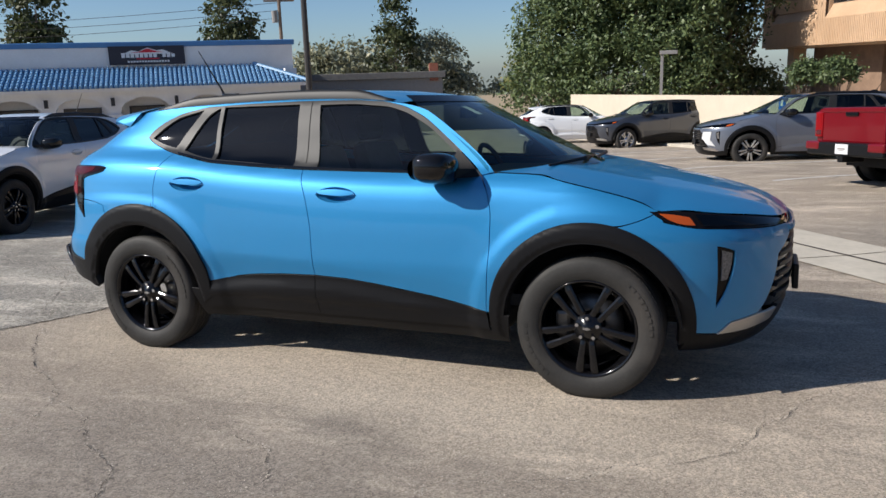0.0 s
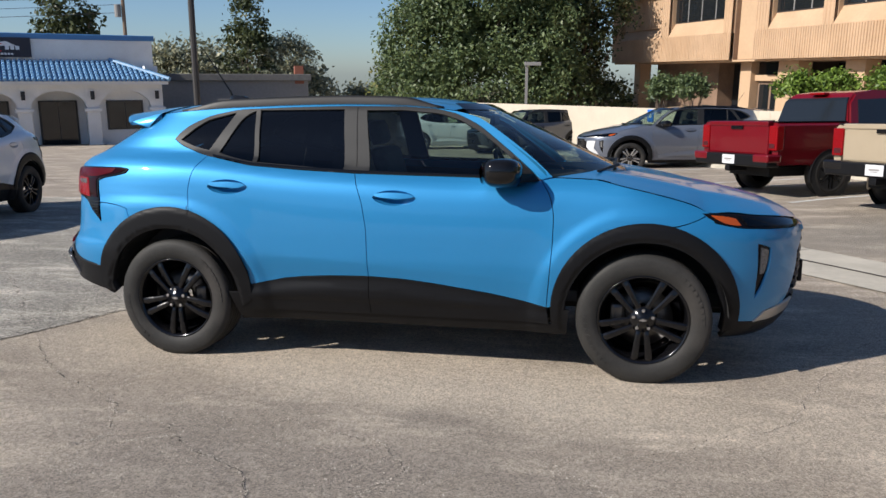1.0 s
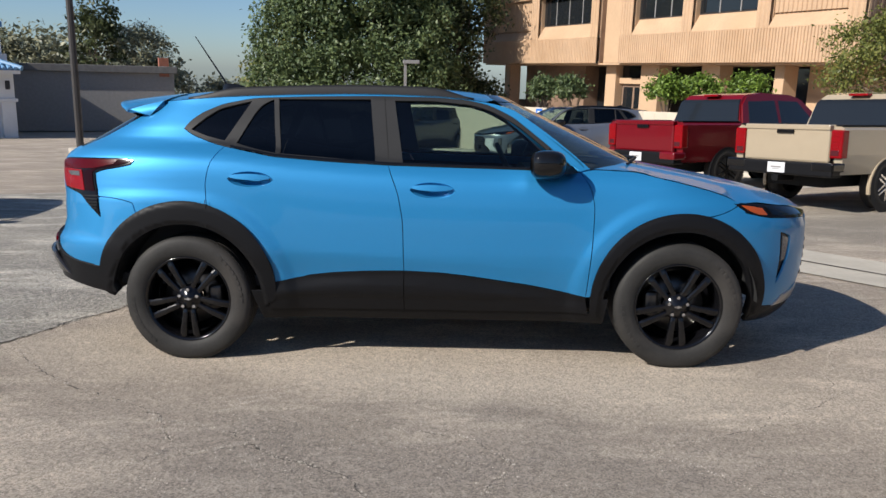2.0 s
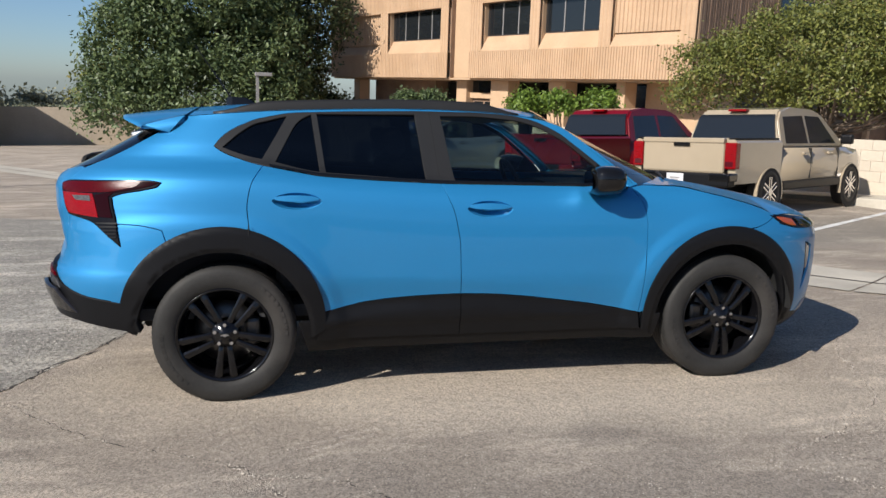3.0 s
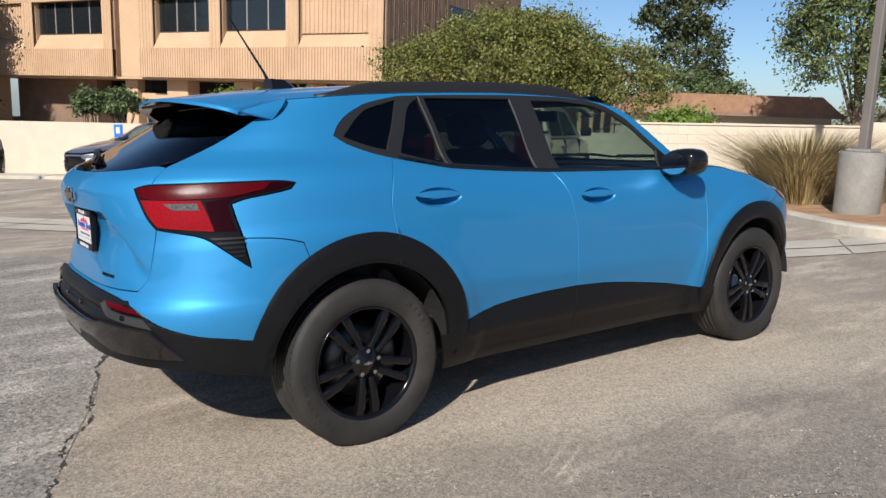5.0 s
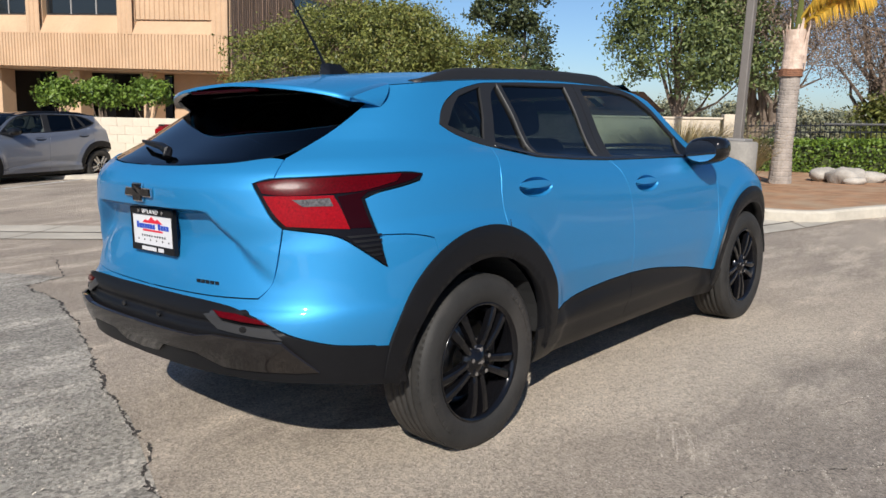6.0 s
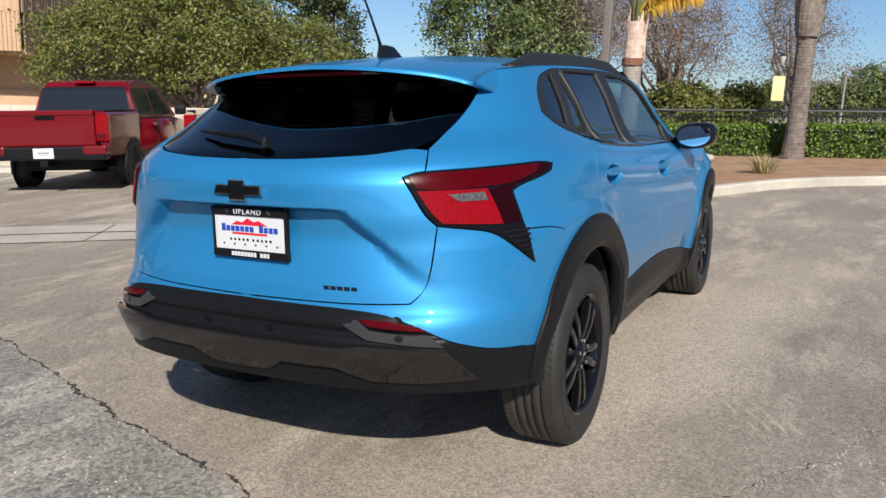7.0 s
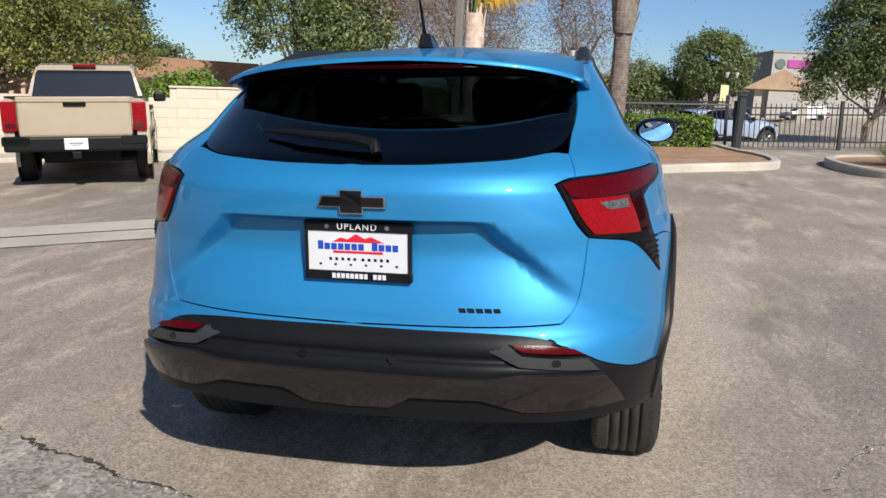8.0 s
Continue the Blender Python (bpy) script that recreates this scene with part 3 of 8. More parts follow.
    part("roof", box(L + 0.1, 0.3, top, -0.1, 15.9, top + 0.12), M_TAN_SMOOTH, b)
    return b


tan_building()


def arch_poly(x0, x1, z0, z1, n=10):
    """Opening outline: straight jambs under a flat arch."""
    r = (x1 - x0) / 2
    rise = min(r, 0.55 * r + 0.1)
    pts = [(x0, z0), (x0, z1 - rise)]
    pts += [((x0 + x1) / 2 - r * math.cos(math.pi * k / n), z1 - rise + rise * math.sin(math.pi * k / n)) for k in range(1, n)]
    return pts + [(x1, z1 - rise), (x1, z0)]


def dealership():
    """Single-storey white stucco showroom with an arcade, a blue tile eave and a blue parapet cap."""
    b = thing("dealership_building", "white stucco showroom with arches and blue tile eave", "building", at=plumb(-22.1, 33.2, -0.15, 41))
    W0 = -36.0
    part("parapet_wall", box(W0, 1.6, 0, 0, 16, 5.50), M_STUCCO_WHITE, b)
    part("parapet_cap", box(W0 - 0.1, 1.5, 5.50, 0.12, 16.1, 5.78, 0.04), M_BLUE_TRIM, b)
    part("side_return", box(-0.6, 0.55, 0, 0.02, 1.6, 4.2), M_STUCCO_WHITE, b)
    # arcade: piers and arch bands, bay by bay
    bay = 3.1
    for i in range(12):
        xr = 0.05 - bay * i
        part("pier", box(xr - 0.62, -0.35, 0, xr, 0.25, 1.92, 0.02), M_STUCCO_WHITE, b)
        part("pier_cap", box(xr - 0.72, -0.45, 1.92, xr + 0.1, 0.3, 2.08, 0.02), M_STUCCO_WHITE, b)
        bm = bmesh.new()
        op = arch_poly(xr - bay, xr - 0.62, 1.9, 2.95)
        ring = [(xr - bay, 3.2)] + op[0:] + [(xr - 0.62, 3.2)]
        lo = [bm.verts.new((x, -0.3, z)) for x, z in op]
        hi = [bm.verts.new((x, -0.3, 3.25)) for x, z in op]
        lo2 = [bm.verts.new((x, 0.2, z)) for x, z in op]
        for k in range(len(op) - 1):
            if abs(op[k][0] - op[k + 1][0]) > 1e-4:
                bm.faces.new((lo[k], lo[k + 1], hi[k + 1], hi[k]))
            bm.faces.new((lo[k], lo2[k], lo2[k + 1], lo[k + 1]))
        part("arch_band", bm, M_STUCCO_WHITE, b)
        part("pier_head", box(xr - 0.62, -0.3, 2.08, xr, 0.2, 3.25), M_STUCCO_WHITE, b)
        sc = part("wall_lantern", box(xr - 0.41, -0.64, 2.52, xr - 0.23, -0.46, 2.94, 0.02), M_IRON, b, "black wall lantern")
        part("lantern_arm", box(xr - 0.35, -0.47, 2.82, xr - 0.29, -0.3, 2.88), M_IRON, sc)
        part("back_wall", box(xr - bay, 1.0 if i % 3 else 0.2, 0, xr, 1.598, 3.3), M_STUCCO_WHITE, b)
        f = 0.95 if i % 3 else 0.15
        w = part("window", box(xr - bay + 0.35, f - 0.03, 0.95 if i % 3 == 0 else 0.1, xr - 0.95, f + 0.04, 2.45, 0.01), M_DARK_FRAME, b)
        xa, xb = xr - bay + 0.43, xr - 1.03
        for k in range(2):
            part("pane", box(xa + (xb - xa) * k / 2 + 0.02, f - 0.045, 1.03 if i % 3 == 0 else 0.2, xa + (xb - xa) * (k + 1) / 2 - 0.02, f - 0.035, 2.38), M_DARK_GLASS, w)
    part("eave_board", box(W0, -0.75, 3.25, 0.3, 1.59, 3.42), M_STUCCO_WHITE, b)
    # sloping tile eave: pans and rolls run down the slope
    eave = part("tile_eave", box(W0, -0.8, 3.42, 0.25, 1.59, 3.46), M_BLUE_TRIM, b)
    bm = bmesh.new()
    s = [bm.verts.new((W0, -0.85, 3.44)), bm.verts.new((0.35, -0.85, 3.44)), bm.verts.new((-2.2, 1.6, 4.42)), bm.verts.new((W0, 1.6, 4.42))]
    bm.faces.new(s)
    t = bm.verts.new((0.35, 1.6, 3.44))
    bm.faces.new((s[1], t, s[2]))
    part("deck", bm, M_TILE_BLUE, eave)
    bm = bmesh.new()
    n = 150
    for i in range(n):
        x = 0.30 - i * 0.24
        top_y = 1.6 if x < -2.2 else -0.85 + (0.35 - x) / 2.55 * 2.45
        k = (top_y + 0.85) / 2.45
        if k < 0.05:
            continue
        m = max(1, int(7 * k + 0.5))
        for j in range(m):
            a, c = k * j / m, k * (j + 1) / m
            add_tube(bm, [(x, -0.87 + 2.45 * a, 3.50 + 0.98 * a), (x, -0.87 + 2.45 * c, 3.47 + 0.98 * c)], [0.085, 0.07], 6)
    o = part("roof_tiles", bm, M_TILE_BLUE, eave, "glazed blue barrel tiles")
    tagged(o, kind="stuff")
    bm = bmesh.new()
    add_tube(bm, [(0.36, -0.88, 3.52), (-2.2, 1.6, 4.5)], 0.12, 8)
    part("hip_ridge", bm, M_TILE_BLUE, eave)
    return b


dealership()

# ---- vehicles standing about the lot ----
M_SMOKE_LENS = mat("smoked_red_lens", (0.06, 0.004, 0.008), 0.15, vary=0.0, coat=0.5)

def lathe(profile, n=32, axis="y"):
    """A turned shape: profile of (radius, offset along the axle)."""
    verts, faces = [], []
    for i in range(n):
        a = math.tau * i / n
        for r, o in profile:
            verts.append((r * math.cos(a), o, r * math.sin(a)))
    k = len(profile)
    for i in range(n):
        j = (i + 1) % n
        for q in range(k - 1):
            faces.append((i * k + q, i * k + q + 1, j * k + q + 1, j * k + q))
    return verts, faces


def simple_wheel(parent, x, y, r, side, rim_material, spokes=5):
    """A wheel under a parked vehicle; side is -1 for the right and 1 for the left."""
    wh = part("wheel", mesh_of("tyre", *lathe([(r * 0.66, -0.1), (r * 0.72, -0.12), (r * 0.94, -0.115), (r, -0.08), (r, 0.08), (r * 0.94, 0.115), (r * 0.72, 0.12), (r * 0.66, 0.1)], 28), M_TYRE, True),
              None, parent, "black rubber tyre", at=pose(x, y, r))
    o = side
    part("rim", mesh_of("rim", *lathe([(0.02, o * 0.03), (r * 0.5, o * 0.02), (r * 0.62, o * 0.075), (r * 0.68, o * 0.11), (r * 0.66, o * 0.02)], 28), M_BLACK_GLOSS if rim_material is M_BLACK_GLOSS else M_DARK_VOID, True), None, wh)
    bm = bmesh.new()
    for i in range(spokes):
        m = pose(0, 0, 0, 0, 360 / spokes * i, 0)
        for d in (-0.035, 0.035):
            add_box(bm, d - 0.018 + (0.0 if d < 0 else 0), o * 0.105 - 0.014, 0.03, d + 0.018, o * 0.105 + 0.012, r * 0.66, 0.006, m=m)
    add_tube(bm, [(0, o * 0.08, 0), (0, o * 0.125, 0)], 0.07, 14)
    part("spokes", bm, rim_material, wh)
    return wh


def loft(stations, close=True):
    """A shell through rings of equal length."""
    bm = bmesh.new()
    rings = [[bm.verts.new(p) for p in ring] for ring in stations]
    n = len(rings[0])
    for a, b in zip(rings, rings[1:]):
        for k in range(n):
            bm.faces.new((a[k], a[(k + 1) % n], b[(k + 1) % n], b[k]))
    if close:
        bm.faces.new(rings[0])
        bm.faces.new(list(reversed(rings[-1])))
    return bm


def lower_ring(x, w, zb, zt, crown=0.03):
    right = [(w * 0.80, zb), (w * 0.97, zb + 0.10), (w, zb + (zt - zb) * 0.45), (w * 0.99, zb + (zt - zb) * 0.72), (w * 0.93, zt - 0.03), (w * 0.72, zt + crown * 0.6), (w * 0.35, zt + crown)]
    return [(x, y, z) for y, z in right] + [(x, -y, z) for y, z in reversed(right)]


def cabin(parent, outline, zbelt, wb, wt, ztop, paint, side_windows, front_edge, rear_edge, glass, roof_name="cab_shell"):
    """Cab above the belt: an outline (x, z) whose sides lean in, with panes set just proud of it."""
    def yy(z):
        return wb + (wt - wb) * (z - zbelt) / (ztop - zbelt)
    bm = bmesh.new()
    a = [bm.verts.new((x, -yy(z), z)) for x, z in outline]
    b = [bm.verts.new((x, yy(z), z)) for x, z in outline]
    n = len(outline)
    for k in range(n):
        bm.faces.new((a[k], a[(k + 1) % n], b[(k + 1) % n], b[k]))
    bm.faces.new(list(reversed(a)))
    bm.faces.new(b)
    bmesh.ops.bevel(bm, geom=list(bm.edges), offset=0.035, segments=2, affect="EDGES")
    shell = part(roof_name, bm, paint, parent, smooth=False)
    for poly in side_windows:
        for s in (-1, 1):
            bm = bmesh.new()
            v0 = [bm.verts.new((x, s * (yy(z) + 0.004), z)) for x, z in poly]
            v1 = [bm.verts.new((x, s * (yy(z) - 0.02), z)) for x, z in poly]
            bm.faces.new(v0)
            for k in range(len(poly)):
                bm.faces.new((v0[k], v0[(k + 1) % len(poly)], v1[(k + 1) % len(poly)], v1[k]))
            part("side_window", bm, glass, parent)
    for name, (xa, za, xb, zb_), s in (("windshield", front_edge, 1), ("rear_window", rear_edge, -1)):
        bm = bmesh.new()
        d = Vector((zb_ - za, 0, xa - xb)).normalized() * 0.012 * (1 if s > 0 else -1)
        if (d.x > 0) != (s > 0):
            d = -d
        ya, yb = yy(za) - 0.1, yy(zb_) - 0.08
        q = [(xa, -ya, za), (xa, ya, za), (xb, yb, zb_), (xb, -yb, zb_)]
        f0 = [bm.verts.new(Vector(p) + d) for p in q]
        f1 = [bm.verts.new(Vector(p) - d) for p in q]
        bm.faces.new(f0)
        for k in range(4):
            bm.faces.new((f0[k], f0[(k + 1) % 4], f1[(k + 1) % 4], f1[k]))
        part(name, bm, glass, parent)
    return shell


def arch_ring(parent, x, y, r, side, material, w=0.07):
    """Wheel-arch moulding, and a flat dark disc painted for the shade of the wheel well."""
    bm = bmesh.new()
    n = 18
    rows = []
    for k in range(n + 1):
        a = math.pi * (k / n) * 1.16 - 0.08 * math.pi
        c, s = math.cos(a), math.sin(a)
        rows.append([bm.verts.new((x + q * c, y + side * o, r * 0.92 + q * s)) for q, o in ((r * 1.12, -0.05), (r * 1.12, 0.008), (r * 1.12 + w, 0.005), (r * 1.12 + w, -0.05))])
    for a, b in zip(rows, rows[1:]):
        for k in range(3):
            bm.faces.new((a[k], a[k + 1], b[k + 1], b[k]))
    part("arch_moulding", bm, material, parent)
    bm = bmesh.new()
    disc = [bm.verts.new((x + r * 1.13 * math.cos(math.tau * k / 24), y + side * 0.006, r * 0.95 + r * 1.13 * math.sin(math.tau * k / 24))) for k in range(24)]
    bm.faces.new(disc)
    part("wheel_well", bm, M_DARK_VOID, parent)


def parked_suv(name, label, at, paint, length=4.6, width=1.86, height=1.62, wheelbase=2.7, tyre=0.36, nose=0.98, rims=None, cladding=True, glass=None, tail=0.0, group=""):
    glass = glass or M_DARK_GLASS
    rims = rims or M_BLACK_GLOSS
    t = thing(name, label, "car", group, at=at)
    L, w, H = length / 2, width / 2, height
    zb = 0.24
    belt = 0.62 * H
    st = [lower_ring(-L, w * 0.70, zb + 0.22, belt - 0.22), lower_ring(-L + 0.08, w * 0.86, zb + 0.10, belt - 0.05), lower_ring(-L + 0.35, w * 0.97, zb, belt + 0.02), lower_ring(-0.8, w, zb, belt + 0.01), lower_ring(0.3, w, zb, belt - 0.01),
          lower_ring(L - 1.35, w, zb, nose - 0.02 + 0.02), lower_ring(L - 0.6, w * 0.97, zb, nose - 0.06), lower_ring(L - 0.2, w * 0.88, zb + 0.04, nose - 0.14), lower_ring(L - 0.02, w * 0.72, zb + 0.12, nose - 0.26)]
    part("body", loft(st), paint, t, smooth=True)
    out = [(-L + 0.12, belt - 0.02), (-L + 0.42 + tail, H - 0.13), (-L + 0.75 + tail, H - 0.03), (-0.3, H), (0.35, H - 0.04), (0.75, H - 0.14), (L - 1.15, belt - 0.03)]
    wins = [[(-L + 0.55, belt + 0.12), (-L + 0.85, H - 0.16), (-1.02, H - 0.12), (-1.1, belt + 0.03)], [(-1.0, belt + 0.03), (-0.94, H - 0.11), (-0.06, H - 0.10), (-0.04, belt + 0.02)], [(0.06, belt + 0.02), (0.04, H - 0.10), (0.36, H - 0.13), (L - 1.42, belt + 0.02)]]
    cabin(t, out, belt, w * 0.93, w * 0.70, H, paint, wins, (L - 1.20, belt + 0.02, 0.80, H - 0.17), (-L + 0.155, belt + 0.06, -L + 0.40 + tail, H - 0.17), glass)
    cl = M_BLACK_PLASTIC if cladding else paint
    for x in (-wheelbase / 2, wheelbase / 2):
        for s in (-1, 1):
            arch_ring(t, x, s * w * 0.99, tyre, s, cl)
            simple_wheel(t, x, s * (w - 0.11), tyre, s, rims)
    for s in (-1, 1):
        part("sill", box(-wheelbase / 2 + tyre * 1.1, min(s * w * 0.9, s * (w + 0.01)), zb - 0.02, wheelbase / 2 - tyre * 1.1, max(s * w * 0.9, s * (w + 0.01)), zb + 0.17, 0.02), cl, t)
        part("mirror", box(L - 1.55, min(s * (w + 0.02), s * (w + 0.22)), belt + 0.02, L - 1.40, max(s * (w + 0.02), s * (w + 0.22)), belt + 0.17, 0.04), paint if not cladding else M_BLACK_GLOSS, t)
        part("roof_rail", add_tube(bmesh.new(), [(-1.7, s * w * 0.66, H - 0.05), (-1.45, s * w * 0.66, H + 0.035), (0.1, s * w * 0.66, H + 0.035), (0.5, s * w * 0.66, H - 0.05)], 0.022, 6), M_BLACK_PLASTIC, t)
        part("headlight", box(L - 0.34, min(s * w * 0.48, s * w * 0.90), nose - 0.26, L - 0.085, max(s * w * 0.48, s * w * 0.90), nose - 0.17, 0.03), M_CLEAR_LENS, t)
        part("taillight", box(-L + 0.02, min(s * w * 0.52, s * w * 0.94), belt - 0.22, -L + 0.40, max(s * w * 0.52, s * w * 0.94), belt - 0.09, 0.03), M_RED_LENS, t)
        for xx in (-0.75, 0.25):
            part("door_handle", box(xx - 0.1, min(s * w * 0.985, s * (w + 0.025)), belt - 0.13, xx + 0.1, max(s * w * 0.985, s * (w + 0.025)), belt - 0.095, 0.01), paint, t)
    part("grille", box(L - 0.2, -w * 0.62, zb + 0.2, L + 0.01, w * 0.62, nose - 0.32, 0.04), M_BLACK_GLOSS, t)
    part("bumper", box(L - 0.3, -w * 0.8, zb - 0.02, L + 0.03, w * 0.8, zb + 0.16, 0.05), M_BLACK_PLASTIC, t)
    part("rear_bumper", box(-L - 0.02, -w * 0.84, zb + 0.02, -L + 0.3, w * 0.84, zb + 0.28, 0.05), M_BLACK_PLASTIC, t)
    return t


def pickup(name, label, at, paint, group=""):
    """Crew-cab pickup, nose towards +x; the origin lies under its middle."""
    t = thing(name, label, "pickup truck", group, at=at)
    w, zb = 0.95, 0.46
    rear, front, wb = -2.70, 2.70, 3.34
    xr, xf = -1.47, 1.87
    # bed: side walls, floor, tailgate
    for s in (-1, 1):
        bm = loft([[(x, s * a, z) for a, z in ((w * 0.93, 1.27), (w, 1.22), (w * 1.0, 0.85), (w * 0.98, zb + 0.1), (w * 0.86, zb + 0.08), (w * 0.84, 1.25))] for x in (rear + 0.05, -1.9, -1.4, -1.12)])
        part("bed_side", bm, paint, t)
        part("bed_rail", box(rear + 0.05, min(s * w * 0.83, s * w * 0.95), 1.268, -1.14, max(s * w * 0.83, s * w * 0.95), 1.295, 0.01), M_BLACK_PLASTIC, t)
        tl = part("taillight", box(rear + 0.0, min(s * w * 0.80, s * (w + 0.004)), 0.80, rear + 0.16, max(s * w * 0.80, s * (w + 0.004)), 1.22, 0.02), M_RED_LENS, t)
        part("lamp_band", box(rear - 0.006, min(s * w * 0.82, s * w * 0.96), 0.84, rear + 0.02, max(s * w * 0.82, s * w * 0.96), 0.92, 0.005), M_SMOKE_LENS, tl)
    part("bed_floor", box(rear + 0.1, -w * 0.85, zb + 0.3, -1.12, w * 0.85, zb + 0.36), M_BLACK_PLASTIC, t)
    part("bed_headboard", box(-1.18, -w * 0.9, zb, -1.12, w * 0.9, 1.28), paint, t)
    tg = part("tailgate", box(rear + 0.0, -w * 0.79, 0.72, rear + 0.08, w * 0.79, 1.285, 0.035), paint, t)
    part("gate_top", box(rear - 0.02, -w * 0.79, 1.21, rear + 0.09, w * 0.79, 1.29, 0.015), paint, tg)
    part("gate_handle", box(rear - 0.03, -0.15, 1.15, rear + 0.0, 0.15, 1.215, 0.012), M_BLACK_GLOSS, tg)
    bp = part("rear_bumper", box(rear - 0.16, -w * 0.98, 0.52, rear + 0.12, w * 0.98, 0.73, 0.03), M_BLACK_PLASTIC, t)
    for s in (-1, 1):
        part("bumper_corner", box(rear - 0.17, min(s * w * 0.62, s * (w + 0.004)), 0.60, rear + 0.13, max(s * w * 0.62, s * (w + 0.004)), 0.74, 0.03), paint if paint is M_PAINT_RED else M_BLACK_GLOSS, bp)
    pl = part("plate", box(rear - 0.175, -0.155, 0.55, rear - 0.162, 0.155, 0.71, 0.004), M_WHITE_PLATE, bp)
    part("plate_bar", box(rear - 0.179, -0.09, 0.625, rear - 0.176, 0.09, 0.65), M_STEEL_POLE, pl)
    part("plate_bar", box(rear - 0.179, -0.06, 0.602, rear - 0.176, 0.06, 0.612), M_STEEL_POLE, pl)
    part("tow_hitch", box(rear - 0.19, -0.06, 0.42, rear + 0.2, 0.06, 0.52, 0.01), M_BLACK_PLASTIC, t)
    # cab and bonnet
    st = [lower_ring(-1.10, w, zb, 1.16), lower_ring(0.9, w, zb, 1.15), lower_ring(1.45, w, zb, 1.15, 0.05), lower_ring(2.25, w * 0.97, zb, 1.10, 0.05), lower_ring(2.6, w * 0.88, zb + 0.02, 1.03), lower_ring(2.72, w * 0.8, zb + 0.1, 0.92)]
    part("cab_body", loft(st), paint, t, smooth=True)
    H = 1.83
    out = [(-1.08, 1.14), (-0.98, 1.62), (-0.82, H - 0.05), (-0.4, H), (0.5, H - 0.02), (0.82, H - 0.1), (1.62, 1.14)]
    wins = [[(-0.86, 1.20), (-0.79, 1.66), (-0.02, 1.69), (0.0, 1.20)], [(0.08, 1.20), (0.08, 1.69), (0.66, 1.68), (1.18, 1.20)]]
    cabin(t, out, 1.14, w * 0.95, w * 0.74, H, paint, wins, (1.55, 1.19, 0.86, H - 0.13), (-1.065, 1.22, -0.94, H - 0.17), M_DARK_GLASS)
    rw = loft([[(-1.092, s * 0.80, 1.235) for s in (-1, 1)] + [(-1.060, s * 0.80, 1.235) for s in (1, -1)], [(-0.998, s * 0.715, 1.645) for s in (-1, 1)] + [(-0.97, s * 0.715, 1.645) for s in (1, -1)], [(-0.945, s * 0.69, 1.70) for s in (-1, 1)] + [(-0.92, s * 0.69, 1.70) for s in (1, -1)]])
    rw = part("rear_window", rw, M_DARK_GLASS, t, "dark tinted rear window")
    for s in (-1, 1):
        part("window_rail", box(-1.12, s * 0.27 - 0.012, 1.25, -0.98, s * 0.27 + 0.012, 1.27), M_BLACK_PLASTIC, rw)
        for k in range(3):
            part("lamp_cell", box(rear - 0.004, min(s * w * 0.84, s * w * 0.95), 0.95 + 0.085 * k, rear + 0.02, max(s * w * 0.84, s * w * 0.95), 1.02 + 0.085 * k, 0.006), M_RED_LENS, t)
    part("brake_lamp", box(-0.96, -0.17, H - 0.075, -0.84, 0.17, H - 0.035, 0.008), M_RED_LENS, t)
    for s in (-1, 1):
        for x in (xr, xf):
            arch_ring(t, x, s * w * 1.0, 0.39, s, M_BLACK_PLASTIC if paint is M_PAINT_RED else paint, 0.025)
            simple_wheel(t, x, s * (w - 0.11), 0.39, s, M_BLACK_GLOSS if paint is M_PAINT_RED else M_CHROME, 6)
        part("sill", box(-1.0, min(s * w * 0.85, s * (w - 0.005)), zb - 0.06, 1.4, max(s * w * 0.85, s * (w - 0.005)), zb + 0.1, 0.03), M_BLACK_PLASTIC, t)
        part("mirror", box(1.15, min(s * (w + 0.02), s * (w + 0.24)), 1.18, 1.30, max(s * (w + 0.02), s * (w + 0.24)), 1.36, 0.04), M_BLACK_PLASTIC, t)
        for xx in (-0.08, 0.95):
            part("door_handle", box(xx - 0.24, min(s * w * 0.985, s * (w + 0.025)), 1.01, xx - 0.03, max(s * w * 0.985, s * (w + 0.025)), 1.05, 0.01), paint, t)
        for xx in (0.04, 1.22):
            part("door_seam", box(xx - 0.004, min(s * w * 0.9, s * (w + 0.002)), zb + 0.12, xx + 0.004, max(s * w * 0.9, s * (w + 0.002)), 1.12), M_DARK_VOID, t)
    part("chassis", box(-2.4, -0.5, 0.33, 2.3, 0.5, 0.5), M_DARK_VOID, t)
    part("axle", add_tube(bmesh.new(), [(xr, -0.8, 0.38), (xr, 0.8, 0.38)], 0.06, 10), M_DARK_VOID, t)
    return t


LOT = "vehicles parked about the lot"
pickup("pickup_truck", "dark red crew-cab pickup with a white dealer plate", pose(5.38, 10.0, ground_z(5.38, 10.0), 0, 0, 31.6) @ Matrix.Scale(0.926, 4), M_PAINT_RED, LOT)
pickup("pickup_truck", "sand beige crew-cab pickup with steel wheels", pose(6.81, 7.52, ground_z(6.81, 7.52), 0, 0, 31.2) @ Matrix.Scale(0.91, 4), M_PAINT_SAND, LOT)

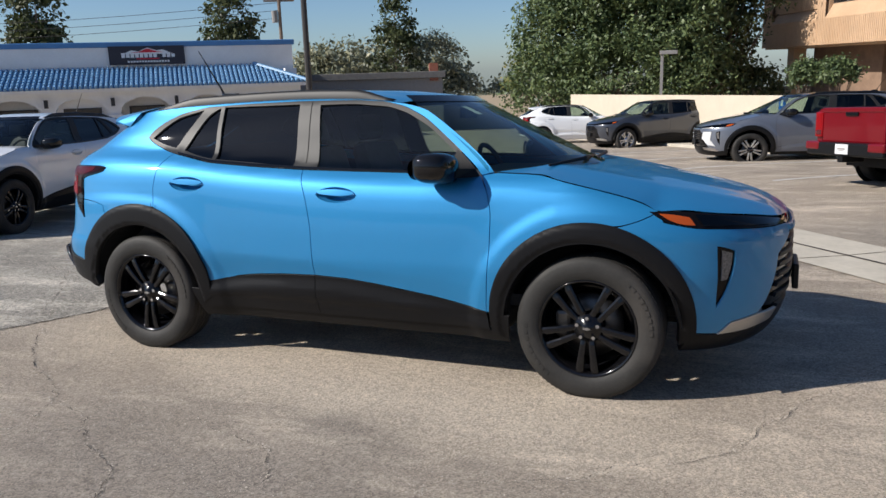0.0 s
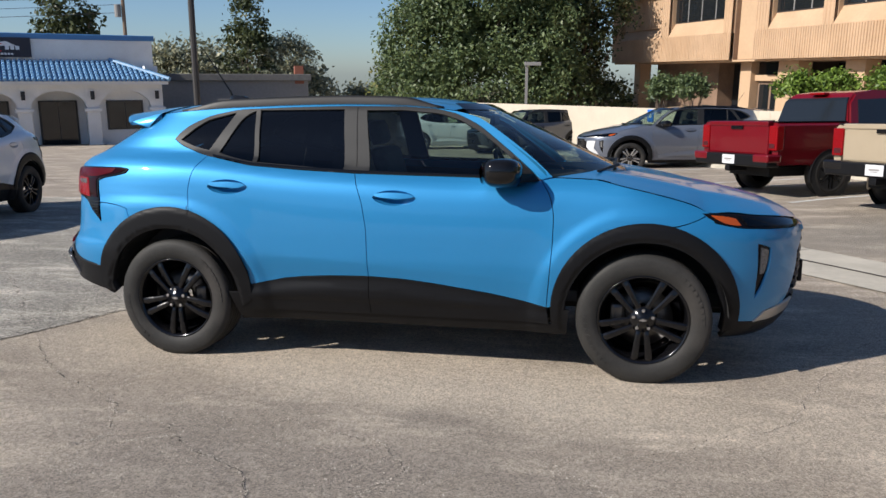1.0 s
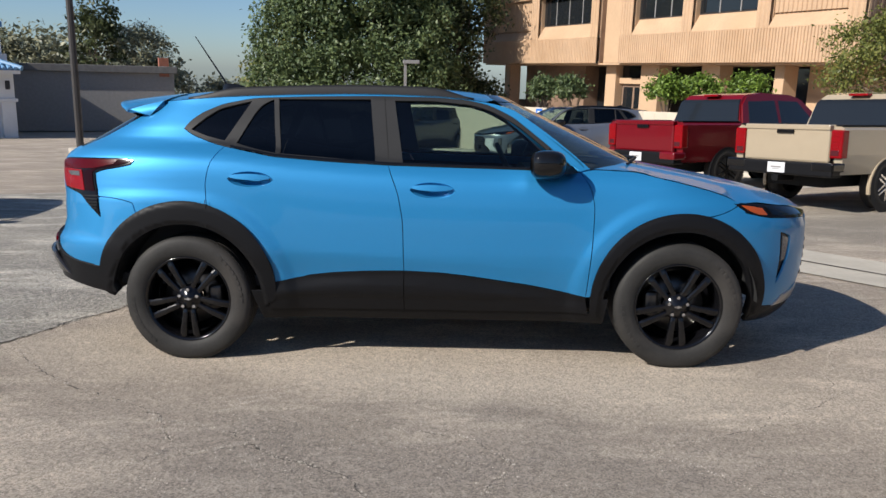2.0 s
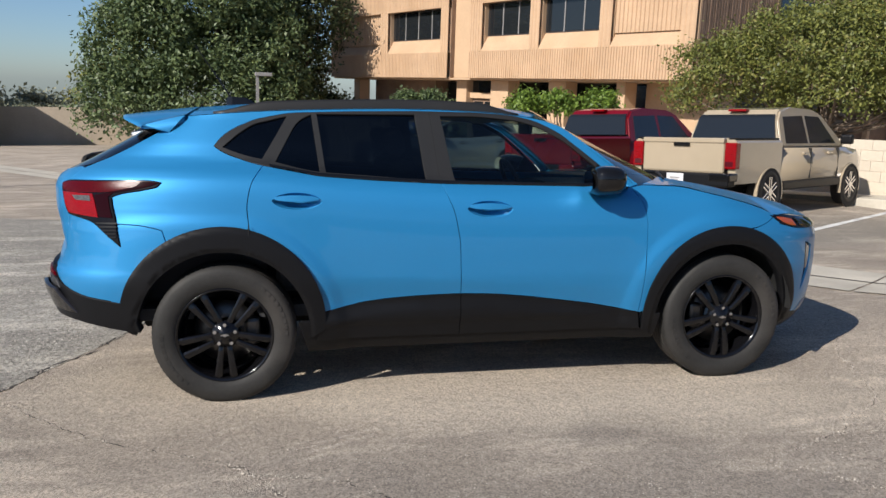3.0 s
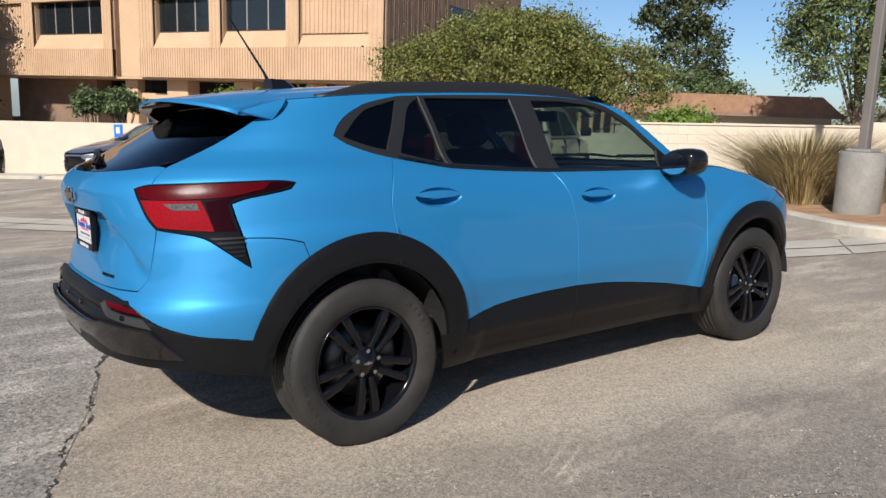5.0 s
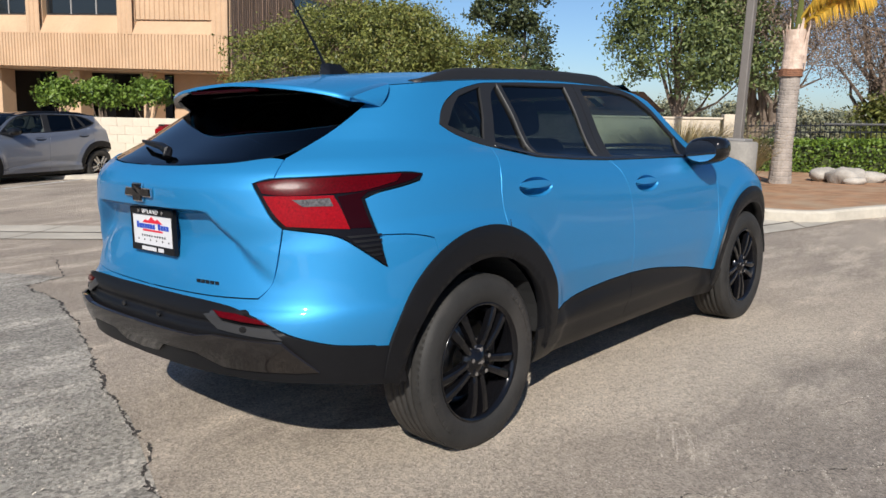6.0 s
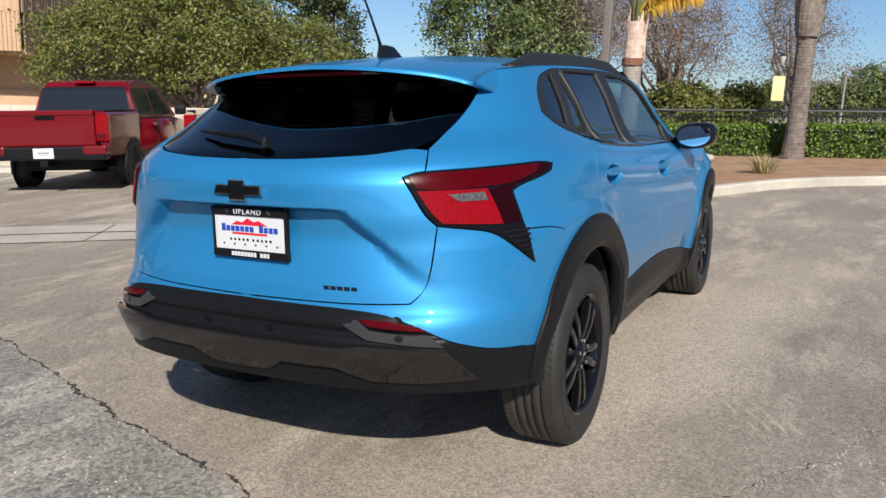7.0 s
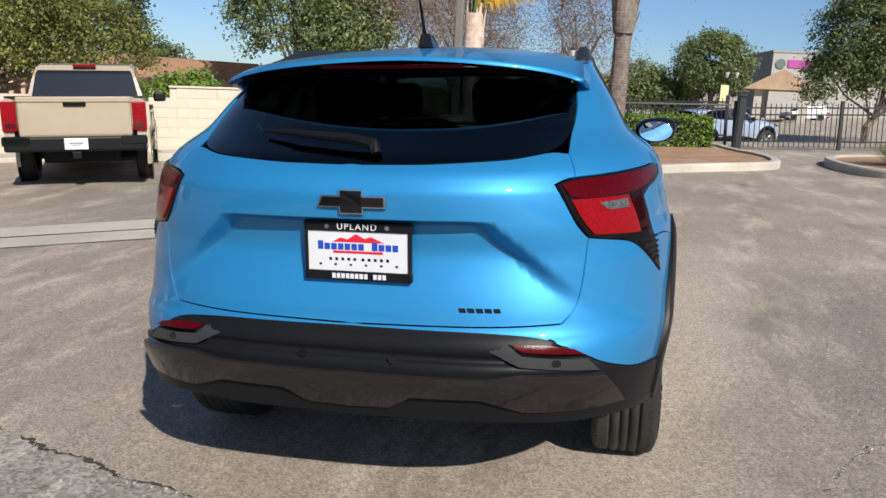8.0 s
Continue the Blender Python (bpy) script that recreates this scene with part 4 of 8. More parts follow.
# ---- the blue crossover: one smooth body surface, cut into panels ----
def spline(*knots):
    """A smooth curve through (x, y) knots that does not overshoot."""
    xs, ys = [k[0] for k in knots], [k[1] for k in knots]
    n = len(xs)
    d = [(ys[i + 1] - ys[i]) / (xs[i + 1] - xs[i]) for i in range(n - 1)]
    m = [d[0]] + [0 if d[i - 1] * d[i] <= 0 else 2 * d[i - 1] * d[i] / (d[i - 1] + d[i]) for i in range(1, n - 1)] + [d[-1]]

    def f(x):
        if x <= xs[0]:
            return ys[0] + m[0] * (x - xs[0])
        if x >= xs[-1]:
            return ys[-1] + m[-1] * (x - xs[-1])
        i = 0
        while x > xs[i + 1]:
            i += 1
        h = xs[i + 1] - xs[i]
        t = (x - xs[i]) / h
        return ys[i] * (1 + 2 * t) * (1 - t) ** 2 + h * m[i] * t * (1 - t) ** 2 + ys[i + 1] * t * t * (3 - 2 * t) - h * m[i + 1] * t * t * (1 - t)
    return f


def smooth01(t):
    t = min(max(t, 0.0), 1.0)
    return t * t * (3 - 2 * t)


X_REAR, X_FRONT, K_WRAP = -1.2, 1.2, 0.85
half_width = spline((0.18, 0.72), (0.28, 0.79), (0.40, 0.828), (0.52, 0.842), (0.63, 0.853), (0.74, 0.852), (0.86, 0.846), (0.94, 0.836), (1.00, 0.818), (1.04, 0.788), (1.08, 0.735), (1.11, 0.70), (1.435, 0.562), (1.47, 0.537), (1.51, 0.47))
shoulder = spline((-2.3, 0.10), (-1.6, 0.115), (-1.2, 0.10), (-0.6, 0.045), (-0.2, 0.02), (0.5, 0.0), (1.2, 0.0), (2.3, -0.03))
rear_x = spline((0.22, 2.02), (0.33, 2.19), (0.42, 2.265), (0.55, 2.285), (0.64, 2.275), (0.69, 2.245), (0.76, 2.235), (0.88, 2.245), (0.98, 2.265), (1.06, 2.27), (1.11, 2.25), (1.15, 2.20), (1.20, 2.10), (1.30, 1.91), (1.40, 1.73), (1.47, 1.60))
front_x = spline((0.18, 2.03), (0.25, 2.15), (0.35, 2.21), (0.47, 2.24), (0.62, 2.25), (0.75, 2.25), (0.82, 2.23), (0.87, 2.17), (0.92, 2.05), (1.0, 1.75))
rear_pow = spline((0.2, 3.3), (0.6, 3.3), (0.9, 2.95), (1.1, 2.7), (1.25, 3.0), (1.5, 3.4))


def side_w(x, z):
    """Half width of the body at (x, z), before the ends wrap round."""
    q = shoulder(x) * smooth01((z - 0.72) / 0.30) * (1 - 0.9 * smooth01((z - 1.28) / 0.15))
    w = half_width(z - q)
    d = min(0.588 - 0.072 * x - z, 0.14)
    if d > 0 and abs(x) < 1.0:
        w -= 0.12 * (d - 0.010 * (1 - math.exp(-d / 0.010))) * smooth01((1.0 - abs(x)) / 0.3)
    for cx in (-1.35, 1.35):
        d = math.hypot(x - cx, z - 0.345)
        if d < 0.85 and z < 1.0:
            w += 0.011 * smooth01((0.622 - d) / 0.075) + 0.012 * smooth01((0.75 - d) / 0.3)
    return w


def body_point(p, z, off=0.0):
    """The body's skin: p runs along the right side from rear to front, and on round both ends; off lifts it outwards."""
    if off:
        e = 0.004
        c = body_point(p, z)
        a = [body_point(p + e, z)[i] - body_point(p - e, z)[i] for i in range(3)]
        b = [body_point(p, z + e)[i] - body_point(p, z - e)[i] for i in range(3)]
        n = (a[1] * b[2] - a[2] * b[1], a[2] * b[0] - a[0] * b[2], a[0] * b[1] - a[1] * b[0])
        k = off / max(1e-9, math.sqrt(n[0] ** 2 + n[1] ** 2 + n[2] ** 2))
        return (c[0] + n[0] * k, c[1] + n[1] * k, c[2] + n[2] * k)
    if p < X_REAR:
        phi = (X_REAR - p) / K_WRAP
        w, a, n = side_w(X_REAR - 0.45 * math.sin(min(phi, 1.5)), z), rear_x(z) + X_REAR, rear_pow(z)
        c, s = math.cos(phi), math.sin(phi)
        r = (abs(c / w) ** n + abs(s / a) ** n) ** (-1 / n)
        x, y = X_REAR - r * s, -r * c
        x += recess(y, z)
        return (x, y, z)
    if p > X_FRONT:
        phi = (p - X_FRONT) / K_WRAP
        w, a, n = side_w(X_FRONT + 0.35 * math.sin(min(phi, 1.5)), z), front_x(z) - X_FRONT, 2.45
        c, s = math.cos(phi), math.sin(phi)
        r = (abs(c / w) ** n + abs(s / a) ** n) ** (-1 / n)
        return (X_FRONT + r * s, -r * c, z)
    return (p, -side_w(p, z), z)


def recess(y, z):
    """The tailgate steps in under its ledge, round the plate."""
    if not 0.66 < z < 1.0:
        return 0.0
    lim = 0.36 + (0.985 - z) * 1.15
    return 0.055 * smooth01((lim - abs(y)) / 0.085) * smooth01((z - 0.72) / 0.20) * smooth01((0.992 - z) / 0.012)


roof_mid = spline((-1.95, 1.435), (-1.5, 1.485), (-1.0, 1.518), (-0.4, 1.532), (0.0, 1.522), (0.3, 1.492), (0.5, 1.44))
hood_mid = spline((1.0, 1.115), (1.2, 1.092), (1.5, 1.045), (1.9, 0.965), (2.1, 0.905), (2.2, 0.85), (2.26, 0.79))


def glass_x(y, z):
    """Windscreen: leans back and bows."""
    k = 0.80 - 0.9 * (z - 1.1)
    return 1.245 - (z - 1.09) * 2.16 - k * y * y

from mathutils.geometry import delaunay_2d_cdt

MID_Y = 0.05          # the car's centre line
MID_P = X_REAR - K_WRAP * math.pi / 2 - 0.030
NOSE_P = X_FRONT + K_WRAP * math.pi / 2 + 0.030


def flip(v):
    return (v[0], 2 * MID_Y - v[1], v[2])


def resample(poly, step):
    """Even points along a closed outline, with its corners just softened."""
    out = []
    for a, b in zip(poly, poly[1:] + poly[:1]):
        n = max(1, int(math.hypot(b[0] - a[0], b[1] - a[1]) / step + 0.5))
        out += [(a[0] + (b[0] - a[0]) * i / n, a[1] + (b[1] - a[1]) * i / n) for i in range(n)]
    return out


def soften(poly, fixed=lambda q: False):
    out = []
    for a, b, c in zip(poly[-1:] + poly[:-1], poly, poly[1:] + poly[:1]):
        out.append(b if fixed(b) else (b[0] * 0.5 + (a[0] + c[0]) * 0.25, b[1] * 0.5 + (a[1] + c[1]) * 0.25))
    return out


def area2(poly):
    return sum(a[0] * b[1] - b[0] * a[1] for a, b in zip(poly, poly[1:] + poly[:1]))


def shrink(poly, d, fixed=lambda q: False):
    s = 1 if area2(poly) > 0 else -1
    out = []
    for a, b, c in zip(poly[-1:] + poly[:-1], poly, poly[1:] + poly[:1]):
        tx, ty = c[0] - a[0], c[1] - a[1]
        k = math.hypot(tx, ty) or 1
        out.append(b if fixed(b) else (b[0] - s * ty / k * d, b[1] + s * tx / k * d))
    return out


def in_poly(p, poly):
    x, y = p
    hit = False
    j = len(poly) - 1
    for i in range(len(poly)):
        xi, yi = poly[i]
        xj, yj = poly[j]
        if (yi > y) != (yj > y) and x < (xj - xi) * (y - yi) / (yj - yi) + xi:
            hit = not hit
        j = i
    return hit


def skin(outline, holes=(), surface=body_point, off=0.0, step=0.035, gap=0.002, rim=0.014, round_steps=4, mid=None, corner=0.62):
    """Triangles of one panel cut from a surface, with its folded edge; mid: an outline coordinate p on the centre line that stays put."""
    fixed = (lambda q: abs(q[0] - mid) < 1e-4) if mid is not None else (lambda q: False)
    edge_step = min(step, 0.02)
    loops = []
    for k, poly in enumerate([outline, *holes]):
        poly = list(poly)
        sharp = set()
        for a, b, c in zip(poly[-1:] + poly[:-1], poly, poly[1:] + poly[:1]):
            u, w = Vector((b[0] - a[0], b[1] - a[1])), Vector((c[0] - b[0], c[1] - b[1]))
            if u.length < 1e-6 or w.length < 1e-6 or abs(u.angle(w)) > corner:
                sharp.add((round(b[0], 6), round(b[1], 6)))
        q = resample(poly, edge_step)
        for _ in range(round_steps):
            q = soften(q, lambda v: fixed(v) or (round(v[0], 6), round(v[1], 6)) in sharp)
        q = shrink(q, gap if k == 0 else -gap, fixed)
        loops.append(q)
    pts, edges = [], []
    for q in loops:
        s = len(pts)
        pts += q
        edges += [(s + i, s + (i + 1) % len(q)) for i in range(len(q))]
    x0, x1 = min(p[0] for p in loops[0]), max(p[0] for p in loops[0])
    z0, z1 = min(p[1] for p in loops[0]), max(p[1] for p in loops[0])
    nb = len(pts)
    ring = np.array(pts)
    nxs, nzs = int((x1 - x0) / step) + 1, int((z1 - z0) / step) + 1
    for i in range(nxs + 1):
        for j in range(nzs + 1):
            q = (x0 + (i + 0.5 * (j % 2)) * step, z0 + j * step * 0.95)
            if in_poly(q, loops[0]) and not any(in_poly(q, h) for h in loops[1:]):
                if np.min(np.hypot(ring[:, 0] - q[0], ring[:, 1] - q[1])) > 0.45 * edge_step:
                    pts.append(q)
    v2, _, f2, _, _, _ = delaunay_2d_cdt([Vector(p) for p in pts], edges, [], 0, 1e-6)
    tri = []
    for f in f2:
        c = (sum(v2[i].x for i in f) / 3, sum(v2[i].y for i in f) / 3)
        if in_poly(c, loops[0]) and not any(in_poly(c, h) for h in loops[1:]):
            tri.append(tuple(f))
    o = off if callable(off) else (lambda a, b: off)
    verts, normals = [], []
    e = 0.003
    for q in v2:
        a = surface(q.x, q.y)
        du = Vector(surface(q.x + e, q.y)) - Vector(surface(q.x - e, q.y))
        dv = Vector(surface(q.x, q.y + e)) - Vector(surface(q.x, q.y - e))
        n = du.cross(dv).normalized()
        if callable(off):
            # the offset's own slope tilts the normal
            base = n
            du = du + base * (o(q.x + e, q.y) - o(q.x - e, q.y))
            dv = dv + base * (o(q.x, q.y + e) - o(q.x, q.y - e))
            n = du.cross(dv).normalized()
            w = Vector(a) + base * o(q.x, q.y)
        else:
            w = Vector(a) + n * off
        if mid is not None and abs(q.x - mid) < 1e-3:
            w.y = MID_Y
            n = Vector((n.x, 0, n.z)).normalized()
        verts.append(w)
        normals.append(n)
    # triangles run the same way as the normals
    out = []
    for a, b, c in tri:
        n = (verts[b] - verts[a]).cross(verts[c] - verts[a])
        out.append((a, b, c) if n.dot(normals[a]) > 0 else (a, c, b))
    # folded edge
    count = {}
    for t in out:
        for a, b in ((t[0], t[1]), (t[1], t[2]), (t[2], t[0])):
            count[(a, b)] = 1
    if rim > 0:
        for a, b in list(count):
            if (b, a) not in count:
                if mid is not None and abs(v2[a].x - mid) < 1e-3 and abs(v2[b].x - mid) < 1e-3:
                    continue
                s = len(verts)
                na, nb_ = normals[a], normals[b]
                verts += [verts[a].copy(), verts[b].copy(), verts[b] - nb_ * rim, verts[a] - na * rim]
                side = (verts[b] - verts[a]).cross(na).normalized()
                normals += [(side + na).normalized(), (side + nb_).normalized(), side, side]
                out.append((s + 1, s, s + 3, s + 2))
    return [tuple(v) for v in verts], [tuple(n) for n in normals], out


def skin_mesh(name, data, material, mirror="right"):
    """mirror: right, left, or both halves in one mesh."""
    V_, N_, F_ = data
    verts, normals, faces = [], [], []
    if mirror in ("right", "both"):
        verts, normals, faces = list(V_), list(N_), list(F_)
    if mirror in ("left", "both"):
        s = len(verts)
        verts += [flip(v) for v in V_]
        normals += [(n[0], -n[1], n[2]) for n in N_]
        faces += [tuple(s + i for i in reversed(f)) for f in F_]
    me = bpy.data.meshes.new(name)
    me.from_pydata(verts, [], faces)
    me.materials.append(material)
    me.polygons.foreach_set("use_smooth", [True] * len(me.polygons))
    me.update()
    me.normals_split_custom_set_from_vertices(normals)
    return me


def panel(name, parent, material, outline, pair=True, label="", **kw):
    """A body panel: one on each side (pair), or a single one that spans the centre line."""
    data = skin(outline, **kw)
    if pair:
        r = part(name, skin_mesh(name, data, material, "right"), None, parent[0] if isinstance(parent, tuple) else parent, label)
        l = part(name, skin_mesh(name, data, material, "left"), None, parent[1] if isinstance(parent, tuple) else parent, label)
        return r, l
    return part(name, skin_mesh(name, data, material, "both"), None, parent, label)


def sheet(name, parent, material, fn, nu, nv, label="", rim=0.0):
    """A grid sheet fn(u, v), u and v from 0 to 1."""
    verts = [tuple(fn(i / nu, j / nv)) for j in range(nv + 1) for i in range(nu + 1)]
    faces = [(j * (nu + 1) + i, j * (nu + 1) + i + 1, (j + 1) * (nu + 1) + i + 1, (j + 1) * (nu + 1) + i) for j in range(nv) for i in range(nu)]
    return part(name, mesh_of(name, verts, faces, material, True), None, parent, label)


def p_of_x(x, z):
    """The p at which the skin reaches x."""
    if X_REAR <= x <= X_FRONT:
        return x
    lo, hi = (X_REAR - 1.33, X_REAR) if x < X_REAR else (X_FRONT, X_FRONT + 1.33)
    for _ in range(40):
        m = (lo + hi) / 2
        if body_point(m, z)[0] < x:
            lo = m
        else:
            hi = m
    return (lo + hi) / 2


def arch(cx, r_top, r_end, a0, a1, n=22, zc=0.345):
    """Points of an arch line over a wheel, from angle a0 to a1 in degrees (0 is forwards)."""
    out = []
    for k in range(n + 1):
        a = radians(a0 + (a1 - a0) * k / n)
        r = r_end + (r_top - r_end) * max(0.0, math.sin(a)) ** 0.7
        x, z = cx + r * math.cos(a), zc + r * math.sin(a)
        out.append((p_of_x(x, z), z))
    return out


M_TRIM = mat("satin_black_trim", (0.014, 0.0138, 0.014), 0.5, vary=0.05, scale=20, spec=0.35)
M_SMOKE = mat("smoked_lens", (0.014, 0.0006, 0.0015), 0.1, vary=0.0, spec=0.1)
M_LAMP_BLACK = mat("black_lamp_housing", (0.005, 0.004, 0.0045), 0.16, vary=0.0, spec=0.2)
M_SILVER = mat("satin_silver_trim", (0.42, 0.40, 0.37), 0.35, metal=0.7, vary=0.05)
M_SEAT = mat("grey_seat_cloth", (0.10, 0.10, 0.105), 0.85, vary=0.15, scale=20)
M_CABIN = mat("dark_cabin_plastic", (0.03, 0.03, 0.032), 0.7, vary=0.1, scale=10)
M_WHEEL_BLACK = mat("gloss_black_wheel", (0.004, 0.004, 0.0048), 0.12, vary=0.0, spec=0.4)
M_BRAKE = mat("brake_steel", (0.10, 0.095, 0.09), 0.4, metal=1.0, vary=0.15, scale=12)

hero = thing("crossover_car", "bright blue compact crossover with black cladding and wheels", "car")

# shared cut lines, as (p, z)
REAR_ARCH = arch(-1.35, 0.54, 0.475, 4, 172)
FRONT_ARCH = arch(1.35, 0.508, 0.468, 6, 174)
SEAM_P = min((abs(q[0] + 1.55), q[0]) for q in REAR_ARCH)[1]
BELT = [(0.79, 1.066), (0.5, 1.076), (0.1, 1.084), (-0.243, 1.092), (-0.572, 1.109), (-0.872, 1.132), (-1.149, 1.184)]
TRIM_TOP = [(-1.436, 1.277), (-1.405, 1.325), (-1.328, 1.369), (-1.17, 1.418), (-1.015, 1.448), (-0.7, 1.460), (-0.343, 1.466), (0.0, 1.462), (0.182, 1.449), (0.31, 1.42), (0.441, 1.356), (0.62, 1.215), (0.79, 1.066)]
REAR_CUT = [(-1.149, 1.184), (-1.205, 1.105), (-1.228, 0.99), (-1.215, 0.878)]
MID_CUT = [(-0.243, 1.092), (-0.185, 0.95), (-0.157, 0.80), (-0.150, 0.523)]
FRONT_CUT = [(0.80, 1.066), (0.850, 1.00), (0.874, 0.90), (0.870, 0.735), (0.843, 0.392)]
CLAD_TOP = [(-0.873, 0.452), (-0.70, 0.487), (-0.53, 0.508), (-0.35, 0.519), (-0.150, 0.523), (0.05, 0.515), (0.22, 0.497), (0.55, 0.450), (0.843, 0.392)]
GATE_EDGE = [(-2.062, 1.105), (-2.090, 1.103), (-2.118, 1.088), (-2.104, 1.060), (-2.064, 0.968), (-2.036, 0.938), (-2.046, 0.86), (-2.054, 0.80), (-2.070, 0.735), (-2.105, 0.703), (-2.25, 0.697), (MID_P, 0.690)]
BUMPER_TOP = [(MID_P, 0.680), (-2.277, 0.679), (-2.16, 0.668), (-2.09, 0.640), (-2.02, 0.588), (-1.91, 0.545), (-1.80, 0.527)]
LAMP = [(-2.118, 1.088), (-2.088, 1.103), (-1.85, 1.111), (-1.66, 1.114), (-1.618, 1.104), (-1.635, 1.080), (-1.70, 1.063), (-1.80, 1.046), (-1.818, 1.030), (-1.803, 0.975), (-1.780, 0.90), (-1.757, 0.793), (-1.80, 0.832), (-1.89, 0.912), (-2.036, 0.938), (-2.064, 0.968), (-2.104, 1.060)]


def glass_edge_y(z):
    return 0.735 - (z - 1.075) * 0.53


def roof_edge(x):
    """(p, z) where roof and side meet."""
    z = roof_mid(x) - 0.055
    if x >= X_REAR:
        return (x, z)
    a, n = rear_x(z) + X_REAR, rear_pow(z)
    w = side_w(x, z)
    y = w * max(0.0, 1 - ((X_REAR - x) / a) ** n) ** (1 / n)
    return (X_REAR - K_WRAP * math.atan2(X_REAR - x, y), z)


ROOF_LINE = [roof_edge(-1.56 + 1.9 * k / 24) for k in range(25)]
PILLAR = [(glass_x(glass_edge_y(z), z) + 0.035, z) for z in (1.40, 1.33, 1.25, 1.16, 1.085)]
# side frame: quarter, pillars and roof rail in one pressing
quarter = ([(-1.78, 0.905), (-1.803, 0.975), (-1.818, 1.030), (-1.80, 1.046), (-1.70, 1.063), (-1.635, 1.080), (-1.618, 1.104), (-1.66, 1.114), (-1.85, 1.111), (-2.062, 1.105), (-2.050, 1.168), (-2.0, 1.211), (-1.96, 1.236), (-1.86, 1.312), (-1.79, 1.365)]
           + ROOF_LINE + PILLAR + [(0.80, 1.068)] + TRIM_TOP[::-1][1:] + [(-1.37, 1.243), (-1.25, 1.208)] + REAR_CUT + [q for q in REAR_ARCH if q[0] < -1.225 and q[0] >= SEAM_P] + [(-1.595, 0.876), (-1.64, 0.893), (-1.70, 0.902)])
panel("quarter_panel", hero, M_PAINT_BLUE, quarter, gap=0.0022, step=0.022)
# doors
rear_door = BELT[3:] + REAR_CUT[1:] + [q for q in REAR_ARCH[::-1] if q[0] > -1.213] + CLAD_TOP[1:5] + MID_CUT[::-1][1:-1]
front_door = BELT[:4] + MID_CUT[1:] + CLAD_TOP[5:] + FRONT_CUT[::-1][1:]


def ellipse(cx, cz, a, b, n=26, tilt=0.0):
    return [(cx + a * math.cos(math.tau * k / n), cz + b * math.sin(math.tau * k / n) + tilt * a * math.cos(math.tau * k / n)) for k in range(n)]


HANDLES = ((-0.982, 1.013), (0.004, 0.965))
doors = []
for nm, outline, (hx, hz), lab in (("rear_door", rear_door, HANDLES[0], ""), ("front_door", front_door, HANDLES[1], "")):
    cup = ellipse(hx, hz, 0.122, 0.042, tilt=-0.02)
    d = panel(nm, hero, M_PAINT_BLUE, outline, holes=[cup], gap=0.0022, step=0.022)
    doors.append(d)
    panel("handle_cup", d, M_PAINT_BLUE, cup, gap=0.0, rim=0.0, step=0.015, round_steps=0,
          off=lambda p, z, hx=hx, hz=hz: -0.050 * max(0.0, 1 - ((p - hx) / 0.122) ** 2 - ((z - hz + 0.02 * (p - hx)) / 0.042) ** 2) ** 0.6)
    panel("door_handle", d, M_PAINT_BLUE, ellipse(hx - 0.004, hz + 0.012, 0.112, 0.0155, tilt=-0.02), gap=0.0, rim=0.018, step=0.012, round_steps=0,
          off=lambda p, z, hx=hx, hz=hz: 0.001 + 0.008 * max(0.0, 1 - ((p - hx) / 0.13) ** 2))
# front wing
FENDER_TOP = [(0.86, 1.082), (1.107, 1.073), (1.194, 1.050), (1.376, 1.012), (1.52, 0.975), (1.605, 0.945), (1.655, 0.911)]
fender = FENDER_TOP + [(1.57, 0.87), (1.478, 0.842)] + [q for q in FRONT_ARCH if q[0] < 1.47] + FRONT_CUT[::-1]
panel("front_wing", hero, M_PAINT_BLUE, fender, gap=0.0022, step=0.02)
# rear lower fascia, tailgate
fascia = BUMPER_TOP + [q for q in REAR_ARCH[::-1] if q[0] <= SEAM_P] + [(-1.595, 0.876), (-1.64, 0.893), (-1.70, 0.902), (-1.78, 0.905), (-1.757, 0.793), (-1.80, 0.832), (-1.89, 0.912)] + GATE_EDGE[5:]
panel("rear_fascia", hero, M_PAINT_BLUE, fascia, pair=False, mid=MID_P, gap=0.0022, step=0.022)
GLASS_LOW = [(MID_P, 1.140), (-2.40, 1.143), (-2.204, 1.155), (-2.083, 1.174), (-1.999, 1.209), (-1.93, 1.258), (-1.86, 1.312)]
gate = GLASS_LOW[:4] + [(-2.050, 1.165)] + GATE_EDGE
tailgate = panel("tailgate", hero, M_PAINT_BLUE, gate, pair=False, mid=MID_P, gap=0.0025, step=0.014)
rear_glass = panel("rear_window", tailgate, M_GLASS_TINT, GLASS_LOW + [(-1.80, 1.352), (-1.83, 1.40), (-2.0, 1.415), (MID_P, 1.42)], pair=False, mid=MID_P, off=-0.004, gap=0.003, rim=0.004, label="dark tinted rear window")
panel("glass_border", rear_glass, M_BLACK_GLOSS, [(-1.80, 1.352), (-1.83, 1.40), (-2.0, 1.415), (MID_P, 1.42), (MID_P, 1.405), (-2.0, 1.398), (-1.86, 1.375), (-1.82, 1.345)], pair=False, mid=MID_P, off=0.0, gap=0.001)

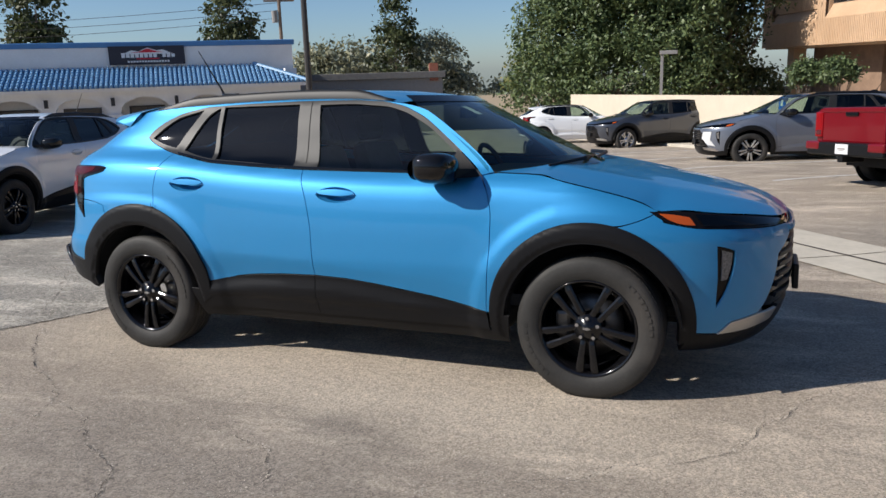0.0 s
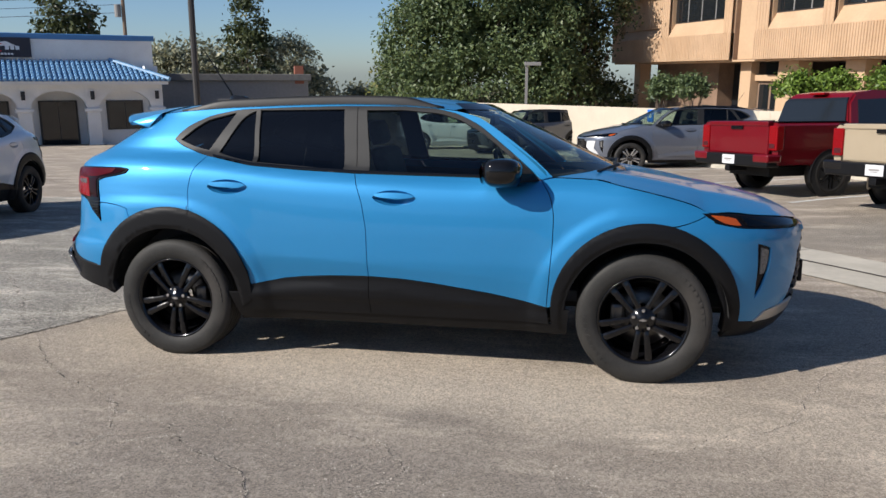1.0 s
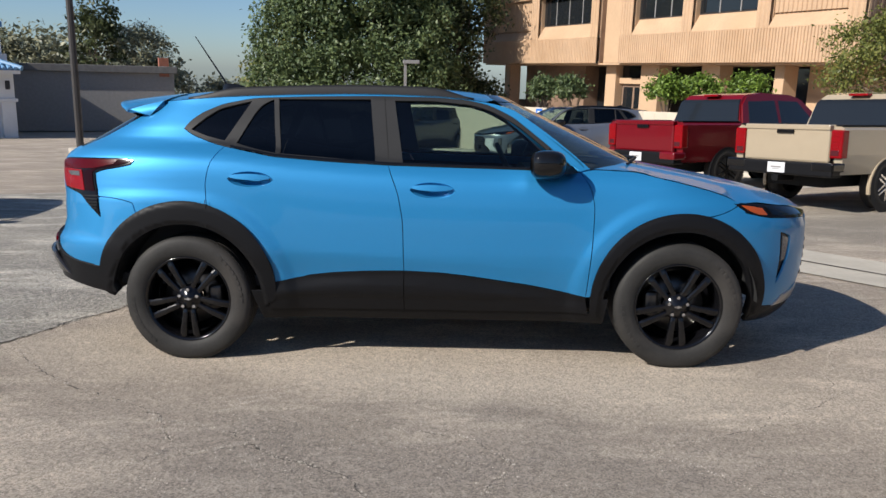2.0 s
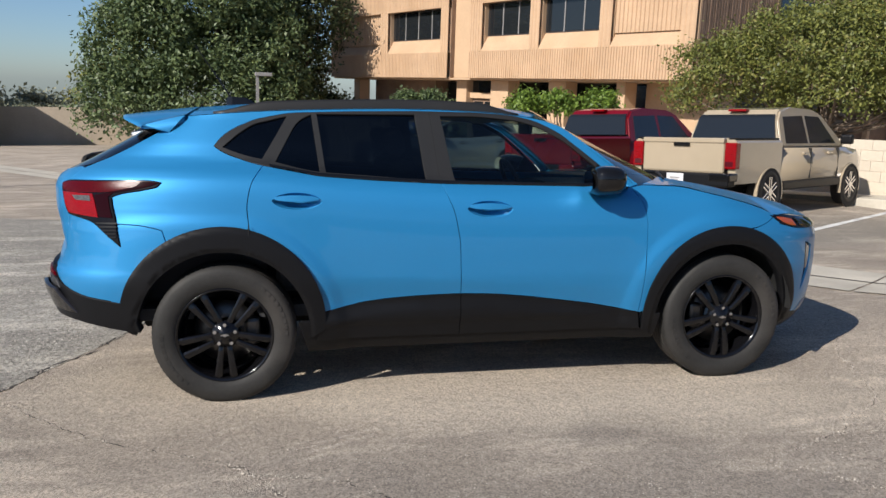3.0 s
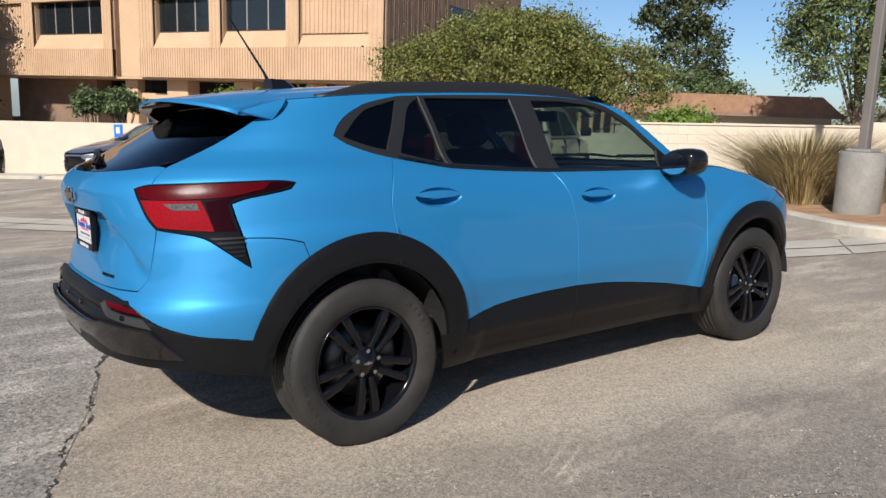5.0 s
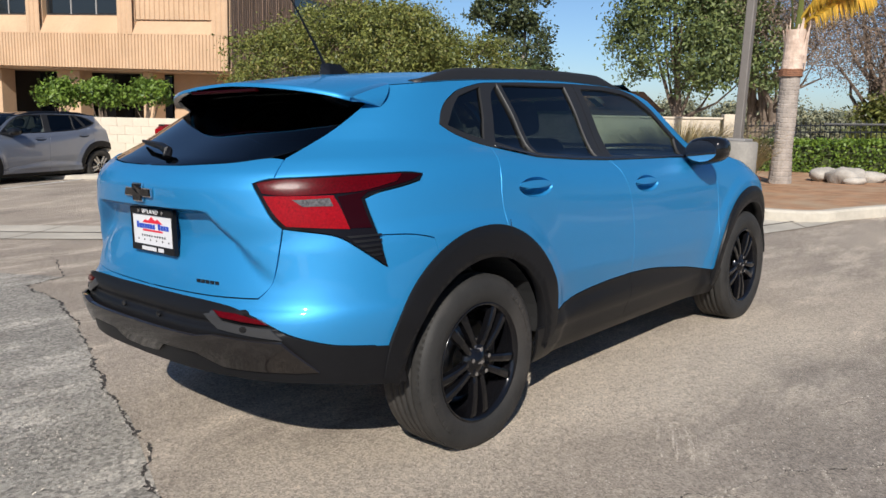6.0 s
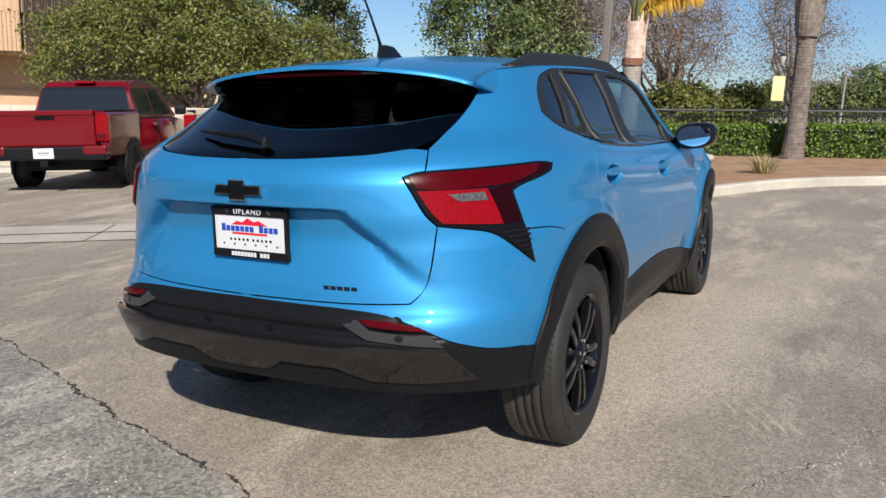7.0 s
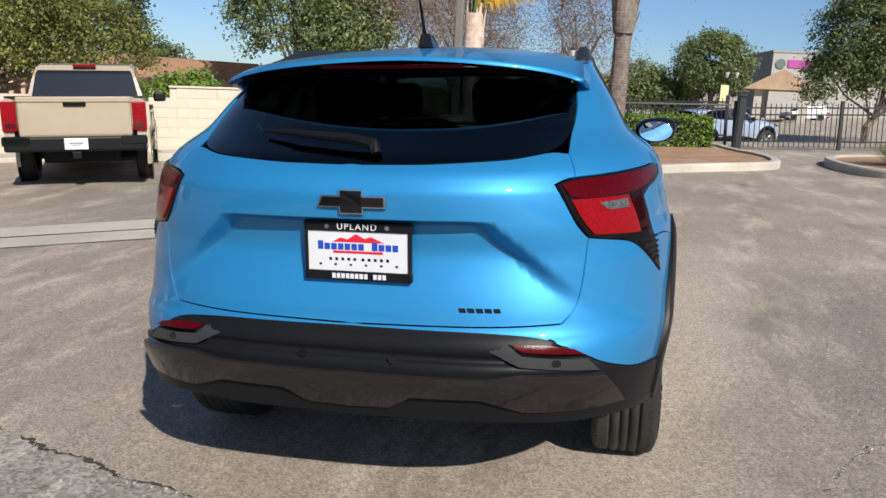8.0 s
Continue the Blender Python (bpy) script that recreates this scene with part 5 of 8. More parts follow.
# roof skin
def roof_pt(u, v):
    s = 2 * v - 1
    x = -1.56
    xe = 0.34
    for _ in range(2):
        ye = -body_point(*roof_edge(-1.56 + (xe + 1.56) * u))[1]
        y = s * ye
        xf = 0.432 - 0.46 * y * y
        x = -1.56 + (xf + 1.56) * u
        ye = -body_point(*roof_edge(min(x, 0.36)))[1]
        y = s * ye
    z = roof_mid(min(x, 0.5)) - 0.055 * abs(s) ** 2.2 - 0.005 * math.exp(-((abs(s) - 0.62) / 0.05) ** 2)
    return (x, y if s < 0 else y + 2 * MID_Y * s, z + 0.0005)


roof = sheet("roof", hero, M_PAINT_BLUE, roof_pt, 46, 30)
sheet("headliner", roof, M_CABIN, lambda u, v: (lambda q: (q[0], MID_Y + (q[1] - MID_Y) * 0.97, q[2] - 0.03))(roof_pt(u, v)), 16, 10)

# windscreen
def screen_pt(u, v):
    z = 1.072 + (1.478 - 1.072) * v
    s = 2 * u - 1
    y = s * glass_edge_y(z)
    return (glass_x(y, z) + 0.004, y if s < 0 else y + 2 * MID_Y * s, z)


screen = sheet("windscreen", hero, M_GLASS_CLEAR, screen_pt, 24, 14, "clear windscreen")
screen.visible_shadow = False
sheet("screen_border", screen, M_BLACK_GLOSS, lambda u, v: (lambda q: (q[0] + 0.003, q[1], q[2] + 0.002))(screen_pt(u, 0.91 + 0.09 * v)), 24, 3)
# papers stuck inside the screen
M_PAPER = mat("pale_green_paper", (0.50, 0.62, 0.50), 0.8, vary=0.05)
sheet("window_sticker", screen, M_PAPER, lambda u, v: (lambda q: (q[0] - 0.02, q[1], q[2] - 0.004))(screen_pt(0.30 + 0.05 * u, 0.74 + 0.12 * v)), 6, 6, "small pale label inside the screen")

# bonnet
EDGE3 = [body_point(*q) for q in FENDER_TOP] + [body_point(*q) for q in ((1.744, 0.912), (1.90, 0.893), (2.085, 0.872), (2.25, 0.848), (2.40, 0.838), (2.53, 0.835))]
hood_y = spline(*[(q[0], -q[1]) for q in EDGE3[:1] + EDGE3[1:]])
hood_e = spline(*[(q[0], q[2]) for q in EDGE3])


def hood_pt(u, v):
    s = 2 * v - 1
    q = u ** 0.85
    x0 = 1.235 - 0.36 * s * s
    x = x0 + (EDGE3[-1][0] - 0.004 - x0) * q
    ye = max(0.02, hood_y(x))
    ze = hood_e(x)
    a = abs(s)
    z = ze + (max(hood_mid(x), ze) - ze) * (1 - a ** 2.6)
    z += 0.010 * math.exp(-((a - 0.62) / 0.10) ** 2) * (1 - u) ** 0.5
    y = s * ye
    return (x, y if s < 0 else y + 2 * MID_Y * s, z + 0.002)


sheet("bonnet", hero, M_PAINT_BLUE, hood_pt, 40, 36)
sheet("cowl", hero, M_BLACK_PLASTIC, lambda u, v: (1.02 + 0.24 * u - 0.40 * (2 * v - 1) ** 2, MID_Y + (2 * v - 1) * 0.70, 1.068 + 0.012 * u), 4, 20)
for y0, y1, nm in ((-0.55, 0.10, "wiper"), (0.10, 0.62, "wiper")):
    w = part(nm, add_tube(bmesh.new(), [(1.20 - 0.36 * y0 * y0, y0, 1.105), (1.205, (y0 + y1) / 2, 1.122), (1.18 - 0.3 * y1 * y1, y1, 1.115)], [0.006, 0.011, 0.013], 6), M_BLACK_PLASTIC, hero)

# window surround and panes
PANES = [
    ("quarter_window", M_GLASS_TINT, [(-1.385, 1.272), (-1.299, 1.340), (-1.20, 1.388), (-1.030, 1.430), (-1.097, 1.312), (-1.155, 1.214), (-1.28, 1.240)]),
    ("rear_door_window", M_GLASS_TINT, [(-1.088, 1.200), (-0.985, 1.395), (-0.95, 1.425), (-0.905, 1.440), (-0.865, 1.150), (-0.97, 1.168)]),
    ("rear_door_window", M_GLASS_TINT, [(-0.878, 1.443), (-0.36, 1.446), (-0.318, 1.106), (-0.574, 1.128), (-0.838, 1.148)]),
    ("front_door_window", M_GLASS_CLEAR, [(-0.222, 1.440), (0.0, 1.440), (0.119, 1.428), (0.205, 1.422), (0.325, 1.386), (0.465, 1.310), (0.632, 1.176), (0.60, 1.090), (0.56, 1.078), (0.1, 1.094), (-0.165, 1.102)]),
]
surround = panel("window_surround", hero, M_TRIM, TRIM_TOP + BELT[1:] + [(-1.25, 1.208), (-1.37, 1.243)], holes=[q for _, _, q in PANES], off=0.003, gap=0.001, label="satin black window surround")
for nm, m, q in PANES:
    pn = panel(nm, surround, m, q, off=-0.008, gap=-0.004, rim=0.003)
    if m is M_GLASS_CLEAR:
        for o in pn:
            o.visible_shadow = False
panel("pillar_divider", surround, M_TRIM, [(-0.905, 1.447), (-0.878, 1.447), (-0.838, 1.144), (-0.865, 1.144)], off=0.006, gap=0.0, round_steps=0)
panel("pillar_seam", surround, M_DARK_VOID, [(-0.284, 1.458), (-0.279, 1.458), (-0.241, 1.094), (-0.246, 1.094)], off=0.004, gap=0.0, rim=0.0, round_steps=0)
panel("belt_strip", surround, M_BLACK_GLOSS, [(0.60, 1.082), (0.1, 1.094), (-0.243, 1.103), (-0.572, 1.121), (-0.872, 1.143), (-1.12, 1.187), (-1.115, 1.178), (-0.872, 1.132), (-0.572, 1.110), (-0.243, 1.093), (0.1, 1.085), (0.60, 1.073)], off=0.007, gap=0.0, round_steps=0)

# cladding: arches, door plates, sills
def arch_band(cx, r_top, r_end, a0, a1, ri):
    return arch(cx, r_top, r_end, a0, a1, 26) + arch(cx, ri, ri - 0.004, a1 + 6, a0 - 6, 30)


def trim_off(cx, r_out):
    """Rounded section of the arch cladding: it rises from its outer edge and rolls in at its lip."""
    def f(p, z):
        d = math.hypot(body_point(p, z)[0] - cx, z - 0.345)
        return 0.018 - 0.007 * smooth01((d - r_out + 0.035) / 0.035) - 0.011 * smooth01((0.447 - d) / 0.025)
    return f


panel("rear_arch_trim", hero, M_BLACK_PLASTIC, arch_band(-1.35, 0.552, 0.487, 2, 173, 0.425), off=trim_off(-1.35, 0.552), rim=0.045, gap=0.001, step=0.018, label="black wheel-arch cladding")
panel("front_arch_trim", hero, M_BLACK_PLASTIC, arch_band(1.35, 0.520, 0.480, -4, 186, 0.418), off=trim_off(1.35, 0.520), rim=0.045, gap=0.001, step=0.018, label="black wheel-arch cladding")
clad_z = spline(*CLAD_TOP)
for nm, top, x0, x1 in (("rear_door_cladding", CLAD_TOP[:5], -0.90, -0.150), ("front_door_cladding", CLAD_TOP[4:], -0.150, 0.86)):
    panel(nm, doors[0] if x0 < -0.5 else doors[1], M_BLACK_PLASTIC, top + [(x1, 0.30), (x0, 0.30)], off=lambda p, z: 0.004 + 0.022 * smooth01((clad_z(p) - z) / 0.09) - 0.012 * smooth01((0.405 - z) / 0.05), gap=0.002, step=0.02, label="black door cladding")
panel("sill", hero, M_BLACK_PLASTIC, [(-0.99, 0.405), (-0.90, 0.405), (-0.895, 0.298), (0.87, 0.298), (0.885, 0.385), (0.965, 0.385), (0.95, 0.235), (-0.94, 0.235)], off=0.006, gap=0.001)

panel("arch_seam", hero, M_DARK_VOID, [(-1.2195, 0.900), (-1.2155, 0.900), (-1.2155, 0.755), (-1.2195, 0.755)], off=0.0175, gap=0.0, rim=0.0, round_steps=0)

# rear bumper
bump = BUMPER_TOP + [(-1.735, 0.515), (-1.715, 0.44), (-1.705, 0.372), (-1.78, 0.380), (-1.88, 0.402), (-1.967, 0.418), (-2.2, 0.434), (MID_P, 0.430)]


def bump_off(p, z):
    k = smooth01((-1.9 - p) / 0.15)
    return 0.010 + k * (0.010 * smooth01((z - 0.646) / 0.010) * smooth01((-2.06 - p) / 0.10) - 0.014 * smooth01((0.640 - z) / 0.03) * smooth01((z - 0.590) / 0.02))


bumper = panel("rear_bumper", hero, M_BLACK_PLASTIC, bump, pair=False, mid=MID_P, off=bump_off, rim=0.05, gap=0.001, step=0.022)
panel("bumper_insert", bumper, mat("piano_black_insert", (0.012, 0.010, 0.009), 0.04, vary=0.0, spec=0.55), [(MID_P, 0.568), (-2.27, 0.572), (-2.21, 0.586), (-2.03, 0.572), (-1.945, 0.458), (-2.195, 0.470), (-2.279, 0.510), (-2.426, 0.507), (-2.479, 0.466), (MID_P, 0.462)], pair=False, mid=MID_P, off=lambda p, z: 0.017 + 0.026 * smooth01((z - 0.44) / 0.15), rim=0.02, round_steps=0, step=0.022, label="gloss black bumper insert")
panel("reflector", bumper, M_RED_DARK, [(-2.225, 0.653), (-2.151, 0.651), (-2.09, 0.641), (-2.066, 0.624), (-2.14, 0.631), (-2.199, 0.638)], off=0.020, rim=0.012, gap=0.001, step=0.015, round_steps=0, label="red rear reflector")
panel("reflector_surround", bumper, mat("satin_grey_trim", (0.03, 0.03, 0.031), 0.3, vary=0.05, spec=0.4), [(-2.293, 0.657), (-2.225, 0.652), (-2.199, 0.628), (-2.14, 0.619), (-2.061, 0.611), (-2.030, 0.574), (-2.205, 0.598)], off=lambda p, z: 0.004 + 0.012 * smooth01((p + 2.30) / 0.10), rim=0.012, gap=0.001, step=0.015, round_steps=0)
panel("parking_sensor", bumper, M_BLACK_GLOSS, ellipse(-2.13, 0.606, 0.010, 0.010, 12), off=0.018, rim=0.006, gap=0.0, step=0.01, round_steps=0)
panel("parking_sensor", bumper, M_BLACK_GLOSS, ellipse(-2.47, 0.603, 0.010, 0.010, 12), off=0.012, rim=0.006, gap=0.0, step=0.01, round_steps=0)
part("underbody", box(-1.95, -0.58, 0.36, 2.05, 0.68, 0.46, 0.04), M_DARK_VOID, hero)
# slab added under the floor to keep sunlight out of the car's shadow
part("floor_tray", box(-0.93, -0.70, 0.27, 0.93, 0.80, 0.40, 0.03), M_DARK_VOID, hero)

# tail lamps
lamps = panel("tail_lamp", hero, M_LAMP_BLACK, LAMP, off=0.006, rim=0.03, gap=0.002, step=0.02, label="smoked red wrap-round tail lamp")
panel("red_lens", lamps, M_RED_DARK, [(-2.105, 1.086), (-2.08, 1.096), (-1.85, 1.103), (-1.70, 1.106), (-1.72, 1.080), (-1.83, 1.052), (-2.05, 1.044), (-2.088, 1.055)], off=0.011, rim=0.006, gap=0.001, step=0.02)
panel("red_lens", lamps, M_RED_LENS, [(-2.086, 1.047), (-1.905, 1.045), (-1.88, 0.992), (-1.862, 0.93), (-2.025, 0.946), (-2.052, 0.972)], off=0.011, rim=0.006, gap=0.001, step=0.02)
panel("reversing_lens", lamps, mat("grey_reversing_lens", (0.075, 0.070, 0.068), 0.1, vary=0.7, scale=120, spec=0.4), [(-2.012, 1.033), (-1.915, 1.036), (-1.905, 1.008), (-1.985, 1.009)], off=0.0135, rim=0.006, gap=0.001, step=0.02)
panel("smoked_lens", lamps, M_SMOKE, [(-1.70, 1.106), (-1.662, 1.107), (-1.628, 1.100), (-1.645, 1.086), (-1.715, 1.070), (-1.812, 1.050), (-1.83, 1.03), (-1.815, 0.975), (-1.80, 0.93), (-1.862, 0.932), (-1.88, 0.99), (-1.895, 1.04), (-1.83, 1.052), (-1.72, 1.078)], off=0.0095, rim=0.004, gap=0.001, step=0.02)
for k in range(5):
    z = 0.835 + 0.016 * k
    panel("lamp_rib", lamps, M_BLACK_PLASTIC, [(-1.80 - 0.016 * k, z), (-1.775, z + 0.003), (-1.775, z + 0.010), (-1.81 - 0.016 * k, z + 0.008)], off=0.011, rim=0.005, gap=0.0, round_steps=0)

# spoiler
def spoil(u, v, top):
    s = 2 * v - 1
    a = abs(s)
    y = s * (0.545 + 0.012 * u)
    xb, xt = -1.50 - 0.04 * a ** 3, -1.91 + 0.16 * a ** 3.2
    x = xb + (xt - xb) * u
    z = roof_mid(x) - 0.055 * a ** 2.2 + 0.003 - 0.01 * u * u * a - 0.022 * u * a ** 8
    if not top:
        z -= 0.012 + 0.055 * (1 - u) ** 0.8
    return (x, y if s < 0 else y + 2 * MID_Y * s, z)


def spoiler():
    nu, nv = 14, 30
    verts, faces = [], []
    for top in (True, False):
        verts += [spoil(i / nu, j / nv, top) for j in range(nv + 1) for i in range(nu + 1)]
    k = (nu + 1) * (nv + 1)
    for j in range(nv):
        for i in range(nu):
            q = (j * (nu + 1) + i, j * (nu + 1) + i + 1, (j + 1) * (nu + 1) + i + 1, (j + 1) * (nu + 1) + i)
            faces.append(q)
        a, b = j * (nu + 1) + nu, (j + 1) * (nu + 1) + nu
        faces.append((a, a + k, b + k, b))
    for i in range(nu):
        for j in (0, nv):
            a = j * (nu + 1) + i
            faces.append((a, a + 1, a + 1 + k, a + k))
    sp = part("spoiler", mesh_of("spoiler", verts, faces, M_PAINT_BLUE, True), None, tailgate)
    faces2 = [(k + j * (nu + 1) + i, k + j * (nu + 1) + i + 1, k + (j + 1) * (nu + 1) + i + 1, k + (j + 1) * (nu + 1) + i) for j in range(nv) for i in range(nu)]
    part("spoiler_underside", mesh_of("spoiler_underside", verts, faces2, M_BLACK_GLOSS, True), None, sp)
    part("brake_lamp", box(-1.905, -0.20, 1.405, -1.885, 0.25, 1.418, 0.003), M_SMOKE, sp, "dark red high brake lamp")
    for s in (-1, 1):
        yy = lambda y: y if s < 0 else 2 * MID_Y - y
        # side of the spoiler: a small rounded triangle from its end down to the pillar
        root = Vector((-1.615, -0.572, 1.343))
        cv, cf = [], []
        for i in range(9):
            e = Vector(spoil(i / 8, 0.0, True))
            for j in range(6):
                q = e.lerp(root, j / 5)
                q.y -= 0.012 * math.sin(math.pi * j / 5) * (1 - 0.5 * i / 8)
                cv.append((q.x, yy(q.y), q.z))
        cf = [(i * 6 + j, i * 6 + j + 1, i * 6 + j + 7, i * 6 + j + 6) for i in range(8) for j in range(5)]
        n0 = len(cv)
        cv += [(x, y + (0.03 if s < 0 else -0.03), z) for x, y, z in cv]
        cf += [(n0 + a, n0 + d, n0 + c, n0 + b) for a, b, c, d in cf]
        cf += [(48 + j, 49 + j, n0 + 49 + j, n0 + 48 + j) for j in range(5)]
        part("spoiler_cheek", mesh_of("spoiler_cheek", cv, cf, M_PAINT_BLUE, True), None, sp)
        for nm, m, pts, d in (("spoiler_fin", M_BLACK_GLOSS, [(-1.60, -0.505, 1.40), (-1.79, -0.470, 1.385), (-1.77, -0.475, 1.365), (-1.66, -0.515, 1.318)], 0.03),):
            bm = bmesh.new()
            a = [bm.verts.new((x, yy(y), z)) for x, y, z in pts]
            b = [bm.verts.new((x, yy(y + d), z)) for x, y, z in pts]
            bm.faces.new(a)
            bm.faces.new(b)
            for i in range(len(pts)):
                bm.faces.new((a[i], a[(i + 1) % len(pts)], b[(i + 1) % len(pts)], b[i]))
            part(nm, bm, m, sp)

spoiler()
# rear wiper, emblem, lettering bars, plate
part("rear_wiper", add_tube(bmesh.new(), [(-2.175, MID_Y - 0.06, 1.166), (-2.165, MID_Y - 0.05, 1.19), (-2.15, MID_Y + 0.02, 1.205), (-2.115, MID_Y + 0.20, 1.217), (-2.07, MID_Y + 0.32, 1.222)], [0.016, 0.018, 0.015, 0.010, 0.005], 8), M_BLACK_PLASTIC, tailgate, "black rear wiper at rest")


def cross(sx, sz, cx, cz, arm):
    return [(-sx, -cz), (-cx, -cz), (-cx, -sz), (cx, -sz), (cx, -cz), (sx, -cz), (sx - arm, cz), (cx, cz), (cx, sz), (-cx, sz), (-cx, cz), (-sx - arm * 0, cz)]


def rear_slab(name, parent, material, poly, z0, depth, off, y0=0.0):
    """A flat shape (across, up) laid on the tailgate at height z0."""
    bm = bmesh.new()
    f, b = [], []
    for q, h in poly:
        y = MID_Y + y0 + q
        pr = X_REAR - K_WRAP * math.pi / 2 - (y) / (rear_x(z0) + X_REAR) * K_WRAP
        px = body_point(pr, z0 + h)
        f.append(bm.verts.new((px[0] - off - depth, y, z0 + h)))
        b.append(bm.verts.new((px[0] - off, y, z0 + h)))
    bm.faces.new(f)
    bm.faces.new(list(reversed(b)))
    n = len(poly)
    for i in range(n):
        bm.faces.new((f[i], f[(i + 1) % n], b[(i + 1) % n], b[i]))
    return part(name, bm, material, parent)


MID_Y -= 0.018
em = rear_slab("emblem_rim", tailgate, M_CHROME, cross(0.098, 0.034, 0.034, 0.016, 0.012), 1.043, 0.008, 0.004)
rear_slab("emblem", em, M_BLACK_GLOSS, cross(0.092, 0.030, 0.030, 0.0125, 0.012), 1.043, 0.004, 0.012)
for k in range(5):
    rear_slab("letter_bar", tailgate, M_BLACK_GLOSS, [(-0.011, -0.0055), (0.007, -0.0055), (0.011, 0.0055), (-0.007, 0.0055)], 0.742, 0.003, 0.001, -0.30 - 0.024 * k)
for k in range(4):
    rear_slab("letter_bar", tailgate, M_CHROME, [(-0.009, -0.006), (0.009, -0.006), (0.009, 0.006), (-0.009, 0.006)], 0.742, 0.003, 0.001, 0.47 + 0.023 * k)
PX = -2.222
plate = part("plate", box(PX - 0.008, MID_Y - 0.150, 0.82, PX, MID_Y + 0.150, 0.972, 0.003), M_WHITE_PLATE, tailgate, "white dealer plate in a black frame")
bm = bmesh.new()
for y0, z0, y1, z1 in ((-0.158, 0.812, 0.158, 0.838), (-0.158, 0.952, 0.158, 0.979), (-0.156, 0.812, -0.147, 0.979), (0.147, 0.812, 0.156, 0.979)):
    add_box(bm, PX - 0.014, MID_Y + y0, z0, PX + 0.006, MID_Y + y1, z1, 0.003)
part("plate_frame", bm, M_BLACK_PLASTIC, plate)
M_INK_RED = mat("red_print", (0.55, 0.01, 0.03), 0.4, vary=0.0)
M_INK_BLUE = mat("blue_print", (0.01, 0.05, 0.35), 0.4, vary=0.0)


def plate_shape(name, material, poly, lift):
    bm = bmesh.new()
    f = [bm.verts.new((PX - 0.008 - lift, MID_Y - q, z)) for q, z in poly]
    b = [bm.verts.new((PX - 0.006, MID_Y - q, z)) for q, z in poly]
    bm.faces.new(f)
    for i in range(len(poly)):
        bm.faces.new((f[i], f[(i + 1) % len(poly)], b[(i + 1) % len(poly)], b[i]))
    part(name, bm, material, plate)


plate_shape("red_ridge", M_INK_RED, [(-0.075, 0.921), (-0.05, 0.934), (-0.03, 0.929), (-0.005, 0.945), (0.02, 0.932), (0.04, 0.938), (0.078, 0.921)], 0.001)
for k in range(12):
    if k != 7:
        plate_shape("blue_bar", M_INK_BLUE, [(-0.118 + 0.020 * k, 0.899), (-0.102 + 0.020 * k, 0.899), (-0.102 + 0.020 * k, 0.917 + 0.006 * (k in (0, 8))), (-0.118 + 0.020 * k, 0.917 + 0.006 * (k in (0, 8)))], 0.0015)
plate_shape("red_bar", M_INK_RED, [(-0.075, 0.889), (0.075, 0.889), (0.072, 0.896), (-0.072, 0.896)], 0.001)
for k in range(10):
    plate_shape("check", M_BLACK_PLASTIC, [(-0.085 + 0.018 * k + (0.006 if k > 4 else 0), 0.868), (-0.077 + 0.018 * k + (0.006 if k > 4 else 0), 0.868), (-0.077 + 0.018 * k + (0.006 if k > 4 else 0), 0.876), (-0.085 + 0.018 * k + (0.006 if k > 4 else 0), 0.876)], 0.001)
for k in range(6):
    plate_shape("small_bar", M_BLACK_PLASTIC, [(-0.115 + 0.045 * k, 0.853), (-0.108 + 0.045 * k, 0.853), (-0.108 + 0.045 * k, 0.859), (-0.115 + 0.045 * k, 0.859)], 0.001)


def words(name, text, size, m, material, parent, extrude=0.001, spread=1.0):
    """Raised lettering in the built-in font, turned into a mesh; the text lies in its own x-y plane."""
    cu = bpy.data.curves.new(name, "FONT")
    cu.body, cu.size, cu.extrude, cu.align_x, cu.align_y, cu.space_character = text, size, extrude, "CENTER", "CENTER", spread
    cu.resolution_u = 3
    tmp = new(name + "_text", cu)
    me = bpy.data.meshes.new_from_object(tmp.evaluated_get(bpy.context.evaluated_depsgraph_get()))
    bpy.data.objects.remove(tmp)
    me.materials.clear()
    me.materials.append(material)
    return part(name, me, None, parent, at=m)


words("town_lettering", "UPLAND", 0.026, pose(PX - 0.0155, MID_Y, 0.9655, 90, 0, -90), M_WHITE_PLATE, plate, spread=1.25)
for k in range(12):
    if k != 8:
        bm = bmesh.new()
        add_box(bm, PX - 0.016, MID_Y + 0.075 - 0.0135 * k - 0.010, 0.818, PX - 0.013, MID_Y + 0.075 - 0.0135 * k, 0.832)
        part("frame_bar", bm, M_WHITE_PLATE, plate)
for s in (-1, 1):
    part("plate_screw", add_tube(bmesh.new(), [(PX - 0.016, MID_Y + s * 0.088, 0.9655), (PX - 0.010, MID_Y + s * 0.088, 0.9655)], 0.007, 8), M_CHROME, plate)

MID_Y += 0.018
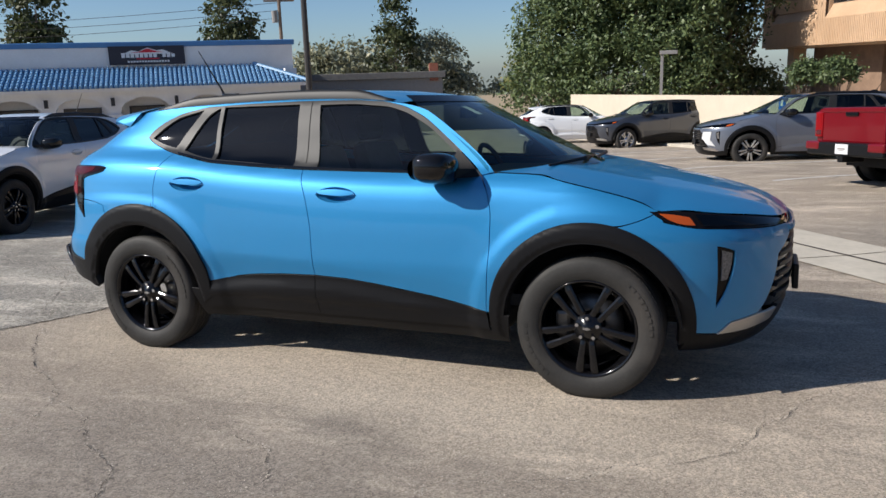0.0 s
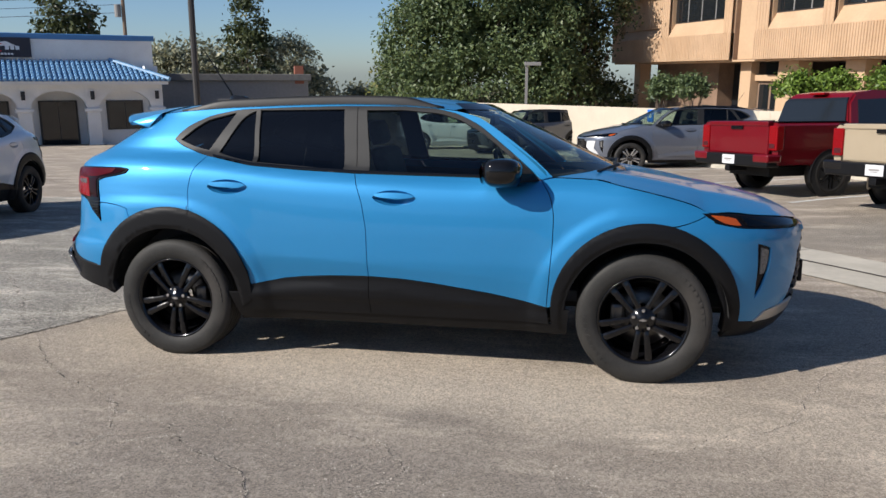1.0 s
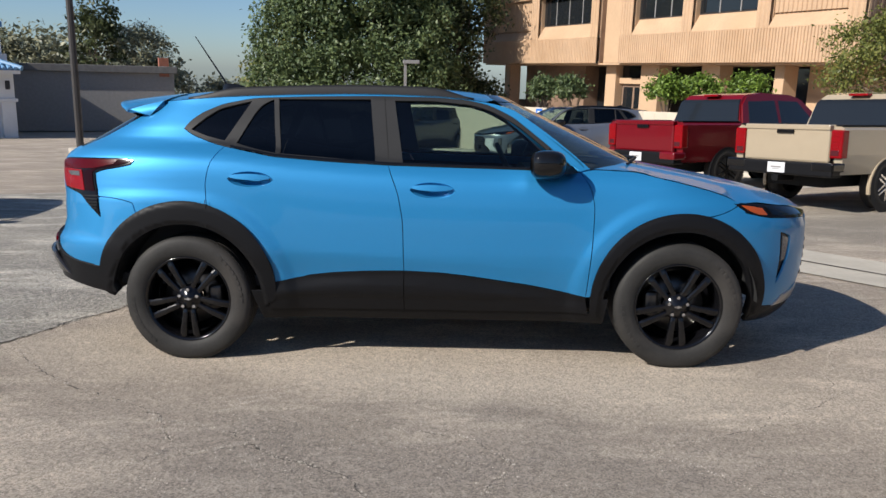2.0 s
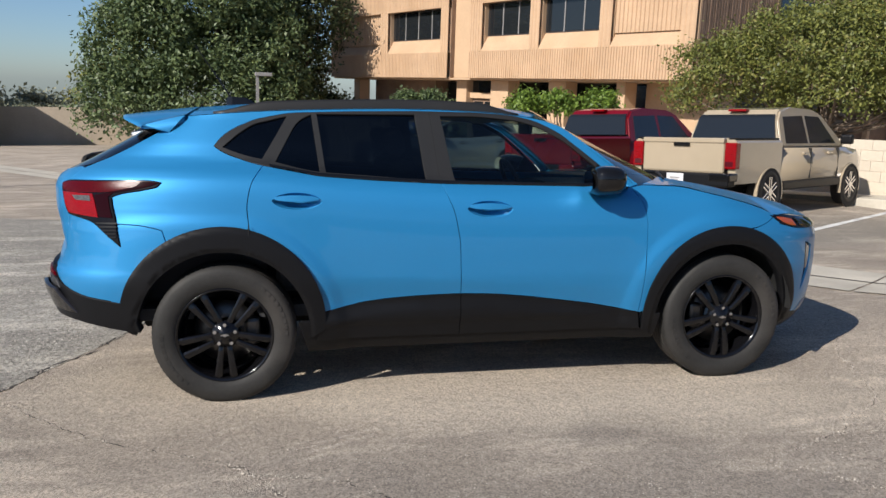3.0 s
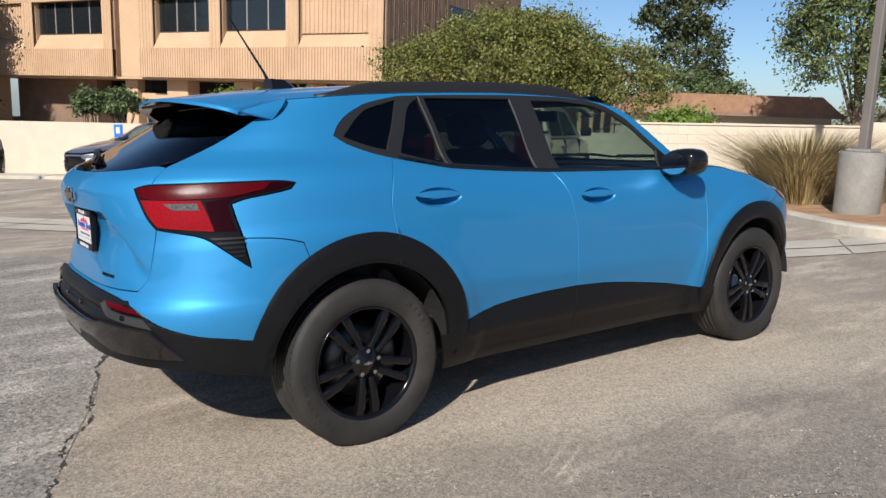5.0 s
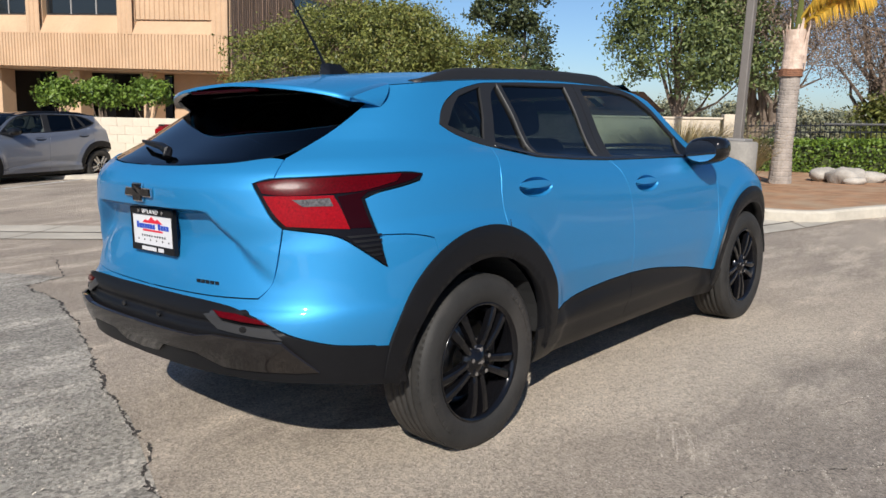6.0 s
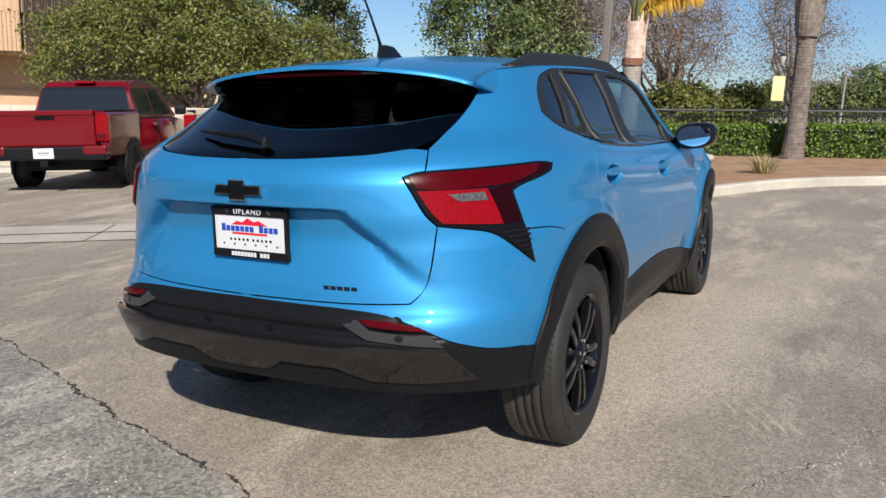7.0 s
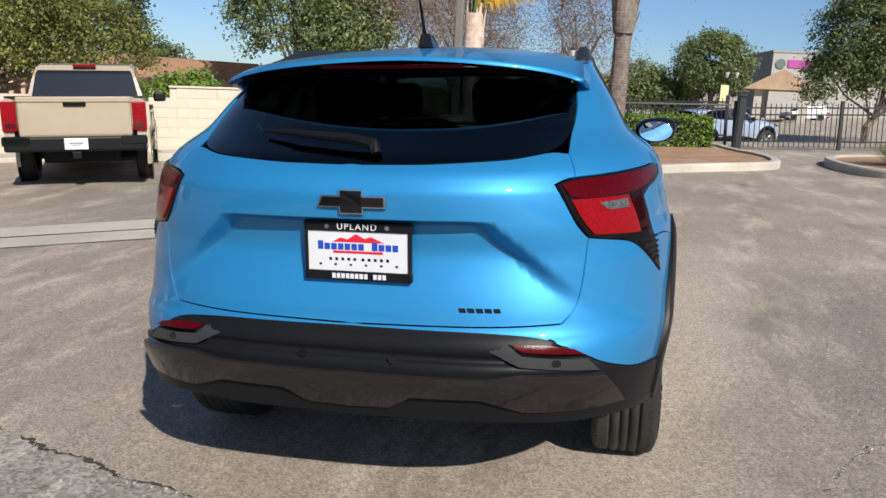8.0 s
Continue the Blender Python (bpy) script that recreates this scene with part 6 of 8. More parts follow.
# roof rails, aerial
for s in (-1, 1):
    yy = lambda y: -y if s < 0 else y + 2 * MID_Y
    bm = bmesh.new()
    n = 30
    rows = []
    for k in range(n + 1):
        u = k / n
        x = -1.40 + 1.62 * u
        h = smooth01(u / 0.18) * smooth01((1 - u) / 0.15)
        ye = -body_point(*roof_edge(x))[1]
        zb = roof_mid(x) - 0.052
        yc = ye - 0.032
        t = 0.010 + 0.038 * h
        rows.append([bm.verts.new((x, yy(yc + a), zb + b)) for a, b in ((0.026, -0.008), (0.024, t * 0.7), (0.012, t), (-0.012, t), (-0.022, t * 0.6), (-0.024, -0.008))])
    for a, b in zip(rows, rows[1:]):
        for i in range(5):
            bm.faces.new((a[i], a[i + 1], b[i + 1], b[i]))
    bm.faces.new(rows[0])
    bm.faces.new(list(reversed(rows[-1])))
    part("roof_rail", bm, M_TRIM, hero, "satin black roof rail", smooth=True)
fin = part("aerial_base", loft([[(-1.30 + a, MID_Y + b, 1.50 + c) for a, b, c in ((-0.09, 0, 0), (-0.05, 0.03, 0), (0.07, 0.03, 0), (0.10, 0, 0), (0.07, -0.03, 0), (-0.05, -0.03, 0))], [(-1.30 + a, MID_Y + b, 1.50 + c) for a, b, c in ((-0.08, 0, 0.045), (-0.05, 0.016, 0.05), (0.02, 0.016, 0.045), (0.05, 0, 0.035), (0.02, -0.016, 0.045), (-0.05, -0.016, 0.05))]]), M_BLACK_GLOSS, hero)
part("aerial", add_tube(bmesh.new(), [(-1.36, MID_Y, 1.54), (-1.38, MID_Y, 1.58), (-1.55, MID_Y, 1.84)], [0.009, 0.006, 0.003], 6), M_BLACK_PLASTIC, fin)

# door mirrors
def superball(c, r, n=16, m=10, e=0.7):
    def sp(a):
        return math.copysign(abs(a) ** e, a)
    verts = [(c[0] + r[0] * sp(math.cos(t)) * sp(math.cos(f)), c[1] + r[1] * sp(math.sin(t)) * sp(math.cos(f)), c[2] + r[2] * sp(math.sin(f))) for f in [(-0.5 + k / m) * math.pi for k in range(m + 1)] for t in [math.tau * i / n for i in range(n)]]
    faces = [(k * n + i, k * n + (i + 1) % n, (k + 1) * n + (i + 1) % n, (k + 1) * n + i) for k in range(m) for i in range(n)]
    return verts, faces


for s in (-1, 1):
    fl = (lambda v: v) if s < 0 else flip
    vv, ff = superball((0, 0, 0), (0.085, 0.118, 0.078), 22, 12, 0.66)
    vv = [fl((0.60 + x + 0.10 * (y + 0.02) * 1.0 + 0.02 * max(0, x) / 0.085, -0.888 + y, 1.112 + z * (1 - 0.10 * (y < 0) * abs(y) / 0.125) - 0.012 * y / 0.125)) for x, y, z in vv]
    mir = part("door_mirror", mesh_of("door_mirror", vv, ff, M_BLACK_GLOSS, True), None, hero, "gloss black door mirror")
    part("mirror_stalk", loft([[fl((x, y, z)) for x, y, z in ring] for ring in ([(0.585, -0.86, 1.065), (0.70, -0.87, 1.062), (0.70, -0.87, 1.11), (0.60, -0.86, 1.11)], [(0.66, -0.765, 1.062), (0.79, -0.755, 1.062), (0.76, -0.735, 1.10), (0.66, -0.745, 1.10)])]), M_BLACK_PLASTIC, mir)
    bm = bmesh.new()
    bm.faces.new([bm.verts.new(fl((0.509 + 0.10 * (0.098 * math.cos(a)) , -0.886 + 0.095 * math.cos(a), 1.112 + 0.058 * math.sin(a)))) for a in [math.tau * k / 24 for k in range(24)]])
    part("mirror_glass", bm, mat("mirror_silver", (0.75, 0.78, 0.8), 0.02, metal=1.0, vary=0.0) if s < 0 else bpy.data.materials["mirror_silver"], mir)
    part("sail_panel", skin_mesh("sail_panel", skin([(0.62, 1.142), (0.64, 1.19), (0.775, 1.075), (0.60, 1.08), (0.605, 1.09)], off=0.006, gap=0.0, rim=0.008), M_BLACK_PLASTIC, "right" if s < 0 else "left"), None, mir)

# front end
HEAD = [(1.614, 0.912), (1.667, 0.863), (1.786, 0.833), (2.131, 0.811), (2.28, 0.812), (2.26, 0.838), (2.085, 0.868), (1.90, 0.890), (1.744, 0.910)]
front_fascia = [(1.655, 0.911), (1.667, 0.863), (1.786, 0.833), (2.131, 0.811), (2.28, 0.812), (2.36, 0.80), (2.304, 0.739), (2.20, 0.676), (2.175, 0.54), (2.13, 0.436), (2.10, 0.400), (1.965, 0.378), (1.915, 0.320), (1.80, 0.333)] + [q for q in FRONT_ARCH if q[0] > 1.478] + [(1.478, 0.842), (1.57, 0.87)]
DRL = [(1.872, 0.748), (1.905, 0.742), (1.948, 0.721), (1.946, 0.656), (1.918, 0.523), (1.884, 0.455), (1.878, 0.608)]
panel("front_fascia", hero, M_PAINT_BLUE, front_fascia, holes=[DRL], gap=0.002, step=0.03)
dl = panel("side_vent", hero, M_LAMP_BLACK, DRL, off=-0.012, gap=-0.003, rim=0.0, step=0.02, label="black vent with a clear lamp")
panel("running_lamp", dl, M_CLEAR_LENS, [(1.895, 0.728), (1.938, 0.712), (1.936, 0.656), (1.918, 0.59), (1.895, 0.585)], off=-0.004, gap=0.0, rim=0.008, step=0.02)
hl = panel("headlamp", hero, M_LAMP_BLACK, HEAD, off=0.002, rim=0.02, gap=0.002, step=0.02, label="slim dark headlamp with amber corner")
panel("amber_lens", hl, M_AMBER, [(1.655, 0.900), (1.72, 0.894), (1.775, 0.880), (1.79, 0.846), (1.732, 0.850), (1.69, 0.868)], off=0.005, rim=0.004, gap=0.0, step=0.02)
panel("clear_lens", hl, M_GLASS_TINT, [(1.80, 0.890), (1.90, 0.880), (2.085, 0.858), (2.24, 0.833), (2.20, 0.820), (1.82, 0.842)], off=0.008, rim=0.003, gap=0.0, step=0.02)
grille = panel("grille", hero, M_BLACK_GLOSS, [(2.28, 0.835), (2.36, 0.80), (2.304, 0.739), (2.20, 0.676), (2.175, 0.54), (2.13, 0.436), (2.16, 0.415), (NOSE_P, 0.415), (NOSE_P, 0.842)], pair=False, mid=NOSE_P, off=-0.012, gap=0.0, rim=0.03)
for k in range(7):
    z = 0.46 + 0.05 * k
    panel("grille_bar", grille, M_BLACK_PLASTIC, [(2.20 if z < 0.7 else 2.32, z), (NOSE_P, z), (NOSE_P, z + 0.018), (2.21 if z < 0.7 else 2.33, z + 0.018)], pair=False, mid=NOSE_P, off=0.004, rim=0.016, gap=0.0, round_steps=0)
panel("front_brow", grille, M_PAINT_BLUE, [(2.30, 0.800), (NOSE_P, 0.800), (NOSE_P, 0.775), (2.32, 0.772)], pair=False, mid=NOSE_P, off=0.012, rim=0.02, gap=0.0)
panel("skid_trim", hero, M_SILVER, [(1.918, 0.318), (1.965, 0.376), (2.10, 0.398), (2.25, 0.398), (2.22, 0.345), (2.05, 0.322)], off=0.004, rim=0.015, gap=0.001)
panel("lower_lip", hero, M_BLACK_PLASTIC, [(1.80, 0.333), (1.918, 0.316), (2.05, 0.320), (2.22, 0.343), (2.26, 0.41), (NOSE_P, 0.41), (NOSE_P, 0.235), (1.95, 0.225), (1.78, 0.235)], pair=False, mid=NOSE_P, off=0.002, rim=0.03, gap=0.001)
part("plate_bracket", box(2.255, MID_Y - 0.16, 0.44, 2.285, MID_Y + 0.16, 0.57, 0.008), M_BLACK_PLASTIC, hero)

# cabin
panel("door_lining", hero, M_CABIN, [(-1.12, 1.10), (0.84, 1.055), (0.84, 0.30), (-0.78, 0.30), (-0.84, 0.93), (-1.12, 0.98)], off=-0.06, rim=0.0, gap=0.0, step=0.08)
part("floor_pan", box(-1.9, -0.70, 0.40, 1.0, 0.75, 0.46), M_CABIN, hero)
part("dashboard", loft([[(x, y, z) for y, z in ((-0.66, 0.75), (-0.66, 1.02), (-0.3, 1.055), (0.35, 1.055), (0.71, 1.02), (0.71, 0.75))] for x in (0.55, 0.72, 1.05)]), M_CABIN, hero)
part("boot_floor", box(-2.1, -0.56, 0.46, -1.15, 0.61, 0.98, 0.03), M_CABIN, hero)


def seat(x, y, w, rear=False):
    st = part("seat", box(x - 0.26, y - w / 2, 0.46, x + 0.26, y + w / 2, 0.70, 0.06), M_SEAT, hero, "grey cloth seat")
    bm = bmesh.new()
    add_box(bm, -0.07, -w / 2, 0.0, 0.07, w / 2, 0.60, 0.06)
    part("backrest", bm, M_SEAT, st, at=pose(x - 0.27, y, 0.62, 0, -16, 0))
    n = 1 if not rear else 2
    for k in range(n):
        yy = y if n == 1 else y + (k - 0.5) * 0.62
        bm = bmesh.new()
        add_box(bm, -0.05, -0.13, 0.62, 0.05, 0.13, 0.79, 0.04)
        part("headrest", bm, M_SEAT, st, at=pose(x - 0.27, yy, 0.62, 0, -16, 0))


seat(0.02, MID_Y - 0.37, 0.50)
seat(0.02, MID_Y + 0.37, 0.50)
seat(-0.88, MID_Y, 1.15, True)
bm = bmesh.new()
add_tube(bm, [(0.185 * math.cos(a) * 0 , 0.185 * math.cos(a), 0.185 * math.sin(a)) for a in [math.tau * k / 28 for k in range(29)]], 0.016, 8, False)
for a in (0.1, math.pi - 0.1, -math.pi / 2):
    add_tube(bm, [(0.02, 0, 0), (0, 0.18 * math.cos(a), 0.18 * math.sin(a))], 0.018, 6)
part("steering_wheel", bm, M_CABIN, hero, at=pose(0.47, MID_Y + 0.37, 1.0, 0, -25, 0))
part("rear_view_mirror", box(0.42, MID_Y - 0.12, 1.345, 0.45, MID_Y + 0.12, 1.41, 0.012), M_CABIN, hero)

# wheels
def hero_wheel(x, y, s):
    """s is -1 on the right."""
    R = 0.352
    prof = [(0.232, -0.095), (0.245, -0.108), (0.285, -0.1175), (0.322, -0.114), (0.343, -0.103), (0.3505, -0.088), (0.352, -0.062), (0.352, -0.055), (0.344, -0.053), (0.344, -0.047), (0.3525, -0.045), (0.3525, -0.020), (0.344, -0.018), (0.344, -0.012), (0.3525, -0.010),
            (0.3525, 0.010), (0.344, 0.012), (0.344, 0.018), (0.3525, 0.020), (0.3525, 0.045), (0.344, 0.047), (0.344, 0.053), (0.352, 0.055), (0.352, 0.062), (0.3505, 0.088), (0.343, 0.103), (0.322, 0.114), (0.285, 0.1175), (0.245, 0.108), (0.232, 0.095)]
    wh = part("wheel", mesh_of("wheel", *lathe(prof, 72), M_TYRE, True), None, hero, "black tyre on gloss black wheel", at=pose(x, y, 0.345))
    bm = bmesh.new()
    for k in range(84):
        m = pose(0, 0, 0, 0, 360 / 84 * k, 0)
        for sg in (-1, 1):
            add_box(bm, -0.007, min(sg * 0.066, sg * 0.093), 0.338, 0.006, max(sg * 0.066, sg * 0.093), 0.3508, m=m)
    tr = part("tread_block", bm, M_TYRE, wh)
    tagged(tr, kind="stuff")
    # sidewall lettering as plain raised bars
    bm = bmesh.new()
    for base in (40, 220):
        for k in range(9):
            m = pose(0, 0, 0, 0, base + 6.2 * k, 0)
            add_box(bm, -0.010, s * 0.1172 - 0.0022, 0.292, 0.010, s * 0.1172 + 0.0022, 0.309, m=m)
    tagged(part("sidewall_lettering", bm, M_TYRE, wh), kind="stuff")
    o = s
    part("rim", mesh_of("rim", *lathe([(0.05, o * -0.01), (0.20, o * -0.04), (0.215, o * 0.02), (0.222, o * 0.085), (0.234, o * 0.108), (0.240, o * 0.105), (0.240, o * 0.09)], 56), M_WHEEL_BLACK, True), None, wh, "gloss black alloy rim")
    part("brake_disc", mesh_of("brake_disc", *lathe([(0.07, o * 0.012), (0.158, o * 0.012), (0.158, o * -0.005)], 40), M_BRAKE, True), None, wh)
    part("caliper", box(-0.17 if x > 0 else 0.09, o * 0.015 - 0.03, -0.07, -0.09 if x > 0 else 0.17, o * 0.015 + 0.03, 0.07, 0.02), M_BRAKE, wh)
    for i in range(5):
        a = 180 + 72 * i
        m = pose(0, 0, 0, 0, a, 0)
        bm = bmesh.new()
        for d in (-1, 1):
            # each spoke is a twin bar that narrows inwards and dips towards the rim
            sec = []
            for r, w, c, f in ((0.045, 0.013, 0.017, 0.088), (0.08, 0.0135, 0.0215, 0.096), (0.14, 0.0155, 0.029, 0.101), (0.20, 0.018, 0.036, 0.099), (0.234, 0.020, 0.041, 0.092)):
                sec.append([(d * c - w, o * (f - 0.03), r), (d * c - w, o * (f - 0.004), r), (d * c - w * 0.5, o * f, r), (d * c + w * 0.5, o * f, r), (d * c + w, o * (f - 0.004), r), (d * c + w, o * (f - 0.03), r)])
            b2 = loft(sec)
            me = bpy.data.meshes.new("tmp")
            b2.to_mesh(me)
            b2.free()
            bm.from_mesh(me)
            bpy.data.meshes.remove(me)
        bmesh.ops.transform(bm, matrix=m, verts=bm.verts)
        part("spoke", bm, M_WHEEL_BLACK, wh)
        aa = radians(a + 36)
        part("lug_nut", add_tube(bmesh.new(), [(0.052 * math.sin(aa), o * 0.085, 0.052 * math.cos(aa)), (0.052 * math.sin(aa), o * 0.104, 0.052 * math.cos(aa))], 0.0095, 6), M_CHROME, wh)
    hub = part("hub", mesh_of("hub", *lathe([(0.001, o * 0.102), (0.028, o * 0.101), (0.032, o * 0.095), (0.066, o * 0.092), (0.075, o * 0.06)], 30), M_WHEEL_BLACK, True), None, wh)
    bm = bmesh.new()
    cr = cross(0.020, 0.007, 0.007, 0.003, 0.004)
    a = [bm.verts.new((q, o * 0.1045, z)) for q, z in cr]
    b = [bm.verts.new((q, o * 0.100, z)) for q, z in cr]
    bm.faces.new(a)
    for i in range(len(cr)):
        bm.faces.new((a[i], a[(i + 1) % len(cr)], b[(i + 1) % len(cr)], b[i]))
    part("cap_emblem", bm, M_CHROME, hub)
    # dark liner over the wheel
    bm = bmesh.new()
    rows = []
    for k in range(21):
        an = math.pi * (0.02 + 0.96 * k / 20)
        rows.append([bm.verts.new((0.432 * math.cos(an), q, 0.432 * math.sin(an))) for q in (-s * 0.40, s * 0.085)])
    for r0, r1 in zip(rows, rows[1:]):
        bm.faces.new((r0[0], r0[1], r1[1], r1[0]))
    bm.faces.new([bm.verts.new((0.44 * math.cos(math.tau * k / 28), -s * 0.22, max(-0.02, 0.44 * math.sin(math.tau * k / 28)))) for k in range(28)])
    part("wheel_liner", bm, M_DARK_VOID, hero, at=pose(x, y, 0.345))


for xx in (-1.35, 1.35):
    hero_wheel(xx, -0.735, -1)
    hero_wheel(xx, 2 * MID_Y + 0.735, 1)


# ---- other cars of like build, repainted ----
def repainted(name, label, m, swap, scale=1.0, drop=(), parts=()):
    """A copy of the blue car's build in other paint; parts gives single parts a material of their own."""
    t = copy_thing(hero, m)
    t.name = name
    t.scale = (scale, scale, scale) if isinstance(scale, float) else scale
    tagged(t, label, "car", LOT)
    for o in list(t.children_recursive):
        if any(o.name.startswith(d) for d in drop):
            bpy.data.objects.remove(o)
            continue
        own = [mm for nm, mm in parts if o.name.startswith(nm)]
        for sl in o.material_slots:
            if own or sl.material in swap:
                keep = own[0] if own else swap[sl.material]
                sl.link = "OBJECT"
                sl.material = keep
    return t


SILVER_RIMS = {M_WHEEL_BLACK: M_CHROME}
NOSHOW = ("window_sticker", "aerial_rod")
repainted("suv", "white crossover with black cladding and dark windows", pose(-7.9, 3.67, 0, 0, 0, 283), {M_PAINT_BLUE: M_PAINT_WHITE}, 1.0, NOSHOW)
grey_suv = repainted("suv", "blue-grey electric crossover with dark roof and pale front corners", pose(1.7, 14.8, 0, 0, 0, 197) @ pose(-1.35 * 1.13, -0.83 * 1.08, 0), {M_PAINT_BLUE: M_PAINT_GREY}, (1.13, 1.08, 1.07), NOSHOW,
                     (("roof", M_BLACK_GLOSS), ("rear_door_cladding", M_PAINT_GREY), ("front_door_cladding", M_PAINT_GREY), ("spoke", M_SILVER), ("skid_trim", M_CHROME)))
panel("front_corner", grey_suv, mat("pale_silver_paint", (0.62, 0.62, 0.62), 0.35, metal=0.2, vary=0.02), [(2.02, 0.735), (2.20, 0.735), (2.235, 0.60), (2.10, 0.455), (1.96, 0.43), (2.05, 0.56)], off=0.014, rim=0.012, gap=0.0, step=0.03, round_steps=0, label="pale silver corner of the front bumper")
panel("front_light_bar", grey_suv, M_SILVER, [(2.00, 0.83), (2.25, 0.805), (2.25, 0.79), (2.00, 0.812)], off=0.014, rim=0.01, gap=0.0, step=0.03, round_steps=0)
repainted("suv", "dark grey compact crossover with silver wheels", pose(-2.2, 21.4, 0, 0, 0, 215) @ pose(-1.35, -0.82, 0), {M_PAINT_BLUE: M_PAINT_DARK, **SILVER_RIMS}, (1.01, 1.02, 1.06), NOSHOW)
repainted("hatchback_car", "white electric hatchback with red tail lamps", pose(-5.0, 26.0, 0, 0, 0, 20), {M_PAINT_BLUE: M_PAINT_WHITE, M_BLACK_PLASTIC: M_PAINT_WHITE, **SILVER_RIMS}, (0.93, 0.98, 1.03), NOSHOW)
repainted("suv", "pale blue crossover on the street past the fence", pose(29.9, -5.0, -0.91, 0, 0, -62), {M_PAINT_BLUE: M_PAINT_SILVERBLUE, **SILVER_RIMS}, (1.03, 1.03, 1.08), NOSHOW)

# ---- planting ----
def leaf_mesh(name, blobs, count, size, material, seed, clump=0.45, droop=0.0, shell=0.55):
    """Many small leaves in clumps on the outer part of a few rounded masses (x, y, z, rx, ry, rz)."""
    rng = np.random.default_rng(seed)
    vol = np.array([b[3] * b[4] * b[5] for b in blobs]) ** 0.67
    per = max(10, int(count / 42))
    pick = rng.choice(len(blobs), per, p=vol / vol.sum())
    B = np.array(blobs)[pick]
    d = rng.normal(size=(per, 3))
    d /= np.linalg.norm(d, axis=1)[:, None]
    d[:, 2] = np.where(d[:, 2] < -0.6, -d[:, 2], d[:, 2])
    r = shell + (1.04 - shell) * rng.random(per) ** 0.6
    cl = B[:, :3] + d * B[:, 3:] * r[:, None]
    spread = clump * (0.45 + 0.7 * rng.random(per))
    idx = rng.integers(0, per, count)
    pos = cl[idx] + rng.normal(size=(count, 3)) * spread[idx][:, None] * np.array([1, 1, 0.75])
    pos[:, 2] -= droop * rng.random(count) ** 2
    n = d[idx] * 0.6 + rng.normal(size=(count, 3)) * 0.75 + np.array([0, 0, 0.35])
    n /= np.linalg.norm(n, axis=1)[:, None]
    a = np.cross(n, rng.normal(size=(count, 3)))
    a /= np.linalg.norm(a, axis=1)[:, None]
    b = np.cross(n, a)
    s = size * (0.6 + 0.8 * rng.random(count))[:, None]
    v = np.stack([pos - a * s, pos - b * s * 0.5 + n * s * 0.12, pos + a * s, pos + b * s * 0.5 + n * s * 0.12], axis=1).reshape(-1, 3)
    me = bpy.data.meshes.new(name)
    me.vertices.add(len(v))
    me.vertices.foreach_set("co", v.ravel())
    me.loops.add(count * 4)
    me.loops.foreach_set("vertex_index", np.arange(count * 4))
    me.polygons.add(count)
    me.polygons.foreach_set("loop_start", np.arange(count) * 4)
    me.materials.append(material)
    me.update(calc_edges=True)
    return me, cl


